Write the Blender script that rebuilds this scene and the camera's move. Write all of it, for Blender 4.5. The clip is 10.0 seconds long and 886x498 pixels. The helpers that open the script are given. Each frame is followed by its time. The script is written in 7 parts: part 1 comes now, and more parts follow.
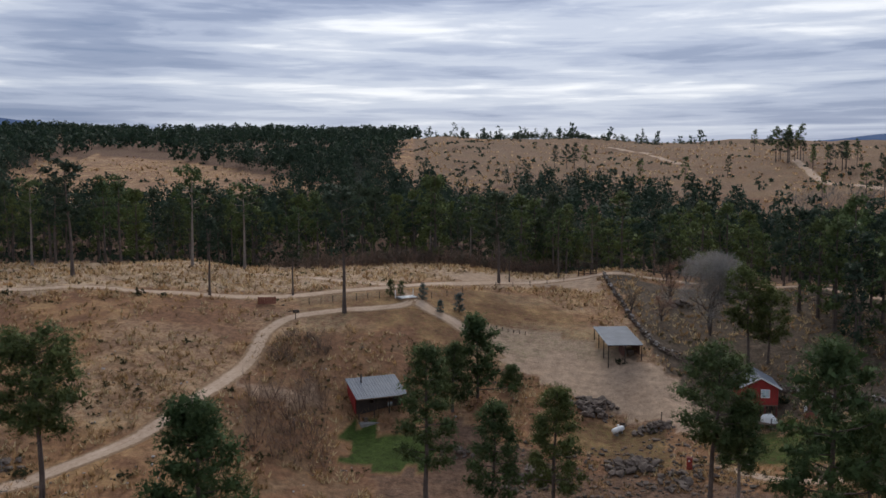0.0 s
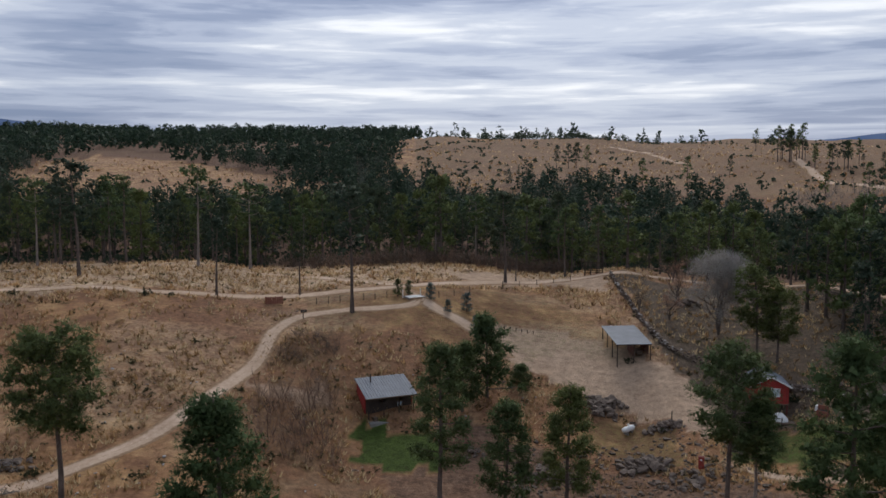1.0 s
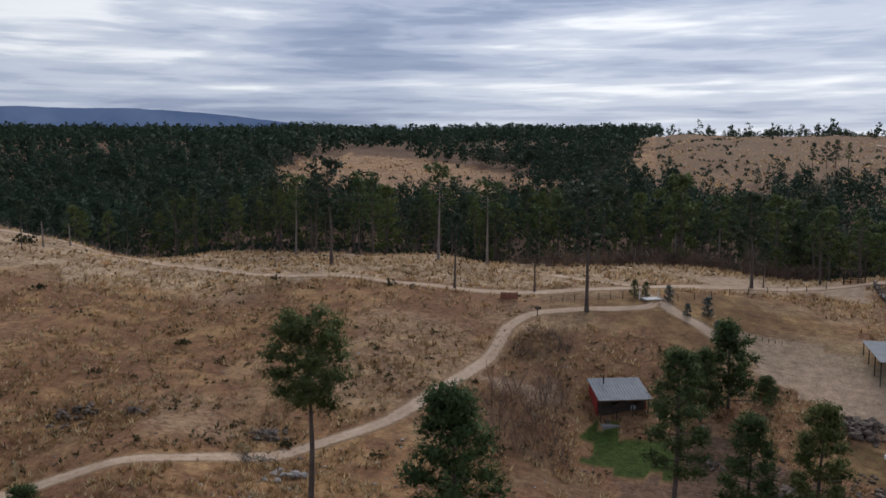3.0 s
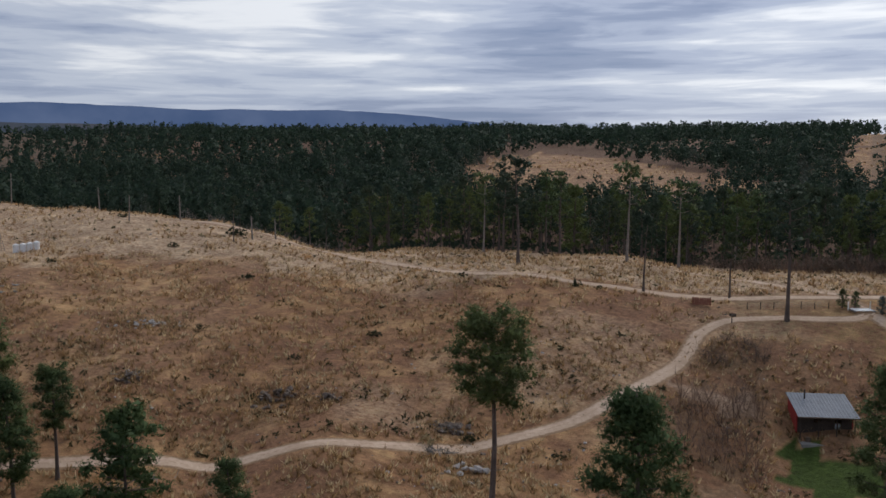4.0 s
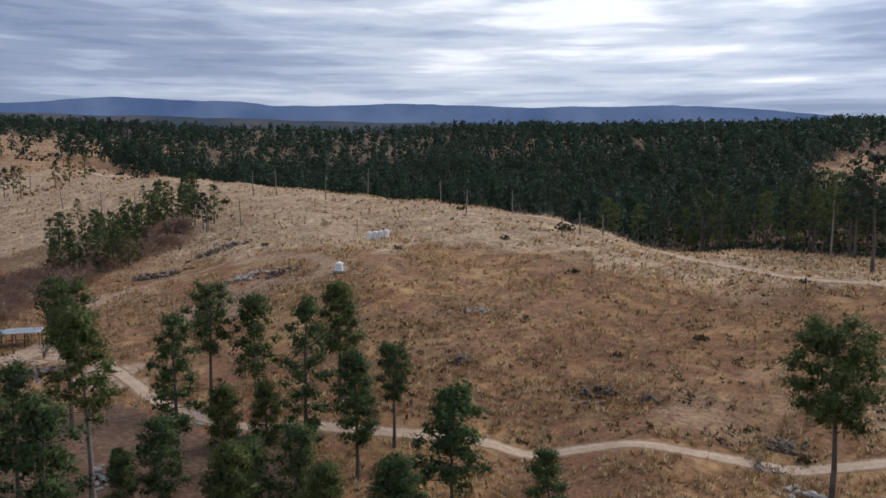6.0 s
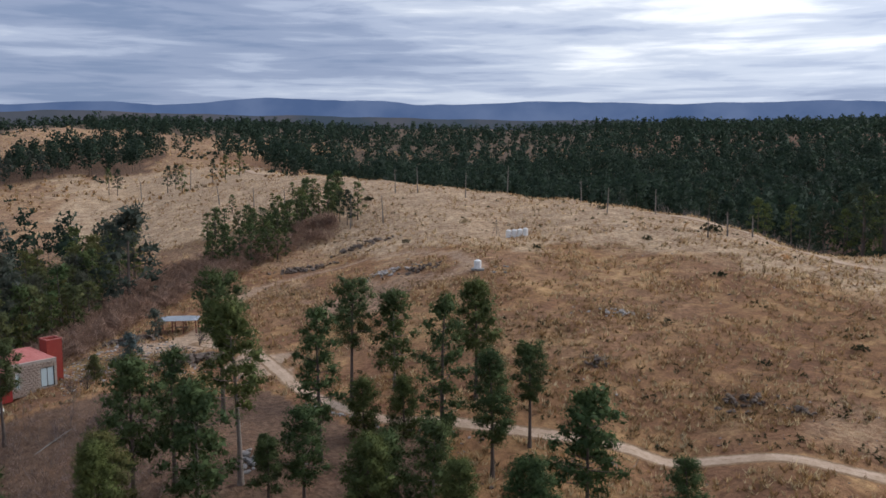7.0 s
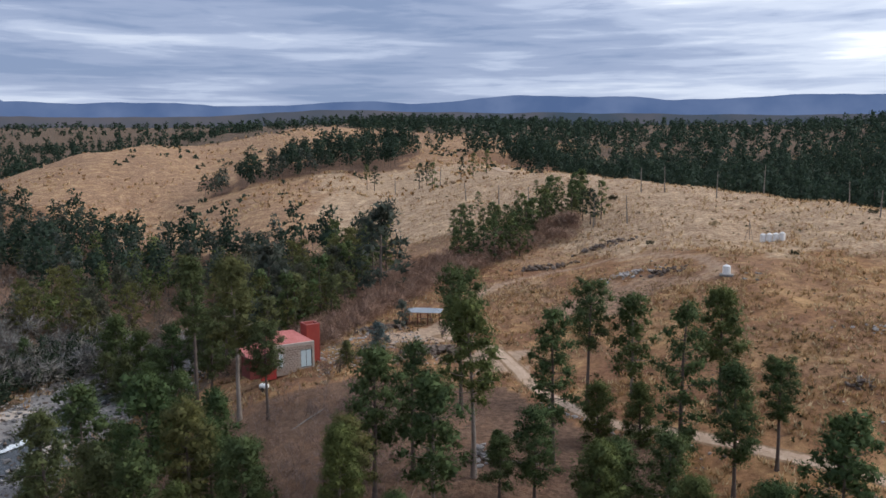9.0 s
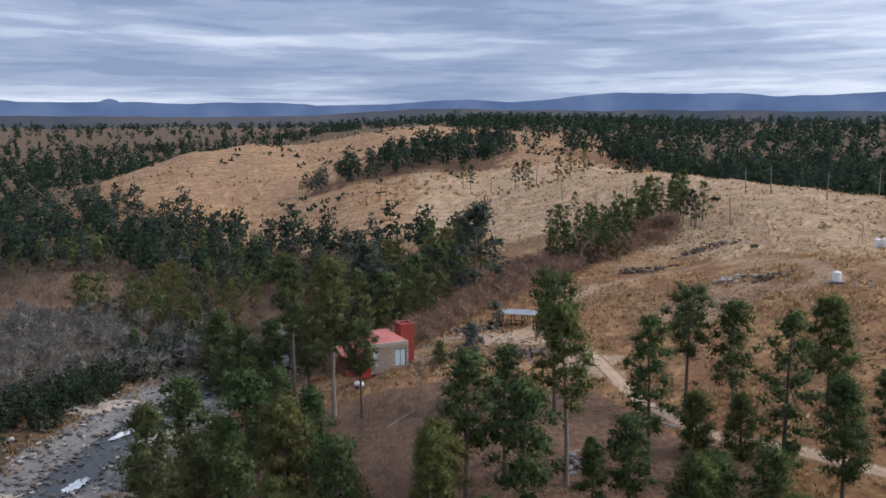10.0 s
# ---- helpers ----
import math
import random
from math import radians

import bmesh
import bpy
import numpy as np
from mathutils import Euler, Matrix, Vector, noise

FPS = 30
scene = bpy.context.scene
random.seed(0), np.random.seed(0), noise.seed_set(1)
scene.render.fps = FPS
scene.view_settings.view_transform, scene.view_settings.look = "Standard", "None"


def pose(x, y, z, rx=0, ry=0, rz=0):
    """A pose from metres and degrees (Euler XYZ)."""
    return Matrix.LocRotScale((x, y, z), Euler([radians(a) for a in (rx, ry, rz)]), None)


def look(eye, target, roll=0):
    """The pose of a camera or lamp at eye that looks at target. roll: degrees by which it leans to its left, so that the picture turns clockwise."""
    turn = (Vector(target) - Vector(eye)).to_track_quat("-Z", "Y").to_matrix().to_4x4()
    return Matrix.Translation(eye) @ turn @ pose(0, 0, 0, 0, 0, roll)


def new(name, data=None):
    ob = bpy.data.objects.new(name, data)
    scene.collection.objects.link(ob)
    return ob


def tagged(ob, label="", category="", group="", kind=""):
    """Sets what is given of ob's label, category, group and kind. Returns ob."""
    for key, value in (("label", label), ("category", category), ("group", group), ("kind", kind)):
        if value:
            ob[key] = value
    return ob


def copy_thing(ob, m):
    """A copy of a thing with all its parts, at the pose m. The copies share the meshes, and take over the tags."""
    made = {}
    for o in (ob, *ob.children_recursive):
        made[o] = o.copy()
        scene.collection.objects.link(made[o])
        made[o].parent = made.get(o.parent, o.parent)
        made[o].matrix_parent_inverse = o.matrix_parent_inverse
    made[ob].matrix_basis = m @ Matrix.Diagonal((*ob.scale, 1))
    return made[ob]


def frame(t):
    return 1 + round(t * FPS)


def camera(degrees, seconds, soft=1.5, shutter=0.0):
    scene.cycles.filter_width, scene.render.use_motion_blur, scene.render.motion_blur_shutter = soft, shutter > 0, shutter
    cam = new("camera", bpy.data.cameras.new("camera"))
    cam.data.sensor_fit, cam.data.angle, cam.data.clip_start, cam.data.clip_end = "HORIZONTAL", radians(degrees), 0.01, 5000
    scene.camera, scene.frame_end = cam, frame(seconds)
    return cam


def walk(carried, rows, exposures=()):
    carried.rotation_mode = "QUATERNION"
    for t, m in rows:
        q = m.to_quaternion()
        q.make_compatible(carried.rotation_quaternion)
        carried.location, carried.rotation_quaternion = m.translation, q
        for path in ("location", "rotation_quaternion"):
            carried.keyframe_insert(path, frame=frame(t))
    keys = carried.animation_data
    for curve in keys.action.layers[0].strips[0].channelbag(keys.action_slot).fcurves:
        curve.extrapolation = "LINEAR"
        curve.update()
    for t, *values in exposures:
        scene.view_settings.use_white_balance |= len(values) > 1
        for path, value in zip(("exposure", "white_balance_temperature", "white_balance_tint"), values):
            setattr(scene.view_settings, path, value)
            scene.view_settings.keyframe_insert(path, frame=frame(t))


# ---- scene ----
# ---- camera: a drone that drifts to a halt, then turns left on the spot ----
cam = camera(55.0, 10.0, soft=1.55)
PATH = [
    (0, (1.42, -0.30, 37.73), (1.40, 99.14, 27.11), -0.10),
    (0.5, (0.78, -0.20, 37.67), (0.82, 99.24, 27.06), -0.09),
    (1, (0.19, -0.12, 37.59), (0.19, 99.32, 26.99), -0.19),
    (1.5, (0.00, 0.00, 37.50), (-0.06, 99.43, 26.88), -0.15),
    (2, (-0.02, -0.08, 37.51), (-5.49, 99.20, 26.86), -0.18),
    (2.5, (-0.12, 0.14, 37.44), (-16.18, 98.26, 26.77), -0.12),
    (4, (-0.19, 0.32, 37.41), (-47.40, 87.82, 26.66), -0.04),
    (4.5, (-0.21, 0.46, 37.29), (-56.52, 82.40, 26.53), -0.01),
    (5, (-0.22, 0.56, 37.30), (-64.43, 76.45, 26.40), -0.00),
    (5.5, (-0.30, 0.65, 37.31), (-71.00, 70.50, 26.28), -0.03),
    (7, (-0.53, 0.90, 37.35), (-86.26, 51.13, 26.04), -0.14),
    (7.5, (-0.69, 0.96, 37.42), (-89.97, 44.50, 25.95), -0.15),
    (8, (-0.73, 1.07, 37.44), (-92.98, 37.92, 25.95), -0.13),
    (8.5, (-0.83, 1.32, 37.56), (-95.45, 31.54, 26.00), -0.13),
    (9, (-0.76, 1.50, 37.76), (-97.14, 25.48, 26.14), -0.16),
    (9.5, (-0.96, 1.68, 37.94), (-98.59, 19.87, 26.26), -0.19),
    (10, (-1.16, 1.71, 38.17), (-99.61, 14.68, 26.38), -0.18),
]
walk(cam, [(t, look(eye, target, roll)) for t, eye, target, roll in PATH], [(0, 0.3, 6420, 10), (2.5, 0.3, 6400, 10), (4.0, 0.22, 6380, 10), (4.5, 0.4, 6380, 10), (5.5, 0.54, 6350, 10), (7.5, 0.68, 6320, 10), (10, 0.86, 6330, 10)])

# ---- world: an overcast sky over a Nishita sky, one wide soft sun ----
SUN_EL, SUN_AZ = 38.0, -5.0        # degrees; azimuth to the left of +y
world = bpy.data.worlds.new("overcast_sky")
scene.world = world
world.use_nodes = True


def wire_world():
    nt = world.node_tree
    nt.nodes.clear()

    def n(kind, **inputs):
        node = nt.nodes.new(kind)
        for key, value in inputs.items():
            node.inputs[key.replace("_", " ")].default_value = value
        return node

    def link(a, b):
        nt.links.new(a, b)

    def maths(op, a, b):
        node = nt.nodes.new("ShaderNodeMath")
        node.operation = op
        for i, v in enumerate((a, b)):
            if isinstance(v, (int, float)):
                node.inputs[i].default_value = v
            else:
                link(v, node.inputs[i])
        return node.outputs[0]

    coord = n("ShaderNodeTexCoord")
    split = n("ShaderNodeSeparateXYZ")
    link(coord.outputs["Generated"], split.inputs[0])
    height = maths("MAXIMUM", split.outputs["Z"], 0.0)
    # layered cloud: long level streaks that thicken with height
    lift = maths("DIVIDE", height, maths("ADD", height, 0.3))

    def cloud(wide, tall, detail, rough, offset, twist):
        join = n("ShaderNodeCombineXYZ")
        link(maths("MULTIPLY", split.outputs["X"], wide), join.inputs[0])
        link(maths("MULTIPLY", split.outputs["Y"], wide), join.inputs[1])
        link(maths("MULTIPLY", lift, tall), join.inputs[2])
        place = n("ShaderNodeMapping", Location=offset)
        link(join.outputs[0], place.inputs[0])
        tex = n("ShaderNodeTexNoise", Scale=1.0, Detail=detail, Roughness=rough, Distortion=twist)
        link(place.outputs[0], tex.inputs["Vector"])
        return tex.outputs["Fac"]

    def toward(az, el):
        aim = n("ShaderNodeVectorMath")
        aim.operation = "DOT_PRODUCT"
        link(coord.outputs["Generated"], aim.inputs[0])
        aim.inputs[1].default_value = (-math.sin(radians(az)) * math.cos(radians(el)), math.cos(radians(az)) * math.cos(radians(el)), math.sin(radians(el)))
        return maths("MAXIMUM", aim.outputs["Value"], 0.0)

    def smooth(value, low, high):
        node = n("ShaderNodeMapRange", From_Min=low, From_Max=high)
        node.interpolation_type = "SMOOTHSTEP"
        link(value, node.inputs["Value"])
        return node.outputs[0]

    broad = cloud(1.7, 11.0, 3.0, 0.5, CLOUD_BROAD, 0.3)
    fine = cloud(8.0, 48.0, 6.0, 0.56, CLOUD_FINE, 0.35)
    both = maths("ADD", maths("MULTIPLY", broad, 0.66), maths("MULTIPLY", fine, 0.34))
    # the slaty bank low in the west, and the brighter gap under it along the horizon
    bank = maths("MULTIPLY", smooth(height, 0.058, 0.085), maths("SUBTRACT", 1.0, smooth(height, 0.1, 0.15)))
    bank = maths("MULTIPLY", bank, smooth(toward(112, 5), 0.5, 0.95))
    both = maths("SUBTRACT", both, maths("MULTIPLY", bank, 0.07))
    # broken bright wisps on the sunward side
    wisp = maths("MULTIPLY", smooth(toward(-12, 6), 0.8, 0.98), maths("MULTIPLY", smooth(height, 0.05, 0.1), maths("SUBTRACT", 1.0, smooth(height, 0.14, 0.19))))
    both = maths("ADD", both, maths("MULTIPLY", wisp, 0.05))
    ramp = n("ShaderNodeValToRGB")
    link(both, ramp.inputs[0])
    ramp.color_ramp.interpolation = "EASE"
    els = ramp.color_ramp.elements
    els[0].position, els[0].color = 0.34, (0.2, 0.26, 0.4, 1)
    els[1].position, els[1].color = 0.66, (0.88, 0.9, 0.94, 1)
    for pos, col in ((0.42, (0.28, 0.335, 0.475, 1)), (0.49, (0.41, 0.465, 0.6, 1)), (0.55, (0.54, 0.59, 0.7, 1))):
        el = els.new(pos)
        el.color = col
    sky = n("ShaderNodeTexSky")
    sky.sky_type = "NISHITA"
    sky.sun_disc = False
    sky.sun_elevation, sky.sun_rotation = radians(SUN_EL), radians(-SUN_AZ)
    clear = n("ShaderNodeBackground", Strength=0.06)
    link(sky.outputs[0], clear.inputs["Color"])
    veil = n("ShaderNodeBackground", Strength=1.0)
    link(ramp.outputs[0], veil.inputs["Color"])
    # thinner cloud, and so more light, towards the hidden sun
    link(maths("ADD", maths("MULTIPLY", maths("POWER", toward(SUN_AZ, SUN_EL), 3.0), 0.3), 0.73), veil.inputs["Strength"])
    mix = n("ShaderNodeMixShader", Fac=0.93)
    link(clear.outputs[0], mix.inputs[1])
    link(veil.outputs[0], mix.inputs[2])
    out = n("ShaderNodeOutputWorld")
    link(mix.outputs[0], out.inputs["Surface"])


CLOUD_BROAD, CLOUD_FINE = (3.4, 1.2, 0.6), (7.1, 2.3, 4.4)
wire_world()
sun = new("sun", bpy.data.lights.new("sun", "SUN"))
sun.data.energy, sun.data.angle, sun.data.color = 1.5, radians(26), (1.0, 0.95, 0.88)
sun.matrix_world = look((0, 0, 300), Vector((0, 0, 300)) - Vector((-math.sin(radians(SUN_AZ)) * math.cos(radians(SUN_EL)),
                                                                  math.cos(radians(SUN_AZ)) * math.cos(radians(SUN_EL)), math.sin(radians(SUN_EL)))))

# ---- materials ----
def material(name, build, rough=0.85, metal=0.0, bump=None, spec=0.25, thin=0.0):
    """A Principled material; build(add, link) returns the colour socket, bump the (height socket, strength, distance),
    thin the share of light that passes through a leaf or blade."""
    m = bpy.data.materials.new(name)
    m.use_nodes = True
    nt = m.node_tree
    bsdf = nt.nodes["Principled BSDF"]
    bsdf.inputs["Roughness"].default_value = rough
    bsdf.inputs["Metallic"].default_value = metal
    bsdf.inputs["Specular IOR Level"].default_value = spec

    def add(kind, **inputs):
        node = nt.nodes.new(kind)
        for key, value in inputs.items():
            key = key.replace("_", " ")
            if hasattr(value, "is_linked"):
                nt.links.new(value, node.inputs[key])
            else:
                node.inputs[key].default_value = value
        return node

    colour = build(add, nt)
    if isinstance(colour, tuple):
        bsdf.inputs["Base Color"].default_value = (*colour, 1)
    else:
        nt.links.new(colour, bsdf.inputs["Base Color"])
    if bump:
        height, strength, distance = bump(add, nt)
        b = add("ShaderNodeBump", Height=height, Strength=strength, Distance=distance)
        nt.links.new(b.outputs[0], bsdf.inputs["Normal"])
    if thin:
        leaf, mix = nt.nodes.new("ShaderNodeBsdfTranslucent"), nt.nodes.new("ShaderNodeMixShader")
        nt.links.new(colour, leaf.inputs["Color"])
        mix.inputs[0].default_value = thin
        nt.links.new(bsdf.outputs[0], mix.inputs[1])
        nt.links.new(leaf.outputs[0], mix.inputs[2])
        nt.links.new(mix.outputs[0], nt.nodes["Material Output"].inputs["Surface"])
    return m


def where(add):
    return add("ShaderNodeTexCoord").outputs["Object"]


def place_of(add):
    return add("ShaderNodeNewGeometry").outputs["Position"]


def grain(add, vector, scale, detail=4.0, rough=0.55):
    return add("ShaderNodeTexNoise", Vector=vector, Scale=scale, Detail=detail, Roughness=rough).outputs["Fac"]


def ramp(add, fac, *stops):
    node = add("ShaderNodeValToRGB", Fac=fac)
    els = node.color_ramp.elements
    els[0].position, els[0].color = stops[0][0], (*stops[0][1], 1)
    els[1].position, els[1].color = stops[-1][0], (*stops[-1][1], 1)
    for pos, col in stops[1:-1]:
        els.new(pos).color = (*col, 1)
    return node.outputs["Color"]


def blend(add, fac, a, b, kind="MIX"):
    node = add("ShaderNodeMix")
    node.data_type, node.blend_type = "RGBA", kind
    tree = node.id_data
    for sock, v in ((node.inputs[0], fac), (node.inputs[6], a), (node.inputs[7], b)):
        if hasattr(v, "is_linked"):
            tree.links.new(v, sock)
        elif isinstance(v, tuple):
            sock.default_value = (*v, 1)
        else:
            sock.default_value = v
    return node.outputs[2]


def sums(add, op, a, b):
    node = add("ShaderNodeMath")
    node.operation = op
    tree = node.id_data
    for i, v in enumerate((a, b)):
        if hasattr(v, "is_linked"):
            tree.links.new(v, node.inputs[i])
        else:
            node.inputs[i].default_value = v
    return node.outputs[0]


def step(add, fac, low, high):
    return add("ShaderNodeMapRange", Value=fac, From_Min=low, From_Max=high).outputs[0]


def attr(add, name):
    node = add("ShaderNodeAttribute")
    node.attribute_name = name
    return node.outputs["Fac"]


def two_tone(a, b, scale=2.0, scale2=14.0, c=None):
    """Colour that wanders between a and b at one scale and is speckled at a finer one."""
    def build(add, nt):
        v = where(add)
        base = ramp(add, grain(add, v, scale), (0.3, a), (0.7, b))
        dark = c or tuple(0.55 * x for x in a)
        return blend(add, step(add, grain(add, v, scale2, 6.0, 0.7), 0.5, 0.75), base, dark)
    return build


def relief(scale, strength=0.4, distance=0.05):
    return lambda add, nt: (grain(add, where(add), scale, 6.0, 0.65), strength, distance)


def leafy(a, b, c):
    """Foliage: differs from clump to clump and from plant to plant."""
    def build(add, nt):
        isle = add("ShaderNodeNewGeometry").outputs["Random Per Island"]
        base = ramp(add, isle, (0.0, a), (0.55, b), (1.0, c))
        odd = add("ShaderNodeObjectInfo").outputs["Random"]
        tint = ramp(add, odd, (0.0, (0.78, 0.88, 0.86)), (0.5, (1.0, 1.0, 1.0)), (1.0, (1.22, 1.08, 0.9)))
        patch = ramp(add, grain(add, place_of(add), 0.35, 3.0), (0.3, (0.8, 0.85, 0.9)), (0.7, (1.15, 1.1, 1.0)))
        return blend(add, 1.0, blend(add, 1.0, base, tint, "MULTIPLY"), patch, "MULTIPLY")
    return build


def ground_colour(add, nt):
    p = place_of(add)
    big, mid, fine = grain(add, p, 0.035, 4.0), grain(add, p, 0.22, 5.0, 0.6), grain(add, p, 1.6, 6.0, 0.7)
    tiny = grain(add, p, 5.0, 4.0, 0.7)
    straw = ramp(add, mid, (0.32, (0.165, 0.0864, 0.0447)), (0.48, (0.245, 0.136, 0.0679)), (0.66, (0.36, 0.223, 0.109)))
    earth = ramp(add, fine, (0.35, (0.128, 0.0669, 0.0396)), (0.65, (0.24, 0.13, 0.0757)))
    base = blend(add, step(add, sums(add, "ADD", sums(add, "ADD", sums(add, "MULTIPLY", big, 0.45), sums(add, "MULTIPLY", mid, 0.4)), sums(add, "MULTIPLY", fine, 0.25)), 0.47, 0.64), earth, straw)
    pale = ramp(add, mid, (0.35, (0.325, 0.238, 0.156)), (0.65, (0.49, 0.376, 0.258)))
    base = blend(add, sums(add, "MULTIPLY", attr(add, "pale"), step(add, fine, 0.36, 0.56)), base, pale)
    bare = ramp(add, sums(add, "ADD", sums(add, "MULTIPLY", mid, 0.5), sums(add, "MULTIPLY", fine, 0.5)), (0.34, (0.29, 0.204, 0.142)), (0.62, (0.38, 0.278, 0.197)))
    base = blend(add, step(add, sums(add, "ADD", attr(add, "bare"), sums(add, "MULTIPLY", sums(add, "SUBTRACT", fine, 0.5), 0.9)), 0.3, 0.75), base, bare)
    lawn = ramp(add, fine, (0.35, (0.0277, 0.0434, 0.00992)), (0.65, (0.0561, 0.0826, 0.0186)))
    base = blend(add, step(add, sums(add, "ADD", attr(add, "lawn"), sums(add, "MULTIPLY", sums(add, "SUBTRACT", fine, 0.5), 0.8)), 0.3, 0.8), base, lawn)
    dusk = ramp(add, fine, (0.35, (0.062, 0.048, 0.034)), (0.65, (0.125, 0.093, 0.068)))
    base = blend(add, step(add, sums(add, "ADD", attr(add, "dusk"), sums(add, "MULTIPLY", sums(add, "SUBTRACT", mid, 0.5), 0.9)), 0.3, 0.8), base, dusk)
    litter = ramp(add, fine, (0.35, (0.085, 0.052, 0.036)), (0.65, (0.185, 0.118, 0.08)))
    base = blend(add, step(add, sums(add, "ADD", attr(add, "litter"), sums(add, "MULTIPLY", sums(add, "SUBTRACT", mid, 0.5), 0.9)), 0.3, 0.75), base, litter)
    clod = grain(add, p, 0.75, 5.0, 0.72)
    base = blend(add, 0.85, base, ramp(add, clod, (0.3, (0.74, 0.71, 0.69)), (0.48, (1.2, 1.18, 1.16)), (0.66, (1.62, 1.58, 1.52))), "MULTIPLY")
    return blend(add, step(add, tiny, 0.56, 0.74), base, blend(add, 0.45, base, (0.03, 0.02, 0.014)))


GROUND = material("dry_ground", ground_colour, 0.95, spec=0.1,
                  bump=lambda add, nt: (sums(add, "ADD", grain(add, place_of(add), 1.1, 6.0, 0.7), sums(add, "MULTIPLY", grain(add, place_of(add), 5.0, 3.0, 0.7), 0.4)), 0.8, 0.5))


def road_colour(add, nt):
    p = place_of(add)
    fine, mid = grain(add, p, 2.2, 6.0, 0.7), grain(add, p, 0.3, 4.0)
    dirt = ramp(add, sums(add, "ADD", sums(add, "MULTIPLY", fine, 0.5), sums(add, "MULTIPLY", mid, 0.5)), (0.36, (0.38, 0.265, 0.18)), (0.64, (0.56, 0.42, 0.31)))
    verge = ramp(add, fine, (0.35, (0.2, 0.125, 0.075)), (0.65, (0.34, 0.225, 0.135)))
    edge = sums(add, "ADD", attr(add, "edge"), sums(add, "MULTIPLY", sums(add, "SUBTRACT", grain(add, p, 1.3, 5.0, 0.7), 0.5), 0.9))
    return blend(add, step(add, edge, 0.42, 0.68), dirt, verge)


ROAD = material("dirt_road", road_colour, 0.95, spec=0.1, bump=lambda add, nt: (grain(add, place_of(add), 2.4, 6.0, 0.7), 0.6, 0.2))
PINE = material("pine_needles", leafy((0.0661, 0.093, 0.0381), (0.0935, 0.128, 0.0515), (0.131, 0.17, 0.0706)), 0.7, spec=0.12, thin=0.28)
PINE_OLIVE = material("olive_pine_needles", leafy((0.0929, 0.105, 0.0475), (0.121, 0.134, 0.0594), (0.157, 0.167, 0.0756)), 0.7, spec=0.12, thin=0.4)
# Bluer than the near needles: some distance haze is put into this base colour.
PINE_HAZED = material("hazed_pine_needles", leafy((0.034, 0.053, 0.037), (0.044, 0.065, 0.045), (0.058, 0.08, 0.054)), 0.75, spec=0.15, thin=0.4)
BLUE_LEAF = material("grey_blue_needles", leafy((0.06, 0.09, 0.09), (0.11, 0.15, 0.15), (0.17, 0.21, 0.21)), 0.6, thin=0.4)
SHRUB = material("green_shrub_leaves", leafy((0.028, 0.032, 0.014), (0.052, 0.055, 0.025), (0.09, 0.085, 0.042)), 0.65, thin=0.4)
BARK = material("pine_bark", two_tone((0.085, 0.066, 0.056), (0.16, 0.126, 0.106), 1.2, 9.0), 0.9, bump=relief(9.0, 0.7, 0.05))
BARK_PALE = material("pale_pine_bark", two_tone((0.2, 0.165, 0.14), (0.3, 0.255, 0.22), 1.0, 9.0, (0.1, 0.075, 0.06)), 0.9, bump=relief(9.0, 0.7, 0.05))
DEAD = material("weathered_dead_wood", two_tone((0.16, 0.135, 0.115), (0.29, 0.255, 0.22), 1.5, 10.0), 0.9, bump=relief(10.0, 0.5, 0.03))
TWIG = material("bare_brown_twigs", leafy((0.21, 0.142, 0.122), (0.32, 0.225, 0.195), (0.44, 0.325, 0.285)), 0.9, thin=0.4)
TWIG_DARK = material("dark_bare_brush", leafy((0.1, 0.067, 0.053), (0.17, 0.118, 0.095), (0.25, 0.18, 0.148)), 0.9, thin=0.3)
TWIG_GREY = material("bare_grey_twigs", leafy((0.12, 0.1, 0.092), (0.18, 0.155, 0.143), (0.27, 0.24, 0.225)), 0.9, thin=0.4)
TWIG_PALE = material("bare_mauve_twigs", leafy((0.25, 0.207, 0.198), (0.36, 0.305, 0.296), (0.5, 0.435, 0.42)), 0.9, thin=0.4)
STRAW = material("dry_grass", leafy((0.372, 0.256, 0.148), (0.51, 0.363, 0.218), (0.647, 0.493, 0.314)), 0.9, spec=0.1, thin=0.5)
STRAW_BROWN = material("brown_dry_grass", leafy((0.2, 0.114, 0.0585), (0.33, 0.193, 0.096), (0.46, 0.285, 0.142)), 0.9, spec=0.1, thin=0.5)
ROCK = material("lichened_granite", two_tone((0.088, 0.0647, 0.0517), (0.216, 0.168, 0.135), 1.6, 6.0, (0.032, 0.0234, 0.019)), 0.9, bump=relief(5.0, 0.8, 0.08))
ROCK_DARK = material("dark_mossy_granite", two_tone((0.062, 0.05, 0.038), (0.14, 0.112, 0.088), 1.6, 6.0, (0.03, 0.024, 0.019)), 0.95, bump=relief(5.0, 0.8, 0.08))
ROCK_PALE = material("pale_river_stone", two_tone((0.3, 0.27, 0.245), (0.46, 0.425, 0.39), 1.3, 6.0, (0.16, 0.14, 0.125)), 0.85, bump=relief(5.0, 0.8, 0.08))
ROCK_WET = material("dark_wet_stone", two_tone((0.07, 0.066, 0.066), (0.16, 0.15, 0.145), 1.3, 6.0, (0.035, 0.033, 0.033)), 0.45, bump=relief(5.0, 0.8, 0.08), spec=0.5)
SAND = material("river_sand", two_tone((0.36, 0.295, 0.235), (0.5, 0.43, 0.36), 0.5, 5.0, (0.3, 0.24, 0.19)), 0.95, bump=relief(3.0, 0.5, 0.1))


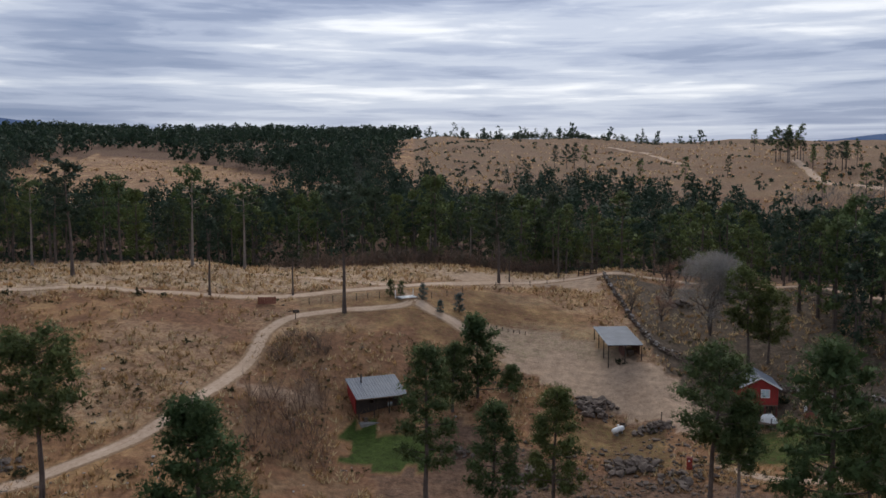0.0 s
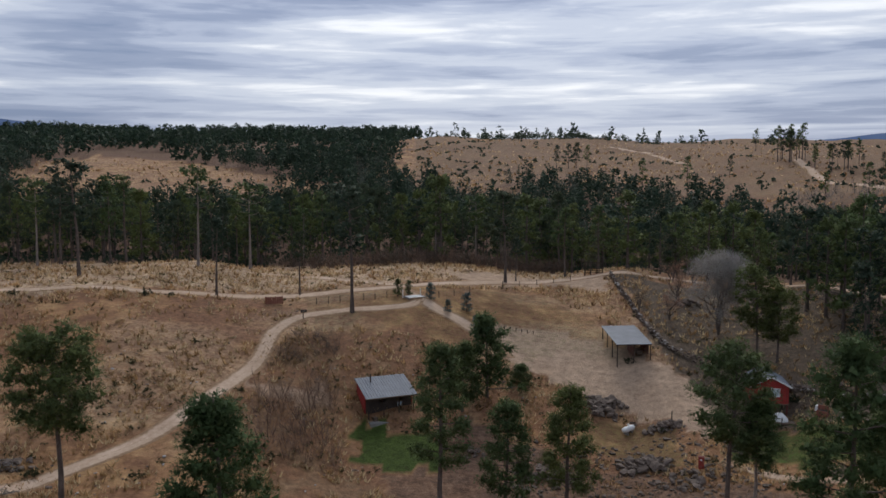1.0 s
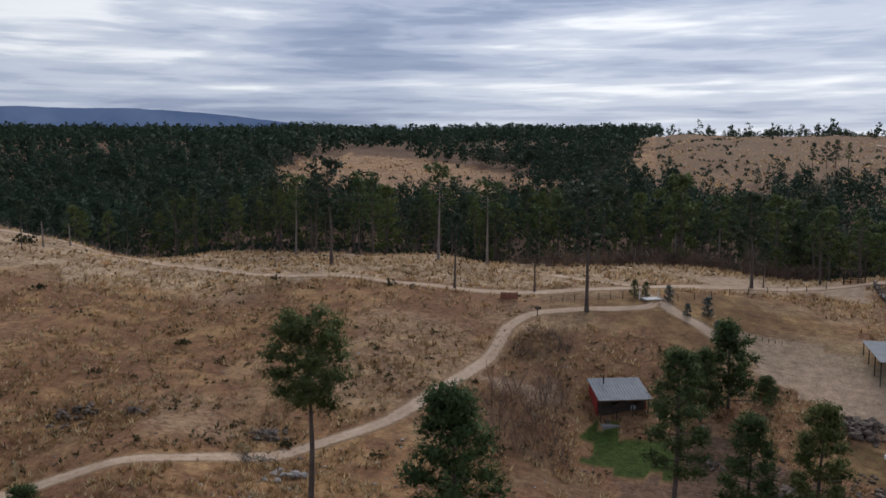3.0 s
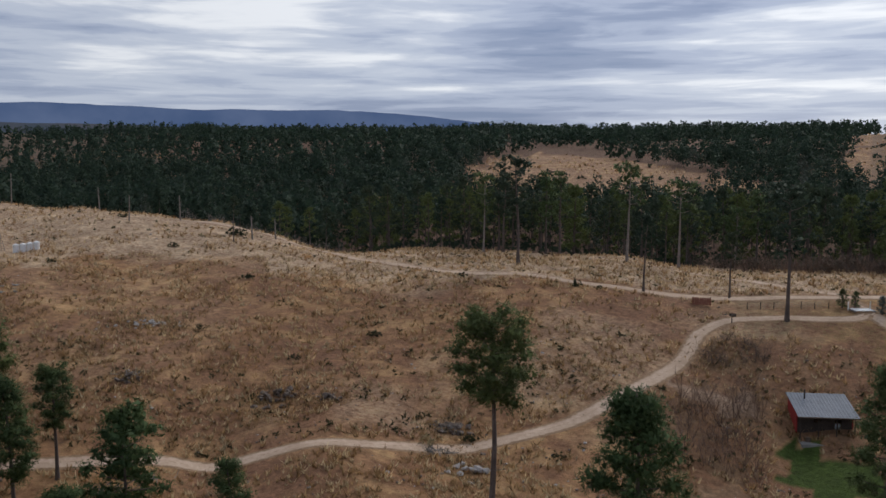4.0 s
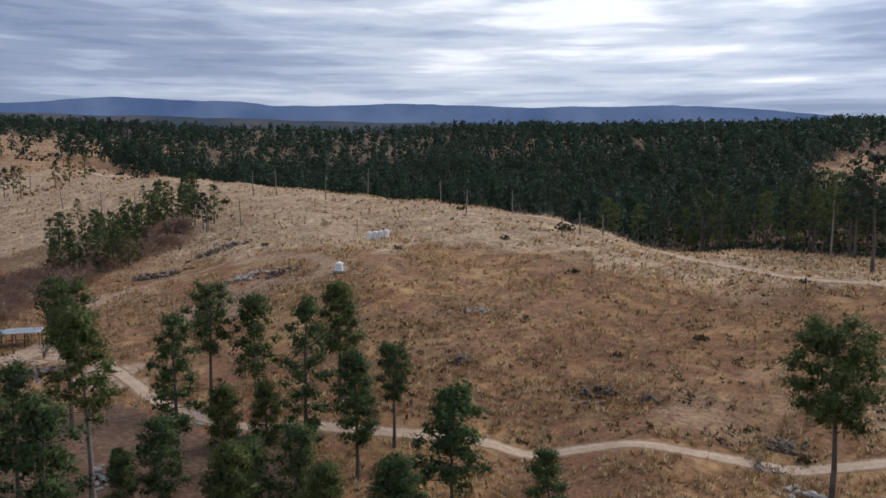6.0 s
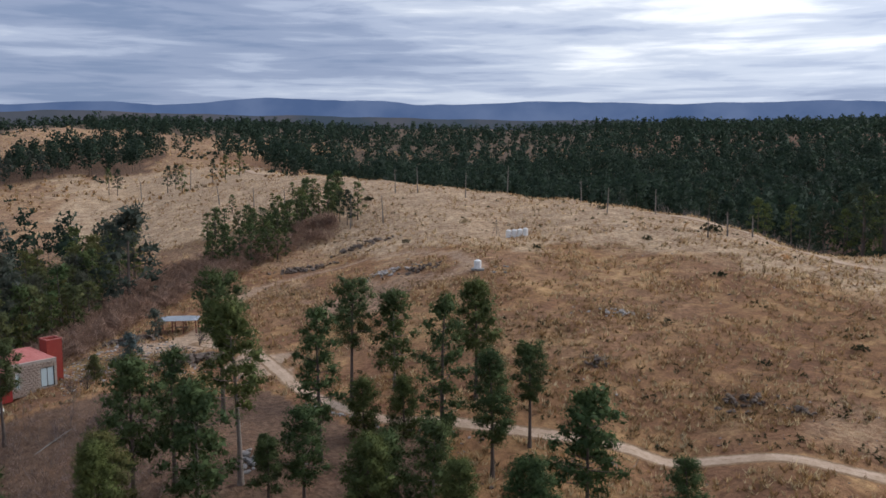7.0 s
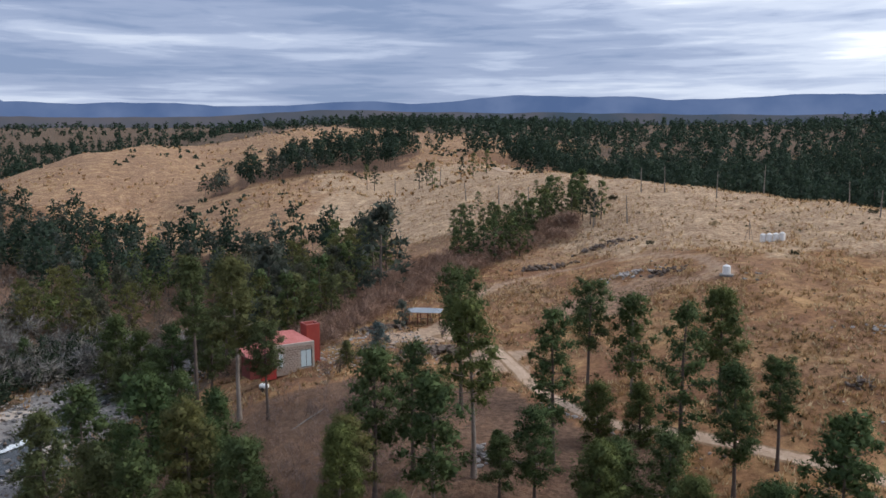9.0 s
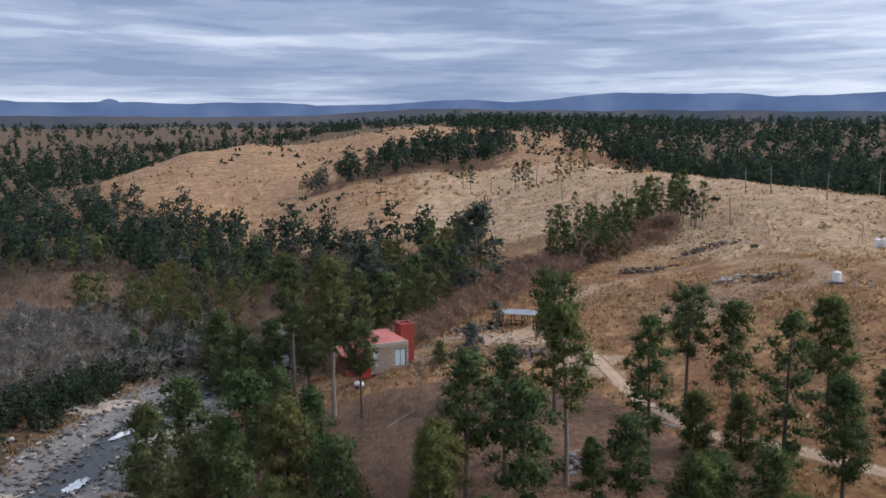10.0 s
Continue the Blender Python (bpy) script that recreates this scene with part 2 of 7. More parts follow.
def corrugated(a, b):
    def bump(add, nt):
        wave = add("ShaderNodeTexWave", Vector=where(add), Scale=2.2)
        return wave.outputs["Fac"], 0.35, 0.04
    return two_tone(a, b, 0.6, 3.0, tuple(0.8 * x for x in a)), bump


TIN = material("grey_corrugated_iron", corrugated((0.1, 0.115, 0.14), (0.155, 0.172, 0.2))[0], 0.7, 0.0, bump=corrugated((0,) * 3, (0,) * 3)[1], spec=0.4)
TIN_RED = material("red_painted_iron_roof", corrugated((0.4, 0.115, 0.1), (0.53, 0.2, 0.175))[0], 0.6, bump=corrugated((0,) * 3, (0,) * 3)[1], spec=0.3)
RED_WOOD = material("red_painted_boards", two_tone((0.26, 0.028, 0.024), (0.34, 0.045, 0.036), 0.8, 7.0, (0.17, 0.022, 0.02)), 0.75, bump=relief(6.0, 0.3, 0.02))
RED_DARK = material("dark_red_boards", two_tone((0.12, 0.03, 0.026), (0.18, 0.045, 0.038), 0.8, 7.0, (0.07, 0.02, 0.018)), 0.8, bump=relief(6.0, 0.3, 0.02))
RED_TOWER = material("red_oxide_sheet", two_tone((0.26, 0.04, 0.03), (0.33, 0.062, 0.046), 0.5, 4.0, (0.2, 0.034, 0.027)), 0.65, bump=relief(3.0, 0.25, 0.03))
WHITE = material("white_paint", two_tone((0.72, 0.72, 0.7), (0.8, 0.8, 0.78), 1.0, 8.0, (0.6, 0.58, 0.54)), 0.5, bump=relief(8.0, 0.1, 0.01))
PLASTIC = material("white_plastic_tank", two_tone((0.74, 0.73, 0.7), (0.82, 0.81, 0.79), 0.7, 5.0, (0.64, 0.62, 0.57)), 0.45, spec=0.4)
WOOD = material("weathered_timber", two_tone((0.12, 0.085, 0.06), (0.21, 0.155, 0.115), 1.0, 9.0), 0.9, bump=relief(9.0, 0.5, 0.03))
WOOD_DARK = material("dark_creosoted_post", two_tone((0.04, 0.03, 0.025), (0.085, 0.065, 0.052), 1.0, 9.0), 0.9, bump=relief(9.0, 0.5, 0.03))
CONCRETE = material("grey_concrete", two_tone((0.2, 0.19, 0.175), (0.29, 0.275, 0.255), 0.6, 5.0, (0.15, 0.14, 0.13)), 0.9, bump=relief(4.0, 0.3, 0.03))
STONE = material("masonry_stone", two_tone((0.27, 0.2, 0.16), (0.42, 0.335, 0.28), 1.5, 7.0, (0.15, 0.125, 0.105)), 0.9, bump=relief(6.0, 0.6, 0.05))
MORTAR = material("lime_mortar", two_tone((0.33, 0.29, 0.25), (0.42, 0.38, 0.33), 1.5, 7.0), 0.95, bump=relief(6.0, 0.4, 0.03))
RED_SOIL = material("red_brick_rubble", two_tone((0.2, 0.075, 0.05), (0.3, 0.13, 0.09), 1.0, 5.0), 0.95, bump=relief(5.0, 0.6, 0.05))
# Pale blue base colour paints the sky's reflection into the panes.
SKY_GLASS = material("sky_reflecting_glass_tint", lambda add, nt: (0.5, 0.6, 0.63), 0.12, spec=0.8)
GRAVEL = material("grey_river_gravel", two_tone((0.15, 0.138, 0.13), (0.29, 0.27, 0.25), 0.35, 4.0, (0.08, 0.074, 0.07)), 0.9, bump=relief(4.0, 0.9, 0.15))
TIN_PALE = material("pale_sheet_roof", corrugated((0.24, 0.27, 0.3), (0.33, 0.36, 0.4))[0], 0.6, bump=corrugated((0,) * 3, (0,) * 3)[1], spec=0.4)
WATER = material("river_water", lambda add, nt: ramp(add, grain(add, place_of(add), 0.5, 5.0), (0.35, (0.018, 0.022, 0.024)), (0.7, (0.05, 0.056, 0.055))), 0.16, spec=0.6,
                 bump=lambda add, nt: (grain(add, place_of(add), 2.2, 5.0, 0.6), 0.7, 0.15))
FOAM = material("white_water", two_tone((0.62, 0.66, 0.68), (0.8, 0.83, 0.84), 2.0, 6.0, (0.3, 0.33, 0.35)), 0.6, bump=relief(4.0, 0.8, 0.1))


# Backdrop colour that glows by itself, with the haze of distance painted in.
def haze_glow(name, a, b):
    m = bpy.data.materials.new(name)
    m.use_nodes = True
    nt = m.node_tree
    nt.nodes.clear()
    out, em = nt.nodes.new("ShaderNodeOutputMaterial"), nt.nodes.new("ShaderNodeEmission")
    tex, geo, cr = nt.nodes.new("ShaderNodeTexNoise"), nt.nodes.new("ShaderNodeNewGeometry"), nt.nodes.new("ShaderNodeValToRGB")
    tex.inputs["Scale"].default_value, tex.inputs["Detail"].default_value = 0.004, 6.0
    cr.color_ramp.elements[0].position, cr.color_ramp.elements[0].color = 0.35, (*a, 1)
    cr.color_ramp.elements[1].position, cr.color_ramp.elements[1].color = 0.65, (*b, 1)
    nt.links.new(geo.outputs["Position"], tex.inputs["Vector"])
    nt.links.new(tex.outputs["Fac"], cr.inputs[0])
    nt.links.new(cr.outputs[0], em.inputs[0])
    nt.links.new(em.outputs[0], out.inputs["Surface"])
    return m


HAZE_BLUE = haze_glow("far_haze_range", (0.05, 0.08, 0.16), (0.078, 0.11, 0.195))
HAZE_BLUE_DARK = haze_glow("nearer_haze_range", (0.034, 0.046, 0.064), (0.066, 0.064, 0.076))

MIXED_LEAF = material("grey_green_crowns", leafy((0.062, 0.078, 0.062), (0.09, 0.104, 0.085), (0.132, 0.14, 0.12)), 0.8, spec=0.1, thin=0.4)
STRAW_DARK = material("dead_dark_grass", leafy((0.13, 0.0818, 0.0461), (0.18, 0.11, 0.0615), (0.24, 0.149, 0.0811)), 0.9, spec=0.1, thin=0.5)

# ---- land: spot heights laid out by bearing (degrees left of +y), distance and level ----
MEADOW = [(6, 131, 13.8), (15, 143, 15.2), (-4, 155, 14.8), (23, 158, 17.4), (1, 137, 15.0), (-1, 177, 15.3), (31, 190, 16.6), (16, 185, 16.1),
          (-12, 169, 15.5), (-20, 144, 10.8), (-24, 165, 14.3), (-29, 163, 13.5)]
BASIN = [(-12, 126, 9.1), (-14, 120, 8.0), (-13, 108, 3.2), (-21, 113, 4.1), (5, 104, 4.8), (3, 96, 3.2), (4.7, 113, 9.0), (1, 106, 5.6), (13, 109, 9.1), (-7, 88, 1.9), (-19, 91, 3.3),
         (-18, 105, 4.3), (-28, 98, 6.0), (19, 93, 6.6), (6, 122, 11.4), (21, 120, 13.4), (-5, 129, 10.4)]
TRACKSIDE = [(27, 91, 5.9), (37, 82, 7.6), (44, 90, 5.7), (63, 99, 5.7), (67, 107, 5.8), (71, 120, 6.2), (76, 147, 6.4)]
KNOLL = [(59.5, 262, 26.4), (63, 280, 27.4), (55.2, 252, 25.0), (47, 226, 22.7), (39.4, 203, 18.9), (68, 330, 28.0), (72, 375, 28.8),
         (57, 178, 18.3), (62, 180, 16.0), (48, 160, 17.0), (42, 140, 14.8), (49, 108, 11.6), (57, 153, 17.1), (55, 203, 18.9), (34, 125, 12.8), (66, 294, 28.2), (51, 244, 23.7), (43, 219, 21.0), (36, 191, 16.6),
         (73, 413, 28.8), (67, 207, 13.8), (78, 239, 10.2)]
NEAR = [(85, 120, 6.5), (72, 77, 6.9), (30, 76, 6.4), (81, 158, 5.9), (85, 70, 5.5), (25, 50, 4.0), (0, 40, -1.0), (-25, 55, 2.0), (60, 45, 2.0),
        (90, 40, -1.0), (140, 60, -6.0), (-80, 80, 4.0), (180, 100, 0.0), (0, 0, -2.0)]
RIVERSIDE = [(107, 120, -7.0), (103, 150, -7.0), (99, 166, -7.0), (110, 176, -4.5), (106, 244, 3.1), (90, 101, 4.0), (95, 89, 1.0), (125, 110, -7.0), (92, 200, -6.0), (86, 240, 2.0)]
HILLS = [(85, 651, 51.9), (91, 526, 25.5), (95, 389, 5.2), (72, 502, 31.5), (80, 389, 20.8), (88, 339, 14.4), (107, 876, 16.0), (84, 1500, 78.0),
         (94.6, 600, 40.5), (98.6, 560, 37.0), (102, 505, 25.0), (105, 435, 12.0), (105, 520, 16.0), (96, 850, 22.0), (101, 800, 13.0), (108, 500, 6.0), (108, 1300, 30.0)]
VALLEY = [(51, 290, 13.0), (43, 258, 12.0), (60, 330, 17.0), (36, 225, 10.0), (66, 380, 19.0), (15, 245, 7.0), (-8, 240, 5.0), (-25, 240, 8.0), (38, 260, 7.0), (52, 360, 10.0), (66, 420, 18.0)]
FAR = [(21, 537, 34.8), (10, 431, 23.9), (5, 406, 20.5), (-15, 450, 24.6), (-5, 537, 34.2), (-12, 813, 53.1), (-1, 875, 58.0), (-24, 525, 31.1),
       (-25, 775, 50.0), (24, 1000, 60.0), (11, 937, 57.0), (45, 1000, 60.0), (42, 700, 40.0), (60, 1200, 64.0), (60, 700, 30.0), (-60, 400, 25.0),
       (-60, 1200, 50.0), (-120, 600, 20.0), (150, 500, 15.0), (130, 1200, 30.0), (-10, 2500, 55.0), (45, 2500, 85.0), (75, 2500, 100.0), (100, 2500, 98.0), (112, 2500, 95.0), (-150, 2500, 40.0)]
SPOTS = np.array(MEADOW + BASIN + TRACKSIDE + KNOLL + NEAR + RIVERSIDE + HILLS + VALLEY + FAR)


def at(az, r):
    a = radians(az)
    return -r * math.sin(a), r * math.cos(a)


def bearing(x, y):
    return np.degrees(np.arctan2(-np.asarray(x, float), np.asarray(y, float))), np.hypot(x, y)


def warp(az, r):
    """Bearings and distances laid out so that far spots lie no wider apart than near ones."""
    u, a = np.log1p(np.asarray(r, float) / 30.0), np.radians(az)
    return np.stack([-u * np.sin(a), u * np.cos(a)], -1)


KNOTS = warp(SPOTS[:, 0], SPOTS[:, 1])


def kernel(a, b):
    return np.sqrt(((a[:, None] - b[None]) ** 2).sum(-1) + 0.0006)


WEIGHTS = np.linalg.solve(kernel(KNOTS, KNOTS) + 0.006 * np.eye(len(KNOTS)), SPOTS[:, 2] - 20.0)


def hashed(ix, iy, seed):
    h = np.sin(ix * 127.1 + iy * 311.7 + seed * 74.7) * 43758.5453
    return h - np.floor(h)


def lattice(x, y, seed=0):
    """Smooth value noise, 0 to 1, one cell a unit."""
    ix, iy = np.floor(x), np.floor(y)
    fx, fy = x - ix, y - iy
    fx, fy = fx * fx * (3 - 2 * fx), fy * fy * (3 - 2 * fy)
    a, b = hashed(ix, iy, seed), hashed(ix + 1, iy, seed)
    c, d = hashed(ix, iy + 1, seed), hashed(ix + 1, iy + 1, seed)
    return (a * (1 - fx) + b * fx) * (1 - fy) + (c * (1 - fx) + d * fx) * fy


def rough(x, y, size, seed=0, octaves=3):
    total, amp, out = 0.0, 1.0, 0.0
    for k in range(octaves):
        out = out + amp * lattice(np.asarray(x) * 2**k / size, np.asarray(y) * 2**k / size, seed + k)
        total, amp = total + amp, amp * 0.5
    return out / total


RIVER = [at(118, 105), at(111, 112), at(107, 122), at(103, 140), at(99, 160), at(95, 185), at(90, 215)]


def to_line(x, y, line):
    """Distance from each place to a broken line, and how far along it (0 to its number of legs)."""
    best, along = np.full(np.shape(x), 1e9), np.zeros(np.shape(x))
    for k, ((ax, ay), (bx, by)) in enumerate(zip(line, line[1:])):
        dx, dy = bx - ax, by - ay
        t = np.clip(((x - ax) * dx + (y - ay) * dy) / (dx * dx + dy * dy), 0, 1)
        d = np.hypot(x - ax - t * dx, y - ay - t * dy)
        along = np.where(d < best, k + t, along)
        best = np.minimum(best, d)
    return best, along


RIVER_LEVEL = -7.2


def ground(x, y):
    x, y = np.atleast_1d(np.asarray(x, float)), np.atleast_1d(np.asarray(y, float))
    az, r = bearing(x, y)
    out = np.empty(len(x))
    for i in range(0, len(x), 20000):
        out[i:i + 20000] = 20.0 + kernel(warp(az[i:i + 20000], r[i:i + 20000]), KNOTS) @ WEIGHTS
    far = np.clip((r - 200) / 600, 0, 1)
    out += (rough(x, y, 14.0, 3) - 0.5) * (0.9 + 3.0 * far) + (rough(x, y, 120.0, 9) - 0.5) * 14.0 * far
    d, _ = to_line(x, y, RIVER)
    bank = np.clip((d - 9.0) / 16.0, 0, 1)
    bank = bank * bank * (3 - 2 * bank)
    return (RIVER_LEVEL - 0.25 + 0.05 * np.minimum(d, 9.0)) * (1 - bank) + out * bank


def level(x, y):
    return float(ground(x, y)[0])


def spot(az, r, up=0.0):
    x, y = at(az, r)
    return Vector((x, y, level(x, y) + up))


def in_patch(az, r, *corners):
    """Inside a polygon whose corners are (bearing, distance)."""
    inside = np.zeros(np.shape(az), bool)
    for (a0, r0), (a1, r1) in zip(corners, corners[1:] + corners[:1]):
        if r0 == r1:
            continue
        cross = (r0 > r) != (r1 > r)
        inside ^= cross & (az < (a1 - a0) * (r - r0) / (r1 - r0) + a0)
    return inside


def mesh_from(name, verts, faces, mats=(), smooth=False, index=None, normals=None):
    me = bpy.data.meshes.new(name)
    verts = np.asarray(verts, np.float32)
    me.vertices.add(len(verts))
    me.vertices.foreach_set("co", verts.ravel())
    faces = np.asarray(faces, np.int32)
    n = faces.shape[1]
    me.loops.add(faces.size)
    me.loops.foreach_set("vertex_index", faces.ravel())
    me.polygons.add(len(faces))
    me.polygons.foreach_set("loop_start", np.arange(0, faces.size, n, dtype=np.int32))
    me.polygons.foreach_set("loop_total", np.full(len(faces), n, np.int32))
    me.polygons.foreach_set("use_smooth", np.full(len(faces), smooth, bool))
    if index is not None:
        me.polygons.foreach_set("material_index", np.asarray(index, np.int32))
    for m in mats:
        me.materials.append(m)
    me.update(calc_edges=True)
    if normals is not None:
        me.normals_split_custom_set_from_vertices(np.asarray(normals, np.float32))
    return me


def part(name, data, mat=None, parent=None, label=""):
    """Links a mesh, or a bmesh with a material, as ONE object under a thing or a part."""
    if isinstance(data, bmesh.types.BMesh):
        me = bpy.data.meshes.new(name)
        data.to_mesh(me)
        data.free()
        me.materials.append(mat)
        data = me
    ob = new(name, data)
    ob.parent = parent
    return tagged(ob, label) if label else ob


def thing(name, label, category, place=(0, 0, 0), turn=0.0, group="", kind=""):
    ob = new(name)
    ob.location, ob.rotation_euler = place, (0, 0, radians(turn))
    return tagged(ob, label, category, group, kind)


# where the forest floor, lawns, bare earth and pale tussock lie
WOODS = [
    (((-35, 172), (-16, 186), (-9, 184), (2, 190), (20, 196), (33, 206), (40, 232), (44, 330), (20, 330), (-8, 350), (-20, 300), (-35, 270)), 1.0),
    (((33, 206), (40, 236), (46, 256), (52, 278), (60, 312), (66, 350), (71, 430), (66, 470), (58, 520), (50, 680), (45, 1300), (30, 1500), (25, 560), (34, 330)), 1.0),
    (((4, 400), (5, 396), (7.5, 442), (13, 512), (17.6, 578), (21, 580), (24.2, 564), (27, 512), (30, 470), (38, 460), (36, 1300), (10, 1300), (1.0, 1000)), 1.0),
    (((-3, 340), (6, 360), (12, 440), (6, 432), (0, 410)), 0.9),
    (((-5, 320), (-14, 320), (-20, 310), (-18, 345), (-12, 380), (-5, 430)), 0.8),
    (((-4, 280), (-4, 350), (-9, 405), (-14, 380), (-18, 345), (-22, 312), (-22, 270)), 1.0),
    (((28, 330), (34, 330), (36, 620), (24, 620)), 0.8),
    (((80, 175), (89, 138), (93, 165), (97, 190), (112, 225), (118, 320), (104, 345), (97, 335), (91, 288), (87.5, 278), (81, 250), (79, 225)), 0.95),
    (((97, 330), (104, 345), (120, 290), (120, 640), (110, 540), (105.5, 450), (100, 385)), 0.5),
    (((79, 430), (92, 410), (90, 450), (81, 540), (77, 540)), 0.9),
    (((66, 450), (72, 430), (76, 560), (72, 640), (66, 620)), 0.5),
    (((-22, 760), (-22, 840), (0, 880), (0, 810)), 0.16),
    (((44, 1300), (50, 690), (58, 530), (66, 480), (82, 700), (82, 1300)), 0.45),
    (((104, 560), (120, 520), (120, 900), (92, 1000), (97, 720)), 0.4),
    (((92, 1000), (120, 900), (120, 2600), (60, 2600), (62, 1200), (80, 1100)), 0.42),
]


def wood_share(az, r):
    share = np.zeros(np.shape(az))
    for corners, density in WOODS:
        share = np.maximum(share, np.where(in_patch(az, r, *corners), density, 0))
    return share


FOOTWAY = [at(*p) for p in [(56.9, 151), (58.8, 170), (61.1, 179), (63.4, 182.5), (65.7, 184.5), (68, 186), (71.5, 178), (74.5, 166)]]


def masks(x, y):
    az, r = bearing(x, y)
    soft = rough(x, y, 9.0, 21) - 0.5
    aw, rw = az + soft * 4, r * (1 + soft * 0.12)
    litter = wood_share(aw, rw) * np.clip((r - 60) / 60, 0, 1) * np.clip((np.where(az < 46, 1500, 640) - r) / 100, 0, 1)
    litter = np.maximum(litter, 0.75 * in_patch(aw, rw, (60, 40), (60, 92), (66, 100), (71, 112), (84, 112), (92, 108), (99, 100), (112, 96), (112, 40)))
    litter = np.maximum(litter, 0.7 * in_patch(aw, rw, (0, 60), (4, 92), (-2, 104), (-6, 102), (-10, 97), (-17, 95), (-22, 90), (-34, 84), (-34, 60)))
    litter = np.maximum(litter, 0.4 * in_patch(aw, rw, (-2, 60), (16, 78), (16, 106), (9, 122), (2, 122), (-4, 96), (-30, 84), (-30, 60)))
    near = rough(x, y, 4.0, 27) - 0.5
    an, rn = az + near * 1.6, r * (1 + near * 0.05)
    bare = 1.0 * in_patch(an, rn, (-0.6, 132), (-4.3, 133), (-7.4, 132.7), (-10.4, 129.5), (-13.3, 125), (-16.3, 121), (-20, 116), (-21, 106), (-18.3, 102), (-16.2, 106), (-14, 111), (-10.6, 113.5), (-7.5, 116.5), (-5.2, 117.5), (-3.8, 127))
    bare = np.maximum(bare, 0.62 * in_patch(an, rn, (14, 112.5), (13.2, 106), (10.5, 104), (7.6, 106), (7.6, 109.5), (11, 110.5)))
    bare = np.maximum(bare, 0.6 * np.clip(2.2 - to_line(x, y, FOOTWAY)[0] / 1.1 + near, 0, 1))
    bare = np.maximum(bare, 0.8 * in_patch(aw, rw, (74, 138), (79, 136), (80, 147), (75, 152)))
    bare = np.maximum(bare, 0.9 * in_patch(aw, rw, (70, 118), (74, 121), (73, 136), (70.5, 134)))
    bare = np.maximum(bare, 0.75 * in_patch(aw, rw, (-14, 158), (-1, 155), (1, 164), (-12, 166)))
    bare = np.maximum(bare, 0.5 * in_patch(aw, rw, (56, 146), (68, 142), (69, 160), (57, 160)))
    ragged = rough(x, y, 3.0, 33) - 0.5
    lawn = 0.9 * in_patch(az + ragged * 3.5 + near * 2, r + ragged * 8 + near * 6, (0.2, 92), (6.6, 93), (6.5, 102.5), (0.2, 103.5))
    lawn = np.maximum(lawn, 0.75 * in_patch(aw, rw, (-19, 98), (-27, 98), (-28, 112), (-21, 110)))
    lawn = np.maximum(lawn, 0.38 * in_patch(aw, rw, (9, 125), (-13, 122), (-12, 132), (-6, 150), (9, 141)))
    lawn = np.maximum(lawn, 0.46 * in_patch(aw, rw, (-9, 99), (-16, 98), (-16, 106), (-14, 110), (-10, 107)))
    lawn = np.maximum(lawn, 0.45 * in_patch(aw, rw, (79, 126), (83, 124), (83, 140), (79, 140)))
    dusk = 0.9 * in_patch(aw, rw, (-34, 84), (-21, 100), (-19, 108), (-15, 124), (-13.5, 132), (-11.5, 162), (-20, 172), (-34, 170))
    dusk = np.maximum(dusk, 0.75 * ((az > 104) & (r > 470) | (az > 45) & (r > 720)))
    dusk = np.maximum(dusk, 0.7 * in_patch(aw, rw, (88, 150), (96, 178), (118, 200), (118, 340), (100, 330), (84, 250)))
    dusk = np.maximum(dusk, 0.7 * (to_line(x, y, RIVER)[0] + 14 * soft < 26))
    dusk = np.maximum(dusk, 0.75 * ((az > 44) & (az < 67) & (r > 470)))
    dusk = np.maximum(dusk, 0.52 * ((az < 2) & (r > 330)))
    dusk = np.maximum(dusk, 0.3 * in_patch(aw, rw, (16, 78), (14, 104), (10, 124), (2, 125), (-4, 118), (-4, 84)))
    pale = 1.0 * in_patch(aw, rw, (-10, 160), (8, 150), (40, 150), (48, 175), (56, 172), (64, 185), (71, 225), (78, 245), (84, 290), (84, 420), (70, 430), (40, 250), (30, 205), (-10, 190))
    fields = in_patch(aw, rw, (-2, 400), (4, 330), (26, 330), (26, 620), (8, 560), (0, 700), (2, 1000), (-40, 1100), (-40, 330), (-14, 420))
    fields |= in_patch(aw, rw, (66, 260), (84, 250), (94, 300), (105, 430), (104, 560), (96, 700), (84, 760), (70, 640))
    pale = np.maximum(pale, np.where(fields, np.where(az < 3, 0.25, np.where(az < 40, 0.3, 0.4)), np.where(r > 500, 0.2, 0.0)))
    pale = np.maximum(pale, 0.4 * np.clip((rough(x, y, 18.0, 5) - 0.52) / 0.1, 0, 1))
    pale = np.where((az > 40) & (r < 330), np.where(r < 165, 0.3, 0.95) * pale, pale)
    litter, dusk = np.where(lawn > 0.5, 0.0, litter), np.where(lawn > 0.5, 0.0, dusk)
    return dict(litter=litter, bare=bare, lawn=lawn, dusk=dusk, pale=pale * (litter < 0.3))


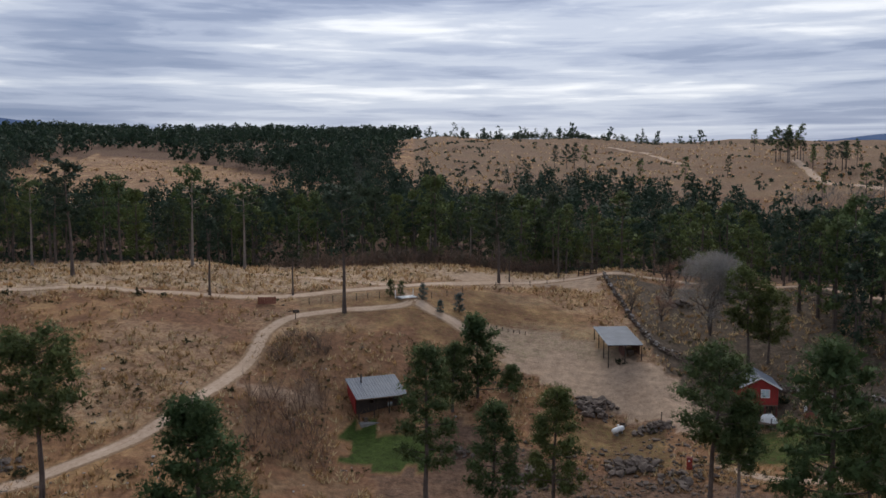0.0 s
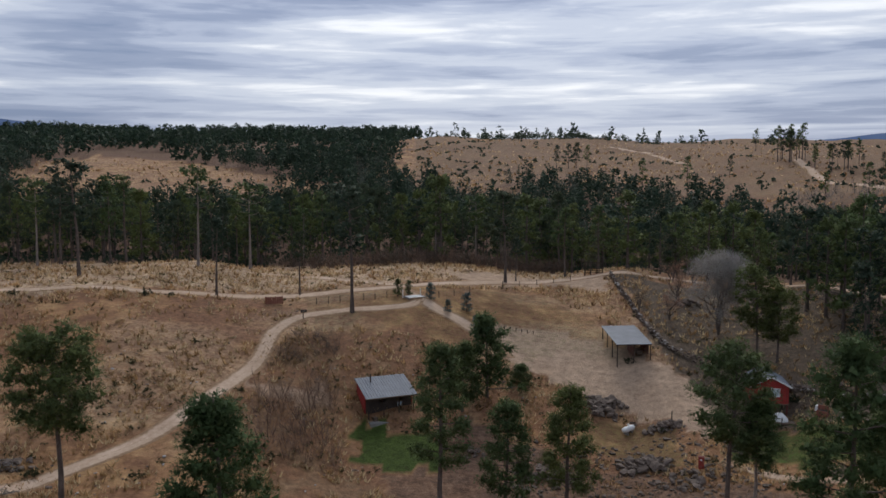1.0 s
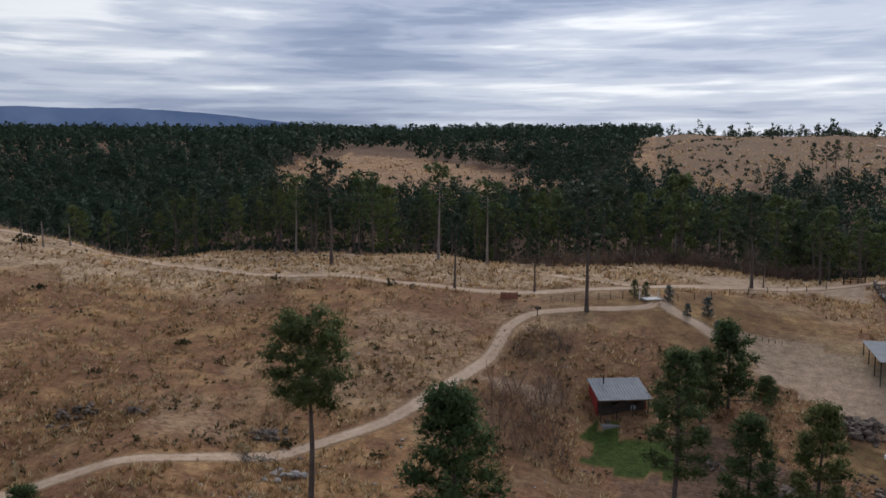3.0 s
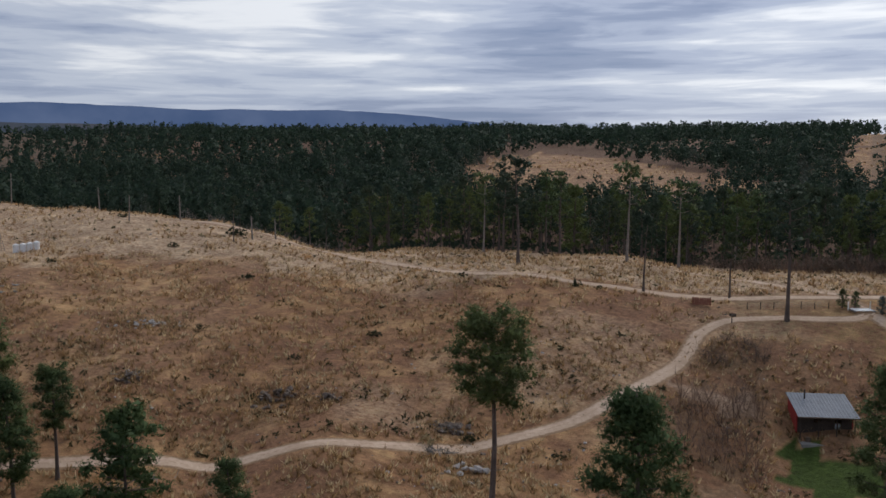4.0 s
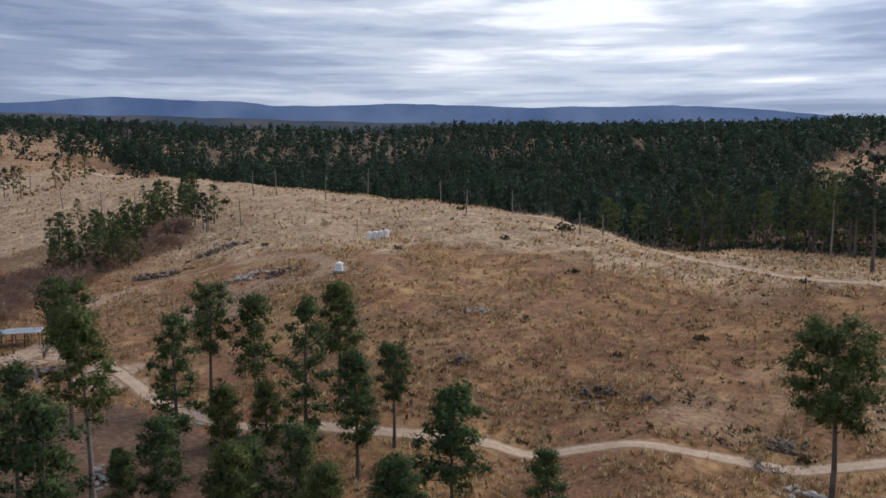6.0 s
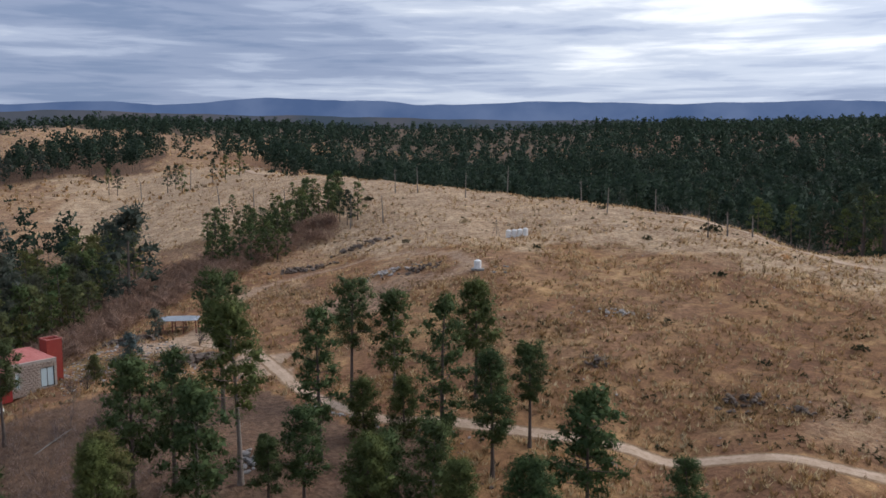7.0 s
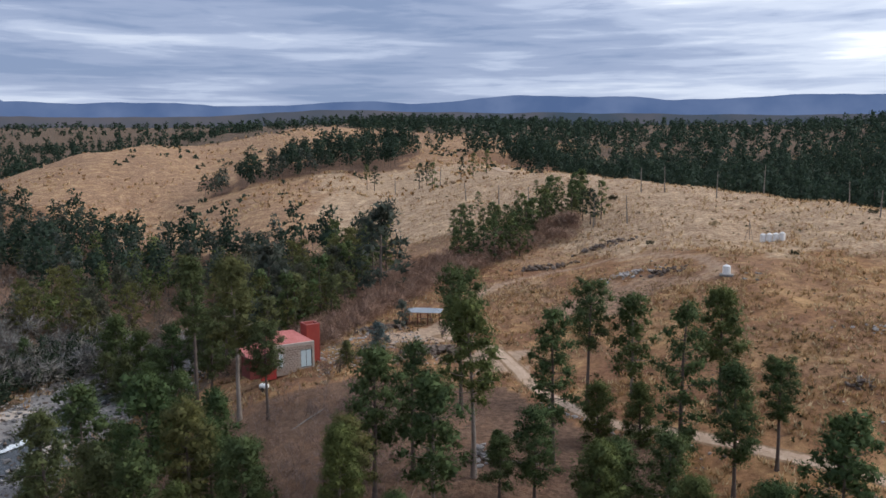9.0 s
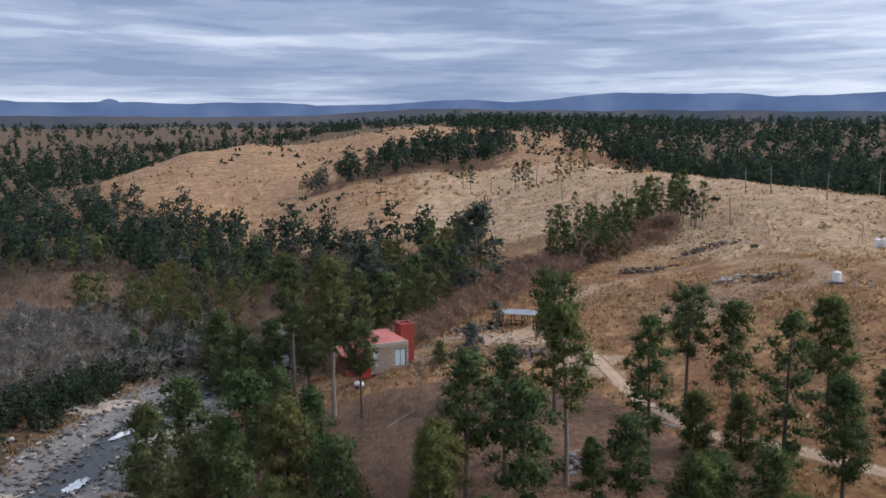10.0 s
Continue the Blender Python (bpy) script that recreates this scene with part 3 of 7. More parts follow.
def build_ground():
    az = np.concatenate([np.arange(-42, 124, 0.46), np.arange(124, 318, 2.0)])
    r = [0.0]
    while r[-1] < 4700:
        q = r[-1]
        r.append(q * (1.17 if q < 30 else 1.019 if 58 < q < 300 else 1.03) + 0.05)
    r = np.array(r)
    rr, aa = np.meshgrid(r, np.radians(az), indexing="ij")
    x, y = (-rr * np.sin(aa)).ravel(), (rr * np.cos(aa)).ravel()
    z = ground(x, y)
    na, nr = len(az), len(r)
    i, j = np.meshgrid(np.arange(nr - 1), np.arange(na), indexing="ij")
    a, b = i * na + j, i * na + (j + 1) % na
    quads = np.stack([a, b, b + na, a + na], -1).reshape(-1, 4)
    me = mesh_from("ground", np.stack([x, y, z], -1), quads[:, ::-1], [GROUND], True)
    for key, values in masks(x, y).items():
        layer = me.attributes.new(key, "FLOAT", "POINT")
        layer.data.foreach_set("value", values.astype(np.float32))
    ob = new("ground", me)
    return tagged(ob, "dry straw-coloured hillside with worn earth and grass", "ground", kind="structure")


build_ground()


def smooth_line(points, steps=14):
    """A Catmull-Rom line through the given places."""
    p = np.array([points[0], *points, points[-1]], float)
    out = []
    for k in range(1, len(p) - 2):
        for t in np.arange(steps) / steps:
            a, b, c, d = p[k - 1:k + 3]
            out.append(0.5 * (2 * b + (c - a) * t + (2 * a - 5 * b + 4 * c - d) * t * t + (3 * b - a - 3 * c + d) * t**3))
    return np.array([*out, p[-2]])


def strip(name, points, width, mat, lift=0.07, across=9, steps=14, ruts=0.0, label="", category="", kind="structure", stretch=1.35, flat=None, fade=3.0):
    line = smooth_line(points, steps)
    way = np.gradient(line, axis=0)
    way /= np.linalg.norm(way, axis=1)[:, None]
    side = np.stack([way[:, 1], -way[:, 0]], -1)
    u = np.linspace(-1, 1, across)
    wide = width / 2 * stretch * (0.92 + 0.16 * rough(line[:, 0], line[:, 1], 5.0, 31))
    pts = line[:, None] + side[:, None] * (u[None, :, None] * wide[:, None, None])
    x, y = pts[..., 0].ravel(), pts[..., 1].ravel()
    edge = np.tile(np.abs(u), len(line))
    z = ground(x, y) + lift * (1 - 0.8 * edge**4) if flat is None else np.full(len(x), flat)
    if ruts:
        z -= 0.05 * np.exp(-((edge - 0.5) / 0.16) ** 2)
    n = across
    i, j = np.meshgrid(np.arange(len(line) - 1), np.arange(n - 1), indexing="ij")
    a = (i * n + j).ravel()
    me = mesh_from(name, np.stack([x, y, z], -1), np.stack([a, a + 1, a + n + 1, a + n], -1), [mat], True)
    run = np.repeat(np.concatenate([[0], np.cumsum(np.hypot(*np.diff(line, axis=0).T))]), n)
    ends = np.clip(1 - np.minimum(run, run.max() - run) / fade, 0, 1) if fade else 0
    mask = np.clip(edge * stretch - 0.35, 0, 1) + ends + ruts * np.exp(-(edge / 0.16) ** 2)
    me.attributes.new("edge", "FLOAT", "POINT").data.foreach_set("value", mask.astype(np.float32))
    return tagged(new(name, me), label, category, kind=kind)

# ---- dirt roads ----
strip("road", [at(*p) for p in [(46, 215), (40, 196), (36.1, 181), (33, 168), (27.4, 154.6), (22, 147), (17.5, 143.5), (10.3, 143), (3.1, 144), (-2.3, 152), (-8.7, 163),
                                (-12.4, 166), (-15.3, 173), (-20, 172), (-26, 166), (-32, 160)]], 2.4, ROAD, 0.1, label="pale graded dirt road across the meadow", category="road")
strip("road", [at(*p) for p in [(20, 176), (14, 171), (8.8, 162), (5.8, 152), (2.2, 145)]], 2.0, ROAD, 0.09, ruts=0.5, label="pale dirt side road through dry tussock", category="road")
strip("road", [at(*p) for p in [(1.4, 137), (2.2, 133.5), (4.6, 132), (9.2, 131.5), (11.2, 126), (12.5, 115.6), (14.7, 107.3), (18.7, 97.5), (22.8, 92.8), (27.1, 90.6), (33.5, 87),
                                (41.6, 88), (47.6, 89.5), (54.6, 91), (63.4, 99.6), (67.2, 107.5), (69.3, 114), (70.7, 123), (72.5, 133), (76, 143)]], 1.85, ROAD, 0.09, ruts=0.5,
      label="two-rut dirt track curving over the slope", category="road")
strip("road", [at(*p) for p in [(3.1, 143.5), (1.6, 137), (0.4, 133), (-1.4, 130), (-3.0, 126), (-4.4, 121)]], 2.4, ROAD, 0.06, ruts=0.25, fade=9.0, label="dirt drive leading down to the yard", category="road")
strip("path", [at(*p) for p in [(-19, 97), (-22, 94), (-25, 93), (-28, 93)]], 1.4, ROAD, 0.08, label="narrow pale footpath over the lawn", category="path")
strip("road", [at(*p) for p in [(-11, 690), (-11.9, 662), (-13.7, 626), (-15.2, 556), (-16.2, 540)]], 5.0, ROAD, 0.4, label="pale track on the far hillside", category="road")
strip("road", [at(*p) for p in [(-22.5, 560), (-24, 470), (-26.5, 430), (-30, 400)]], 5.0, ROAD, 0.4, label="pale track below the far eucalypts", category="road")
strip("path", [at(*p) for p in [(71, 345), (72.5, 380), (71.5, 430)]], 3.0, ROAD, 0.3, label="worn track over the far saddle", category="path")

# ---- plants ----
rng = np.random.default_rng(7)


def unit(v):
    return v / np.maximum(np.linalg.norm(v, axis=-1, keepdims=True), 1e-9)


def tube(points, radii, sides=6):
    """A tapered tube along points."""
    p = np.asarray(points, float)
    way = unit(np.gradient(p, axis=0))
    ref = np.where(np.abs(way[:, 2:3]) > 0.9, [[1.0, 0, 0]], [[0, 0, 1.0]])
    a = unit(np.cross(way, ref))
    b = np.cross(way, a)
    ang = np.arange(sides) * 2 * np.pi / sides
    ring = a[:, None] * np.cos(ang)[None, :, None] + b[:, None] * np.sin(ang)[None, :, None]
    verts = (p[:, None] + ring * np.asarray(radii)[:, None, None]).reshape(-1, 3)
    faces = []
    for i in range(len(p) - 1):
        for j in range(sides):
            q = (j + 1) % sides
            faces.append((i * sides + j, i * sides + q, (i + 1) * sides + q, (i + 1) * sides + j))
    return verts, np.array(faces)


class Shape:
    """Gathers pieces, each of quads or triangles, into one mesh of triangles."""

    def __init__(self):
        self.v, self.f, self.m, self.k, self.n = [], [], [], [], 0

    def add(self, verts, faces, mat=0, normals=None):
        faces = np.asarray(faces)
        if faces.shape[1] == 4:
            faces = np.concatenate([faces[:, [0, 1, 2]], faces[:, [0, 2, 3]]])
        if normals is not None:                                # faces turned the way their normals look
            a, b, c = (verts[faces[:, i]] for i in range(3))
            wrong = (np.cross(b - a, c - a) * (normals[faces[:, 0]] + normals[faces[:, 1]] + normals[faces[:, 2]])).sum(-1) < 0
            faces = np.where(wrong[:, None], faces[:, ::-1], faces)
        self.v.append(verts)
        self.f.append(faces + self.n)
        self.m.append(np.full(len(faces), mat))
        self.k.append(np.zeros((len(verts), 3)) if normals is None else normals)
        self.n += len(verts)

    def mesh(self, name, mats, smooth=False):
        k = np.concatenate(self.k)
        soft = bool(np.any(k))
        return mesh_from(name, np.concatenate(self.v), np.concatenate(self.f), mats, smooth or soft, np.concatenate(self.m), k if soft else None)


def flakes(g, centres, radius, count, size, flat=0.8, fill=0.35):
    """Loose small sprigs of leaf, three-cornered, that together make up a mass; with normals that look out of it."""
    n = len(centres)
    way = unit(g.normal(size=(n, count, 3)) + [0, 0, 0.2])
    o = centres[:, None] + way * radius[:, None, None] * g.uniform(fill, 1.0, (n, count, 1)) * [1, 1, flat]
    a = unit(g.normal(size=(n, count, 3)))
    b = unit(np.cross(a, g.normal(size=(n, count, 3))))
    wide = radius[:, None, None] * size * g.uniform(0.6, 1.3, (n, count, 1))
    v = np.stack([o + a * wide, o - a * wide * 0.5 + b * wide * 0.7, o - a * wide * 0.5 - b * wide * 0.7], 2).reshape(-1, 3)
    k = np.repeat(unit(way + g.normal(0, 0.3, way.shape)).reshape(-1, 3), 3, 0)
    return v, np.arange(len(v)).reshape(-1, 3), k


def sprays(g, centres, radius, count, slim=0.16, up=0.25, core=0.55, outward=None):
    """Clumps of needles: bursts of slim blades, each round a small core where one is asked for."""
    n = len(centres)
    way = g.normal(size=(n, count, 3))
    way[..., 2] += up
    if outward is not None:
        way += 1.1 * outward[:, None]
    way = unit(way)
    far = radius[:, None, None] * g.uniform(0.75, 1.2, (n, count, 1))
    side = unit(np.cross(way, g.normal(size=(n, count, 3)))) * far * slim
    root = centres[:, None] + way * far * 0.22
    tip = centres[:, None] + way * far
    tip[..., 2] -= 0.06 * far[..., 0]
    v = np.stack([root - side, root + side, tip], 2).reshape(-1, 3)
    f = np.arange(len(v)).reshape(-1, 3)
    if core <= 0:
        return v, f
    four = np.array([(0.94, 0, -0.33), (-0.47, 0.82, -0.33), (-0.47, -0.82, -0.33), (0, 0, 1)], float)
    of = np.array([(0, 1, 3), (1, 2, 3), (2, 0, 3), (0, 2, 1)])
    cv = centres[:, None] + four[None] * radius[:, None, None] * core * g.uniform(0.7, 1.2, (n, 4, 1))
    cf = of[None] + (len(v) + 4 * np.arange(n))[:, None, None]
    return np.concatenate([v, cv.reshape(-1, 3)]), np.concatenate([f, cf.reshape(-1, 3)])


def pine_shapes(seed, h, rad, base, style, limbs, per, blades, tuft, slim=0.075, sides=7, heart=44):
    """Trunk with limbs, and crown, of a pine h metres high whose crown of radius rad begins at the share base of its height."""
    g = np.random.default_rng(seed)
    trunk, crown = Shape(), Shape()
    steps = np.linspace(0, 1, 9)
    bend = g.normal(0, 0.012 * h, 2)
    wob = np.cumsum(g.normal(0, 0.006 * h, (9, 2)), 0) * steps[:, None]
    axis = np.stack([bend[0] * steps**2 + wob[:, 0], bend[1] * steps**2 + wob[:, 1], steps * h * 0.97], -1)
    thick = (0.011 * h + 0.05) * (1 - steps) ** 0.8 + 0.02
    thick[0] *= 1.35
    trunk.add(*tube(axis, thick, sides))

    def spine(s):
        return np.array([np.interp(s, steps, axis[:, k]) for k in range(3)])

    if base > 0.3:                                             # dead stubs below the crown
        for _ in range(4 if limbs > 12 else 2):
            s = g.uniform(base * 0.55, base)
            a = g.uniform(0, 6.28)
            o = spine(s)
            reach = rad * g.uniform(0.15, 0.5)
            trunk.add(*tube([o, o + [math.cos(a) * reach, math.sin(a) * reach, reach * g.uniform(-0.1, 0.3)]], [0.035, 0.012], 3))
    centres, sizes, outward, facing = [], [], [], []

    middle = spine(0.45 + base * 0.42)

    def add_puff(centre, size):
        """A cushion of needles: loose sprigs under a close coat of tufts."""
        flat = np.array([1.0, 1.0, 0.72])
        away = unit(centre - middle)
        hv, hf, hk = flakes(g, np.array([centre]), np.array([size * (0.62 if sides > 5 else 0.85)]), heart, 0.3 if sides > 5 else 0.32, 0.72, 0.1)
        crown.add(hv, hf, 0, unit(hk + 0.45 * away))
        number = max(4, int(per * g.uniform(0.8, 1.2) * (size / (0.38 * rad)) ** 1.5))
        way = g.normal(size=(number, 3))
        way[:, 2] += 0.3
        way = unit(way + 0.3 * away)
        centres.append(centre + way * flat * size * g.uniform(0.4, 0.84, (number, 1)))
        sizes.append(g.uniform(0.7, 1.25, number) * tuft)
        outward.append(way)
        facing.append(unit(way + 0.45 * away))

    for k in range(limbs):
        u = (k + g.uniform(0.05, 0.95)) / limbs
        s = base + (1 - base) * u * 0.95
        if style == "A":                                       # a dome on a bare trunk
            wide = math.sqrt(max(0.05, 1 - (1.72 * u - 0.84) ** 2))
            wide *= 0.45 if u < 0.12 and k % 2 else 1.0
        elif style in "BS":                                    # a broad cone with a rounded top
            wide = (1.1 - u) ** 0.6 * min(1, 0.6 + 2.5 * u)
        elif style == "W":                                     # long uneven limbs
            wide = (1.08 - u) ** 0.45 * g.choice([0.5, 0.8, 1.15])
        else:                                                  # loose and narrow
            wide = (1.08 - u) ** 0.5 * min(1, 0.6 + 1.8 * u) * g.uniform(0.6, 1.1)
        inner = k % 4 == 3
        reach = rad * wide * (g.uniform(0.25, 0.5) if inner else g.uniform(0.72, 0.92))
        a = k * 2.399 + g.uniform(-0.35, 0.35)
        o = spine(max(0.02, s - 0.25 * reach / h))
        way = np.array([math.cos(a), math.sin(a), 0.0])
        rise = g.uniform(0.05, 0.3) + 0.35 * u
        mid = o + way * reach * 0.5 + [0, 0, rise * reach * 0.35]
        tip = o + way * reach + [0, 0, rise * reach]
        w = 0.018 + 0.012 * reach
        trunk.add(*tube([o, mid, tip], [w * 1.3, w, w * 0.4], 3))
        puff = rad * g.uniform(0.32, 0.46)
        add_puff(tip - [0, 0, 0.1 * puff], puff)
        if sides > 5 and not inner and (style != "C" or k % 2):
            add_puff(mid + way * reach * 0.15 + g.normal(0, 0.1, 3) * reach, puff * g.uniform(0.7, 0.95))
    for _ in range(2):
        add_puff(spine(0.93) + g.normal(0, 0.1 * rad, 3), rad * g.uniform(0.32, 0.42))
    v, f = sprays(g, np.concatenate(centres), np.concatenate(sizes), blades, slim, 0.25, 0.0, np.concatenate(outward))
    way = np.repeat(np.concatenate(facing), blades * 3, 0)
    crown.add(v, f, 0, unit(way + g.normal(0, 0.22, way.shape)))
    return trunk, crown


def pine_tree(place, seed, h, rad, base, style, limbs, per, blades, tuft, leaf=PINE, bark=BARK, label="", name="pine_tree", group="pines", turn=0.0):
    trunk, crown = pine_shapes(seed, h, rad, base, style, limbs, per, blades, tuft)
    tree = thing(name, label, "tree", place, turn, group)
    part("trunk", trunk.mesh("trunk", [bark], True), parent=tree)
    part("crown", crown.mesh("crown", [leaf]), parent=tree)
    return tree


LABELS = {
    "A": "tall pine with bare trunk and rounded crown",
    "B": "full dark green pine with dense crown",
    "C": "slender airy pine with loose clumped crown",
    "W": "spreading irregular pine with uneven heavy limbs",
    "S": "young bushy pine with needles near the ground",
    "O": "tall olive-green pine with thinning crown",
}
# bearing, distance, height, crown radius, where the crown begins, habit
PINES_FRONT = [(25.2, 54.1, 23.9, 2.9, 0.76, "A"), (14.9, 48.3, 23.6, 3.5, 0.64, "B"), (0.1, 71.7, 21.6, 3.4, 0.5, "B"), (-3.1, 109.8, 11.5, 4.4, 0.2, "W"),
               (-1.4, 106.0, 9.3, 2.9, 0.24, "B"), (-4.4, 79.8, 13.8, 3.3, 0.33, "B"), (-8.6, 77.9, 16.2, 3.3, 0.36, "B"), (-5.4, 114.3, 2.8, 1.8, 0.08, "S"),
               (-19.1, 66.2, 22.3, 3.3, 0.66, "A"), (-20.9, 67.4, 17.6, 2.0, 0.72, "C"), (-26.4, 58.3, 25.1, 4.0, 0.55, "W"), (-28.8, 62.4, 19.1, 2.8, 0.55, "B"),
               (-20.7, 129.2, 14.6, 3.6, 0.38, "A"), (-21.9, 129.5, 11.8, 3.1, 0.3, "A"), (-27.2, 52.4, 17.5, 1.8, 0.8, "S")]
PINES_LEFT = [(73.0, 77.9, 17.8, 3.2, 0.48, "C"), (74.1, 100.9, 18.1, 3.1, 0.6, "A"), (65.6, 107.5, 16.3, 3.0, 0.48, "A"), (67.7, 85.0, 16.7, 2.8, 0.31, "C"),
              (62.7, 108.0, 13.8, 3.2, 0.25, "C"), (59.4, 87.1, 17.7, 2.9, 0.16, "C"), (57.1, 99.1, 15.1, 3.4, 0.44, "B"), (55.9, 81.1, 13.3, 2.8, 0.35, "B"),
              (53.4, 87.4, 11.8, 1.8, 0.48, "A"), (49.4, 75.1, 11.7, 3.6, 0.27, "C"), (42.3, 65.2, 10.0, 2.3, 0.5, "S"), (64.8, 93.0, 7.5, 2.3, 0.12, "B"),
              (62.0, 93.1, 7.2, 2.1, 0.12, "B"), (79.8, 74.8, 14.7, 3.3, 0.4, "C"), (75.7, 70.9, 13.0, 3.4, 0.3, "C"), (81.6, 66.8, 11.6, 2.4, 0.4, "C")]
PINES_SLOPE = [(64.5, 69.0, 9.3, 2.9, 0.3, "B"), (53.0, 63.1, 10.6, 2.6, 0.5, "B"), (59.9, 71.1, 10.2, 2.3, 0.33, "C"), (71.5, 84.2, 2.9, 1.0, 0.08, "S"),
               (63.2, 70.6, 9.0, 2.6, 0.35, "C"), (71.2, 72.5, 6.9, 1.9, 0.4, "S"), (89.1, 106.2, 21.3, 4.2, 0.5, "O"), (91.9, 126.1, 23.5, 3.8, 0.55, "O"),
               (87.2, 102.2, 12.0, 2.4, 0.52, "A"), (94.8, 89.0, 14.5, 4.2, 0.33, "C"), (99.0, 119.6, 13.3, 4.2, 0.34, "C"), (92.2, 81.1, 12.6, 3.5, 0.28, "C"),
               (88.7, 71.2, 10.0, 3.3, 0.3, "B"), (93.1, 67.0, 10.9, 1.8, 0.6, "S")]
PINES_RIVER = [(82.0, 123.4, 3.4, 1.3, 0.08, "S"), (93.6, 101.0, 6.1, 2.4, 0.1, "C"), (102.2, 184.5, 6.4, 2.6, 0.08, "S"),
               (100.6, 76.8, 18.8, 2.6, 0.45, "C"), (97.0, 180.9, 12.5, 4.5, 0.12, "B"), (82.1, 63.4, 12.8, 2.1, 0.5, "B"), (89.4, 151.2, 18.1, 4.0, 0.3, "O"),
               (90.5, 92.0, 9.0, 2.6, 0.2, "C"), (96.5, 100.0, 8.5, 2.6, 0.15, "C"), (97.5, 82.0, 11.0, 2.8, 0.2, "C"),
               (78.0, 60.0, 9.0, 2.3, 0.25, "B"), (95.5, 74, 12, 3.0, 0.15, "C"), (98.5, 90, 10, 3.0, 0.12, "C"), (90.8, 84, 9, 2.6, 0.15, "B"),
               (101.5, 100, 9, 2.6, 0.12, "C"), (77.2, 80, 13.5, 2.4, 0.35, "C"), (93.0, 118, 8, 2.6, 0.1, "C"), (68.8, 74, 9.5, 2.2, 0.3, "C"), (58.2, 66, 9.0, 2.2, 0.25, "B"),
               (93.5, 165, 13, 3.5, 0.1, "B"), (95.5, 172, 11, 3.5, 0.1, "C"), (96.5, 160, 9, 3, 0.08, "B"), (92, 180, 14, 3.6, 0.15, "B"), (94.5, 158, 10, 3.2, 0.1, "B"), (97.6, 168, 8, 3, 0.08, "S"),
               (91.0, 140, 12, 3.2, 0.25, "O"), (95, 150, 9, 3.0, 0.12, "C")]
for k, (az, r, h, rad, base, style) in enumerate(PINES_FRONT + PINES_LEFT + PINES_SLOPE + PINES_RIVER):
    leaf = PINE_OLIVE if style == "O" or (az > 78 and k % 3 == 0) else PINE
    full = {"A": 34, "B": 36, "C": 36, "W": 34, "S": 18, "O": 28}[style]
    close = r < 92
    puff_tufts, blades = (64 if style in "ABW" else 56, 5) if close else (34, 4)
    pine_tree(spot(az, r, -0.15), 100 + k, h, rad * {"A": 0.95, "B": 0.93, "C": 1.1}.get(style, 0.96) * (1.12 if az > 45 else 1.0), base, style, full, puff_tufts, blades,
              (0.28 if close else 0.4) * (0.8 + 0.07 * rad), leaf, BARK_PALE if style in "CO" and k % 2 else BARK, LABELS[style])


# ---- forest pines: a few grown models, each tree a copy ----
def forest_models():
    out = []
    for k, (h, rad, base, style) in enumerate([(20, 3.7, 0.5, "A"), (18, 3.2, 0.45, "C"), (21, 3.9, 0.55, "A"), (17, 3.6, 0.3, "B"), (19, 3.3, 0.42, "B"), (14, 3.3, 0.14, "B"), (20, 3.1, 0.6, "C"), (13, 3.6, 0.16, "B"), (15, 3.3, 0.28, "C"), (9, 3.2, 0.1, "C")]):
        trunk, crown = pine_shapes(900 + k, h, rad, base, style, 17, 10, 4, 0.6, 0.1, 5, 28)
        tree = thing("pine_tree", "tall forest pine with bare straight trunk" if base > 0.45 else "bushy forest pine with low dark crown", "tree", (0, 0, 0), 0, "forest pines")
        part("trunk", trunk.mesh("trunk", [BARK_PALE if k == 2 else BARK], True), parent=tree)
        part("crown", crown.mesh("crown", [MIXED_LEAF if k == 9 else PINE_OLIVE if k in (7, 8) else PINE if k % 3 else PINE_HAZED]), parent=tree)
        out.append((tree, h))
    return out


MODELS = forest_models()
used = [False] * len(MODELS)


def plant(kind, az, r, h, g=rng):
    model, mh = MODELS[kind]
    place = spot(az, r, -0.2)
    s = h / mh
    m = Matrix.LocRotScale(place, Euler((0, 0, g.uniform(0, 6.28))), (s * g.uniform(0.9, 1.15), s * g.uniform(0.9, 1.15), s))
    if used[kind]:
        return copy_thing(model, m)
    used[kind] = True
    model.matrix_basis = m
    return model


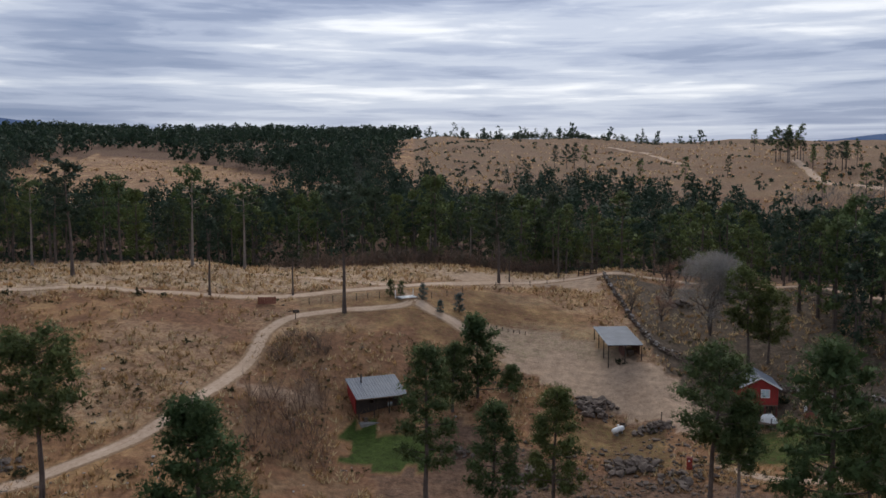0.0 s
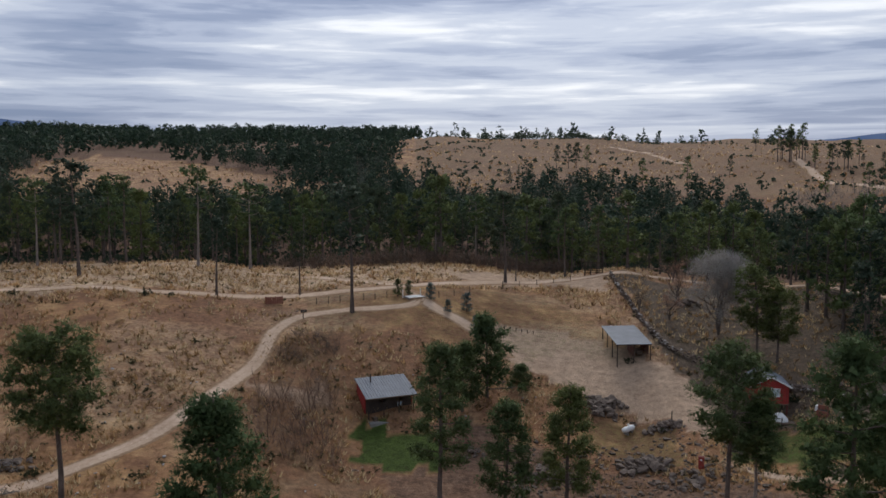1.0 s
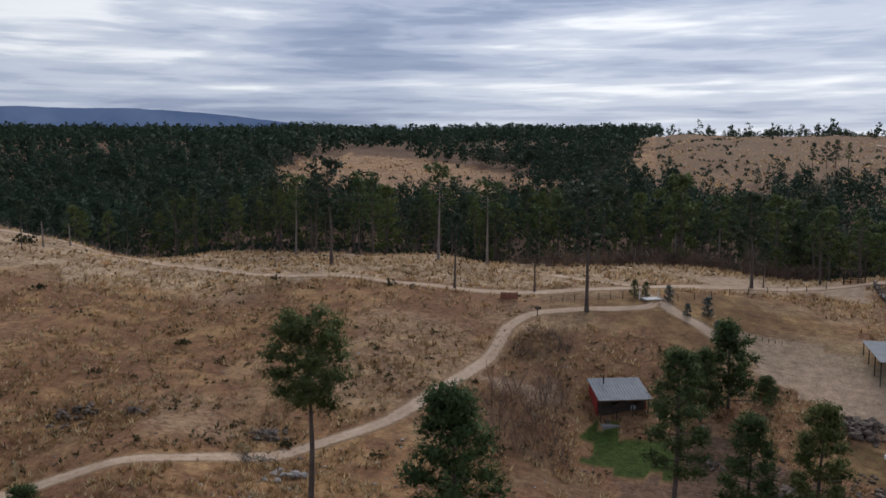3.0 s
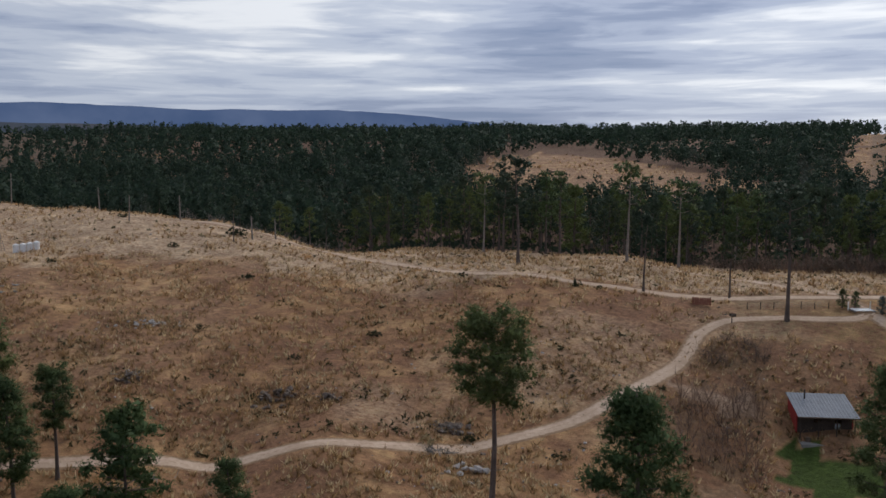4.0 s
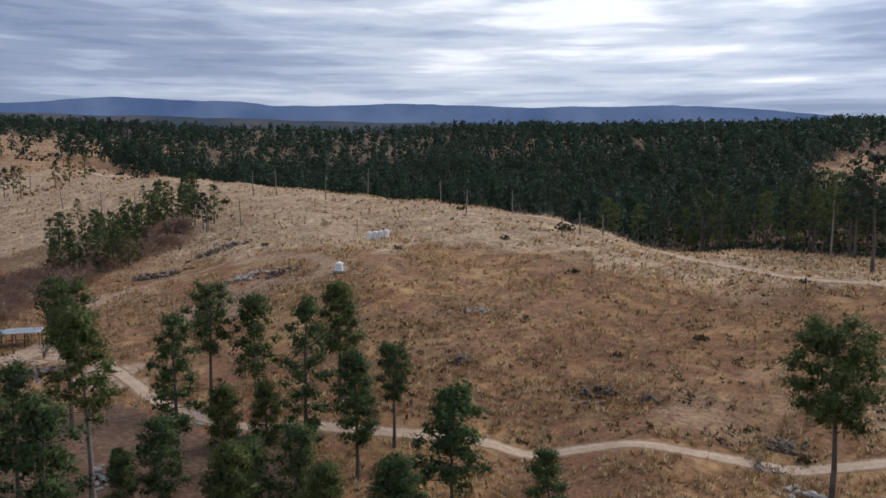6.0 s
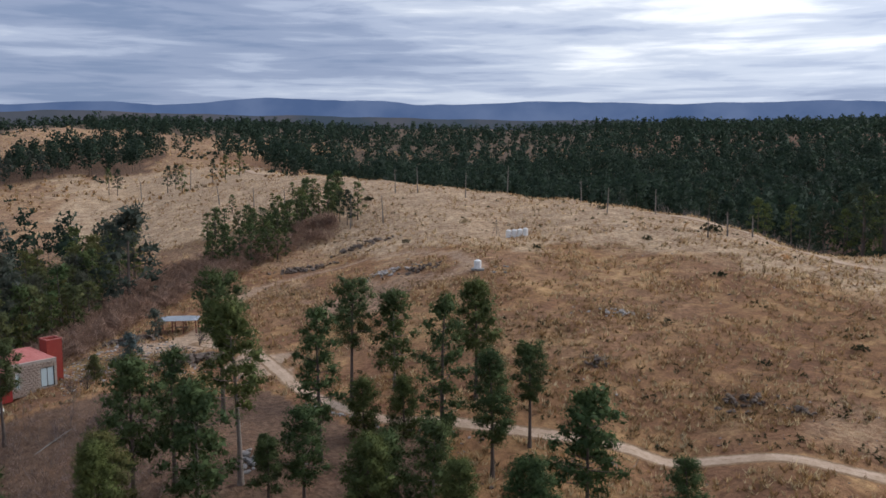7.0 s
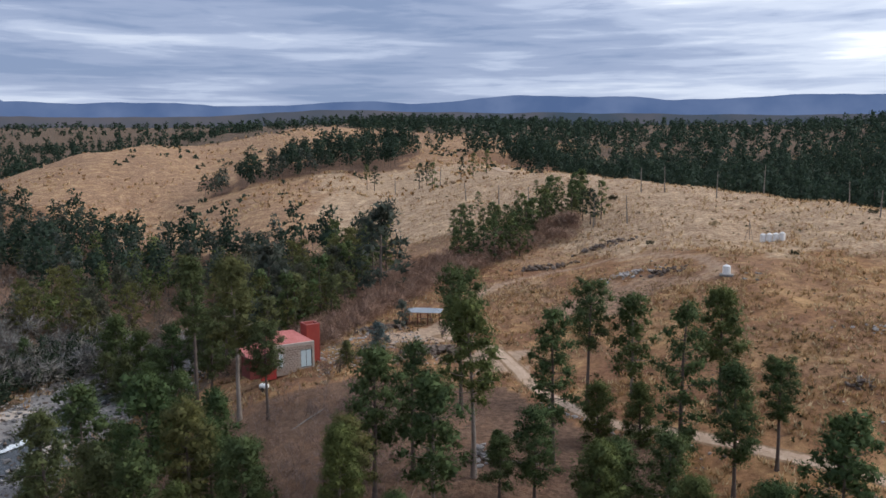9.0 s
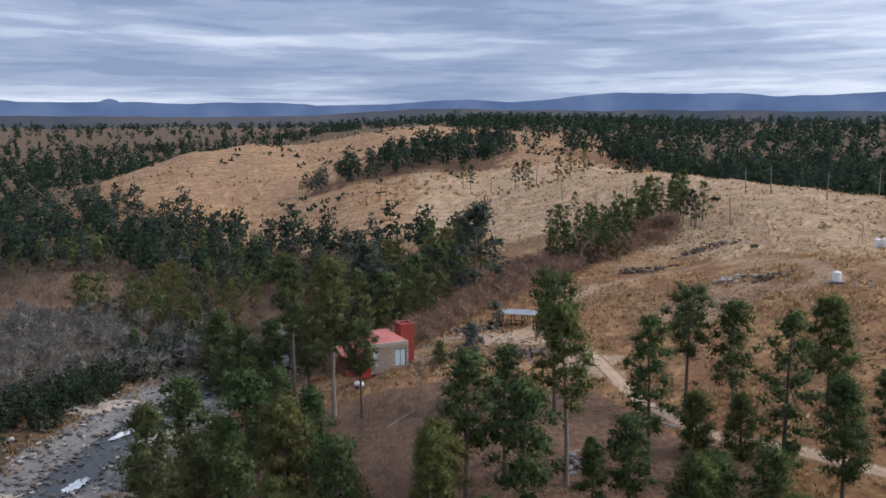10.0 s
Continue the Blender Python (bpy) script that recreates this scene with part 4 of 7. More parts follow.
# the tall trees that stand clear of the wood
EDGE_TREES = [(23.3, 158.7, 21, 0), (15.0, 142.6, 13.5, 6), (9.6, 143.5, 17, 6), (6.1, 130.8, 19.5, 0), (16.1, 172, 20.5, 2), (12.8, 178, 19, 2), (-4.3, 155.1, 16.5, 0), (-5.0, 157.6, 13, 6),
              (-8.3, 166.7, 14.5, 4), (-10.5, 172, 18.5, 4), (25.6, 190, 19, 2), (24.3, 196, 18, 0), (20.5, 186, 19, 1), (42.2, 181.5, 15, 6)]
EDGE_TREES += [(-23.5, 150, 17, 0), (-24.6, 156, 16, 3), (-26.2, 146, 18, 2), (-27.5, 152, 17, 3), (-25.4, 163, 16, 5), (-28.8, 158, 18, 3), (-22.5, 172, 15, 3), (-17.5, 178, 15, 5),
               (-27, 138, 16, 0), (-29.5, 140, 17, 3), (-25.6, 141, 16, 5), (-28.2, 146, 17, 3), (-24, 165, 16, 3), (-26.5, 157, 17, 5), (-29.6, 152, 17, 4), (-20.5, 176, 16, 4), (-19, 182, 15, 5), (-28, 165, 17, 3), (-14.5, 180, 15, 3), (-12.4, 177, 15, 5), (-31, 150, 18, 3), (-26.8, 128, 16, 3), (-28.6, 131, 16, 5), (-30.2, 134, 17, 3), (-24.6, 147, 15, 5), (-18.6, 188, 14, 3), (-30, 145, 17, 5), (65.6, 222, 9.5, 3), (76.5, 335, 10, 5), (68.5, 262, 6, 5), (69.5, 265, 5, 5), (67.8, 258, 4.5, 5)]
for az, r, h, kind in EDGE_TREES:
    plant(kind, az, r, h)


def scatter_woods(low, high, gap, g, share=1.0):
    """Places in the woods between two distances, on a jittered grid."""
    xs = np.arange(-high, high, gap)
    x, y = np.meshgrid(xs, xs)
    x, y = x.ravel() + g.uniform(-0.5, 0.5, x.size) * gap, y.ravel() + g.uniform(-0.5, 0.5, x.size) * gap
    az, r = bearing(x, y)
    ok = (r > low) & (r < high) & (az > -40) & (az < 122)
    az, r, x, y = az[ok], r[ok], x[ok], y[ok]
    soft = rough(x, y, 12.0, 41) - 0.5
    keep = g.uniform(0, 1, len(az)) < wood_share(az + soft * 3, r) * share
    d, _ = to_line(x, y, RIVER)
    keep &= (r < 520) | (rough(x, y, 70.0, 47) < 0.66)
    keep &= (d > 15) & ~in_patch(az, r, (102, 222), (112, 208), (112, 262), (103, 262))
    return az[keep], r[keep]


g_mid = np.random.default_rng(11)
az, r = scatter_woods(140, 236, 7.0, g_mid)
first = np.argsort(r)
behind = []
for n_th, k in enumerate(first):
    a, q = float(az[k]), float(r[k])
    tall = (17.5 if -9 < a < 62 else 13.0 if a < 0 else 14.0 if a < 93 else 11.5) * g_mid.uniform(0.7, 1.12)
    kind = (int(g_mid.integers(0, 7)) if n_th < 105 else int(g_mid.choice([0, 3, 3, 4, 5, 5]))) if -14 < a < 62 else int(g_mid.choice([3, 4, 5, 5] if a < 0 else [7, 7, 8, 5, 9]))
    if n_th < 105:
        plant(kind, a, q, float(tall))
    else:
        behind.append((kind, a, q, tall))


az, r = scatter_woods(150, 300, 7.5, g_mid, 0.8)
filling = (r > 205) & ((az > 80) | (az < -6))
fill_az, fill_r = az[filling], r[filling]
for a, q in zip(az[~filling], r[~filling]):
    if a > 80:
        behind.append((int(g_mid.choice([7, 5, 3, 8, 9, 9])), float(a), float(q), (14.0 if a < 92 else 11.0) * g_mid.uniform(0.5, 1.1)))
    elif a < -6 and q > 172:
        behind.append((int(g_mid.choice([5, 7, 3, 9])), float(a), float(q), 13.0 * g_mid.uniform(0.6, 1.1)))


def join_woods(name, rows, label):
    """The trees behind the wood's edge, as one mesh."""
    shape = Shape()
    mats = [PINE, PINE_HAZED, BARK, BARK_PALE, PINE_OLIVE, MIXED_LEAF]
    stock = []
    for model, mh in MODELS:
        trunk, crown = [c.data for c in model.children]
        rows_of = []
        for me in (trunk, crown):
            v = np.empty(len(me.vertices) * 3)
            me.vertices.foreach_get("co", v)
            f = np.empty(len(me.polygons) * 3, int)
            me.polygons.foreach_get("vertices", f)
            rows_of.append((v.reshape(-1, 3), f.reshape(-1, 3), mats.index(me.materials[0])))
        stock.append((rows_of, mh))
    xs, ys = zip(*[at(a, q) for _, a, q, _ in rows])
    zs = ground(np.array(xs), np.array(ys))
    for (kind, a, q, tall), x, y, z in zip(rows, xs, ys, zs):
        rows_of, mh = stock[kind]
        s, turn = tall / mh, g_mid.uniform(0, 6.28)
        c, n_ = math.cos(turn) * s, math.sin(turn) * s
        for v, f, m in rows_of:
            shape.add(np.stack([v[:, 0] * c - v[:, 1] * n_ + x, v[:, 0] * n_ + v[:, 1] * c + y, v[:, 2] * s + z - 0.2], -1), f, m)
    return tagged(new(name, shape.mesh(name, mats)), label, "woods", kind="stuff")


join_woods("pine_wood", behind, "dense dark pine wood behind the meadow")


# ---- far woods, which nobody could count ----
def far_woods(name, az, r, low, high, label, seed, leaf=PINE_HAZED, clumps=8, leaves=20, size=0.31, foot=0.3, broad=1.3, stem_mat=BARK):
    g = np.random.default_rng(seed)
    x, y = -r * np.sin(np.radians(az)), r * np.cos(np.radians(az))
    z, n = ground(x, y), len(az)
    h = g.uniform(low, high, n) * np.where(az < -9, 0.9, 1.0)
    t = (np.arange(clumps) + 0.5) / clumps * np.ones((n, 1))
    top = g.uniform(0.25, 1.0, (n, 1))                          # from a pointed to a spreading habit
    foot = np.clip(foot + g.normal(0, 0.08, (n, 1)), 0.05, 0.7)
    up = foot + (0.9 - foot) * t
    wide = (1.05 - t) ** (0.35 + 0.6 * (1 - top)) * 0.17 * broad * np.sqrt(g.uniform(0.1, 1, (n, clumps))) * np.minimum(1, 0.55 + 2.2 * t)
    ang = 2.4 * np.arange(clumps) + g.uniform(0, 6.28, (n, 1))
    c = np.stack([x[:, None] + np.cos(ang) * wide * h[:, None], y[:, None] + np.sin(ang) * wide * h[:, None], z[:, None] + up * h[:, None] * g.uniform(0.95, 1.05, (n, clumps))], -1)
    bulk = (h[:, None] * broad * g.uniform(0.11, 0.17, (n, clumps)) * (7 / clumps) ** 0.4 * (1.12 - 0.35 * t)).ravel()
    c, lift = c.reshape(-1, 3), np.array([0.0, 0.0, 0.2])
    shape = Shape()
    out = unit(np.stack([np.cos(ang), np.sin(ang), 0.1 + 0.7 * t], -1).reshape(-1, 3))
    v, f, k = flakes(g, c, bulk, leaves, size)
    shape.add(v, f, 0, unit(0.7 * k + 0.6 * np.repeat(out, 3 * leaves, 0) + lift))
    stem = np.stack([x, y, z - 0.5], -1)
    w = np.where(r < 330, 0.009, 0.005) * h + 0.04
    tv = np.stack([stem + np.stack([w, 0 * w, 0 * w], -1), stem + np.stack([-w * 0.5, w * 0.87, 0 * w], -1), stem + np.stack([-w * 0.5, -w * 0.87, 0 * w], -1), stem + np.stack([0 * w, 0 * w, 0.8 * h], -1)], 1)
    tf = np.array([(0, 1, 3), (1, 2, 3), (2, 0, 3)])[None] + 4 * np.arange(n)[:, None, None]
    shape.add(tv.reshape(-1, 3), tf.reshape(-1, 3), 1)
    return tagged(new(name, shape.mesh(name, [leaf, stem_mat])), label, "woods", kind="stuff")


g_far = np.random.default_rng(13)
az, r = scatter_woods(236, 540, 7.2, g_far)
mixed = (g_far.uniform(0, 1, len(az)) < np.where(az < 6, 0.4, np.where(az > 85, 0.55, 0.15)))
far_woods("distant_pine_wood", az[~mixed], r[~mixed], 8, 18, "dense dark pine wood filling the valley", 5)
far_woods("mixed_wood", az[mixed], r[mixed], 7, 13, "grey-green mixed wood among the pines", 8, MIXED_LEAF)
odd = g_far.uniform(0, 1, len(fill_az)) < 0.5
grey = g_far.uniform(0, 1, len(fill_az)) < 0.3
far_woods("bare_wood", fill_az[grey], fill_r[grey], 4, 8, "leafless pale grey trees along the valley", 16, TWIG_GREY, clumps=8, leaves=26, size=0.13, foot=0.2, broad=1.6)
fill_az, fill_r, odd = fill_az[~grey], fill_r[~grey], odd[~grey]
far_woods("valley_wood", fill_az[odd], fill_r[odd], 6, 12, "bushy green wood along the valley", 14, PINE, leaves=30, size=0.24, foot=0.15, broad=1.5)
far_woods("mixed_wood", fill_az[~odd], fill_r[~odd], 5, 10, "grey-green mixed trees along the valley", 15, MIXED_LEAF, leaves=30, size=0.24, foot=0.12, broad=1.5)
az, r = scatter_woods(540, 1250, 12.5, g_far)
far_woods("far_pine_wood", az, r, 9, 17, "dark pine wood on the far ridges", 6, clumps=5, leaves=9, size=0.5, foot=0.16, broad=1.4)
g_crest = np.random.default_rng(83)
crest_az = np.concatenate([g_crest.uniform(-21, 1, 110), g_crest.normal(-4.5, 1.6, 50), g_crest.normal(-9.5, 1.2, 34)])
far_woods("crest_trees", crest_az, np.interp(crest_az, [-22, -12, 0], [770, 815, 850]) + g_crest.normal(0, 14, len(crest_az)), 3, 8, "scattered small trees along the far crest", 21, clumps=4, leaves=10, size=0.5, foot=0.15, broad=1.5)
g_bank = np.random.default_rng(77)
bank_az = g_bank.uniform(98, 118, 330)
bank_r = np.interp(bank_az, [99, 103, 107, 112, 117], [192, 173, 160, 149, 143]) + g_bank.normal(0, 5.0, 330)
far_woods("bank_thicket", bank_az, bank_r, 2.5, 6.0, "dark evergreen thicket along the river bank", 18, PINE_HAZED, foot=0.1, broad=1.6)
az, r = scatter_woods(1250, 2500, 36.0, g_far)
far_woods("remote_wood", az, r, 10, 18, "patchy dark woods on the remote plain", 9, clumps=3, leaves=7, size=0.6, foot=0.16, broad=1.6)

# ---- the far ranges ----
def far_range(name, r, crest, az0, az1, mat, label, seed):
    az = np.arange(az0, az1, 0.2)
    jag = rough(az, 0 * az + seed, 3.0, seed, 5) - 0.5
    tops = 37.5 + r * np.tan(np.radians(np.interp(az, [c[0] for c in crest], [c[1] for c in crest]) + 0.22 * jag))
    x, y = -np.sin(np.radians(az)), np.cos(np.radians(az))
    rows = []
    for k, share in enumerate((0.0, 0.35, 0.7, 1.0)):
        q = r * (0.93 + 0.07 * share)
        fold = (rough(az * 2.0, 0 * az + k, 2.0, seed + k, 3) - 0.5) * 60 * (1 - share)
        rows.append(np.stack([x * (q + fold), y * (q + fold), -20 + (tops + 20) * share], -1))
    rows.append(np.stack([x * r * 1.02, y * r * 1.02, 0 * az - 20], -1))
    n = len(az)
    i, j = np.meshgrid(np.arange(4), np.arange(n - 1), indexing="ij")
    a = (i * n + j).ravel()
    me = mesh_from(name, np.concatenate(rows), np.stack([a, a + 1, a + n + 1, a + n], -1), [mat], True)
    return tagged(new(name, me), label, "mountains", kind="structure")


# Both ranges glow unlit in a painted haze colour.
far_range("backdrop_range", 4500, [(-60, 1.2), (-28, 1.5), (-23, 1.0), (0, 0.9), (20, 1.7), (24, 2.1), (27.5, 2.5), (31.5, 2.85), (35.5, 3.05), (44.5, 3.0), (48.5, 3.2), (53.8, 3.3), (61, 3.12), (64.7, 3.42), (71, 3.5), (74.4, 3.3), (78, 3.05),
                                   (80.7, 3.2), (85.6, 2.95), (90.8, 2.8), (93.2, 2.98), (95, 2.9), (103, 2.88), (103.3, 3.05), (103.7, 3.1), (104.2, 2.9), (106, 2.84), (109.6, 2.92), (118, 2.9), (140, 2.6)], -60, 140, HAZE_BLUE,
          "mountain range on the horizon in painted blue-grey haze", 3)
far_range("backdrop_foothills", 3300, [(-60, 0.6), (20, 0.8), (30, 1.2), (40, 1.8), (60, 2.2), (66, 2.3), (71, 2.42), (76, 2.45), (84, 2.6), (88, 2.35), (91, 2.2), (96, 2.05), (108, 1.95), (118, 1.95), (140, 1.6)], -60, 140, HAZE_BLUE_DARK,
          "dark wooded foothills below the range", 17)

# ---- low cover: grass, scrub, stones ----
def open_places(count, low, high, az0, az1, g, clump=0.45, size=7.0, seed=51, keep_off=True):
    """Places on open ground, thicker in drifts."""
    az = g.uniform(az0, az1, count)
    r = low * (high / low) ** g.uniform(0, 1, count)
    x, y = -r * np.sin(np.radians(az)), r * np.cos(np.radians(az))
    keep = rough(x, y, size, seed) > clump
    if keep_off:
        m = masks(x, y)
        keep &= (m["bare"] < 0.3) & (m["lawn"] < 0.3) & (m["litter"] < 0.5)
        for line, wide in TRACKS:
            keep &= to_line(x, y, line)[0] > wide
    keep &= to_line(x, y, RIVER)[0] > 12
    return x[keep], y[keep]


TRACKS = [([at(*p) for p in [(46, 215), (36.1, 181), (27.4, 154.6), (17.5, 143.5), (10.3, 143), (3.1, 144), (-2.3, 152), (-8.7, 163), (-15.3, 173), (-26, 166)]], 1.8),
          ([at(*p) for p in [(14, 171), (8.8, 162), (2.2, 145)]], 1.4),
          ([at(*p) for p in [(1.4, 137), (4.6, 132), (9.2, 131.5), (11.2, 126), (12.5, 115.6), (14.7, 107.3), (18.7, 97.5), (22.8, 92.8), (27.1, 90.6), (33.5, 87), (41.6, 88), (47.6, 89.5),
                             (54.6, 91), (63.4, 99.6), (67.2, 107.5), (70.7, 123), (76, 143)]], 1.7),
          ([at(*p) for p in [(3.1, 143.5), (0.4, 133), (-3.5, 124), (-7, 119)]], 1.7)]


def tufts(name, x, y, low, high, blades, g, mats, label, category, spread=0.55, slim=0.09, kind="stuff", weights=None):
    """Tussocks: fans of blades from one root."""
    n = len(x)
    z = ground(x, y)
    h = g.uniform(low, high, n)[:, None, None] * g.uniform(0.6, 1.15, (n, blades, 1))
    lean = g.normal(0, spread, (n, blades, 2))
    way = unit(np.concatenate([lean, np.ones((n, blades, 1))], -1))
    ang = g.uniform(0, np.pi, (n, blades))
    side = np.stack([np.cos(ang), np.sin(ang), 0 * ang], -1) * h * slim
    root = np.stack([x, y, z - 0.05], -1)[:, None] + np.concatenate([lean * 0.25 * h, 0 * h], -1)
    v = np.stack([root - side, root + side, root + way * h], 2).reshape(-1, 3)
    pick = np.repeat(g.choice(len(mats), n, p=weights), blades)
    k = np.repeat(unit(0.6 * way + [0, 0, 0.8]).reshape(-1, 3), 3, 0)
    f = np.arange(len(v)).reshape(-1, 3)
    under = np.cross(v[f[:, 1]] - v[f[:, 0]], v[f[:, 2]] - v[f[:, 0]])[:, 2] < 0
    f = np.where(under[:, None], f[:, ::-1], f)
    me = mesh_from(name, v, f, mats, True, pick, k)
    return tagged(new(name, me), label, category, kind=kind)


g_low = np.random.default_rng(23)
x, y = open_places(46000, 62, 175, -32, 112, g_low, 0.4, 5.0)
tufts("dry_grass", x, y, 0.4, 0.9, 5, g_low, [STRAW, STRAW_BROWN, STRAW_DARK], "straw-coloured grass tufts on the slope", "grass", slim=0.15, weights=[0.45, 0.5, 0.05])
x, y = open_places(26000, 140, 330, -14, 82, g_low, 0.42, 8.0, 57)
tufts("tussock_grass", x, y, 0.5, 1.0, 5, g_low, [STRAW, STRAW_BROWN, STRAW_DARK], "pale tussock grass over the meadow and knoll", "grass", slim=0.16, weights=[0.66, 0.3, 0.04])
x, y = open_places(16000, 330, 800, -30, 112, g_low, 0.45, 22.0, 58)
tufts("far_tussock_grass", x, y, 0.8, 1.8, 4, g_low, [STRAW, STRAW_BROWN, STRAW_DARK], "pale tussock on the far hillsides", "grass", slim=0.35, weights=[0.6, 0.3, 0.1])


# brown bracken and dead stalks gathered round the outcrops
bx, by = [], []
for a, q, wide, number in [(39.8, 101, 5.0, 420), (47.8, 126, 7.0, 520), (36.3, 99, 2.5, 120), (49, 106, 3.0, 160), (28.5, 94, 3.0, 160), (27.5, 87, 4.0, 200), (33.5, 132, 6.0, 260), (55.5, 138, 6.0, 260), (43, 112, 5.0, 220),
                           (61, 150, 6.0, 260), (70, 168, 7.0, 320), (52, 118, 4.0, 160), (20, 108, 4.0, 180), (10.5, 119, 4.0, 160), (66, 135, 5.0, 220), (-10, 93, 5.0, 260), (-17, 92, 5.0, 260)]:
    ox, oy = at(a, q)
    number = int(0.6 * number)
    bx.append(ox + g_low.normal(0, wide * 0.65, number))
    by.append(oy + g_low.normal(0, wide * 0.65, number))
tufts("bracken", np.concatenate(bx), np.concatenate(by), 0.35, 0.85, 6, g_low, [STRAW_DARK, STRAW_BROWN, SHRUB], "dark brown bracken round the rock outcrops", "bracken", 0.8, 0.1, weights=[0.25, 0.6, 0.15])


def scrub(name, x, y, low, high, stems, g, mat, label, spread=0.45, slim=0.016, twigs=3):
    """Leafless scrub: stems that fork into thin twigs."""
    n = len(x)
    z = ground(x, y)
    root = np.stack([x, y, z - 0.1], -1)
    h = g.uniform(low, high, n)[:, None, None] * g.uniform(0.6, 1.1, (n, stems, 1))
    way = unit(np.concatenate([g.normal(0, spread, (n, stems, 2)), np.ones((n, stems, 1))], -1))
    ang = g.uniform(0, np.pi, (n, stems))
    side = np.stack([np.cos(ang), np.sin(ang), 0 * ang], -1) * h * slim
    foot = root[:, None] + way * [0.25, 0.25, 0.0]
    tip = foot + way * h
    v = [np.stack([foot - side, foot + side, tip], 2).reshape(-1, 3)]
    for _ in range(twigs):
        t = g.uniform(0.3, 0.9, (n, stems, 1))
        o = foot + (tip - foot) * t
        w2 = unit(way + g.normal(0, 0.75, (n, stems, 3)))
        v.append(np.stack([o - side * 0.7, o + side * 0.7, o + w2 * h * g.uniform(0.25, 0.5, (n, stems, 1))], 2).reshape(-1, 3))
    v = np.concatenate(v)
    return tagged(new(name, mesh_from(name, v, np.arange(len(v)).reshape(-1, 3), [mat])), label, "shrubs", kind="stuff")


def patch_places(count, corners, g, avoid=1.2):
    a, r = [c[0] for c in corners], [c[1] for c in corners]
    az = g.uniform(min(a), max(a), count)
    q = g.uniform(min(r), max(r), count)
    keep = in_patch(az, q, *corners)
    x, y = -q * np.sin(np.radians(az)), q * np.cos(np.radians(az))
    for line, wide in TRACKS:
        keep &= to_line(x, y, line)[0] > avoid + 0.6
    return x[keep], y[keep]


g_s = np.random.default_rng(29)
for corners, count, low, high, mat, label in [
    (((66.5, 214), (70, 207), (75, 186), (78.5, 168), (80.5, 156), (83, 141), (86.5, 134), (89.5, 140), (88, 165), (84, 188), (79.5, 205), (75.4, 214), (71.7, 222), (67, 231)), 700, 1.8, 3.6, TWIG, "leafless brown thicket below the hillside"),
    (((95, 190), (98, 186), (112, 150), (118, 190), (110, 215), (97, 205)), 160, 2.5, 5.0, TWIG_GREY, "leafless grey scrub on the far river bank"),
    (((7.2, 90), (13, 93), (12.5, 106), (9, 112), (7.4, 112)), 130, 1.4, 4.2, TWIG_DARK, "leafless brown saplings beside the cabin"),
    (((7, 118), (12, 114), (11, 124), (7, 124)), 160, 0.8, 2.0, TWIG_DARK, "bare brown brush on the bank"),
    (((-8, 176), (8, 180), (12, 190), (-8, 190)), 480, 2.0, 4.5, TWIG_DARK, "bare reddish brush at the wood's edge"),
    (((-24, 300), (-34, 240), (-34, 420), (-22, 400)), 500, 3.0, 7.0, TWIG_GREY, "bare grey scrub below the far hill"),
    (((77, 60), (99, 60), (99, 110), (85, 114), (78, 112)), 700, 0.8, 2.2, TWIG, "low brown brush on the slope below the house"),
    (((-12, 62), (2, 62), (-2, 84), (-26, 88), (-28, 70)), 420, 0.6, 1.6, TWIG, "low brown brush among the boulders"),
    (((88, 150), (96, 180), (112, 230), (116, 300), (100, 320), (86, 260), (82, 190)), 500, 2.5, 5.5, TWIG_GREY, "leafless grey scrub among the valley pines"),
    (((36, 205), (46, 236), (45, 250), (35, 215)), 260, 2.0, 4.5, TWIG_GREY, "bare grey saplings along the wood"),
]:
    x, y = patch_places(count * 2, list(corners), g_s)
    scrub("scrub", x[:count], y[:count], low, high, 6, g_s, mat, label)



def bare_bushes(name, corners, count, low, high, g, mat, label):
    """Leafless bushes: rounded mists of thin twigs."""
    x, y = patch_places(count * 3, list(corners), g)
    x, y = x[:count], y[:count]
    n = len(x)
    h = g.uniform(low, high, n)
    way = unit(g.normal(size=(n, 9, 3)) + [0, 0, 0.5])
    way[..., 2] = np.abs(way[..., 2])
    c = np.stack([x, y, ground(x, y) + 0.18 * h], -1)[:, None] + way * (h[:, None, None] * [0.5, 0.5, 0.6]) * g.uniform(0.55, 1.0, (n, 9, 1))
    way = way.reshape(-1, 3)
    v, f = sprays(g, c.reshape(-1, 3), np.repeat(h * 0.34, 9), 13, 0.036, 0.4, 0.0, 0.5 * way)
    k = unit(np.repeat(way, 39, 0) + [0, 0, 0.25] + g.normal(0, 0.25, (len(v), 3)))
    return tagged(new(name, mesh_from(name, v, f, [mat], True, None, k)), label, "shrubs", kind="stuff")


bare_bushes("bare_bushes", ((95, 178), (99, 176), (104, 168), (112, 150), (119, 150), (119, 200), (112, 216), (97, 210)), 420, 4.0, 7.5, g_s, TWIG_PALE, "soft grey leafless bushes on the far river bank")
bare_bushes("bare_bushes", ((66.5, 214), (70, 207), (75, 186), (78.5, 168), (80.5, 156), (83, 141), (86.5, 134), (89.5, 140), (88, 165), (84, 188), (79.5, 205), (75.4, 214), (71.7, 222), (67, 231)), 1150, 2.4, 4.4, g_s, TWIG, "soft brown leafless bushes below the hillside")
bare_bushes("bare_bushes", ((88, 150), (96, 180), (112, 225), (116, 300), (100, 320), (86, 260), (82, 190)), 200, 3.5, 6.5, g_s, TWIG_GREY, "grey leafless bushes among the valley pines")
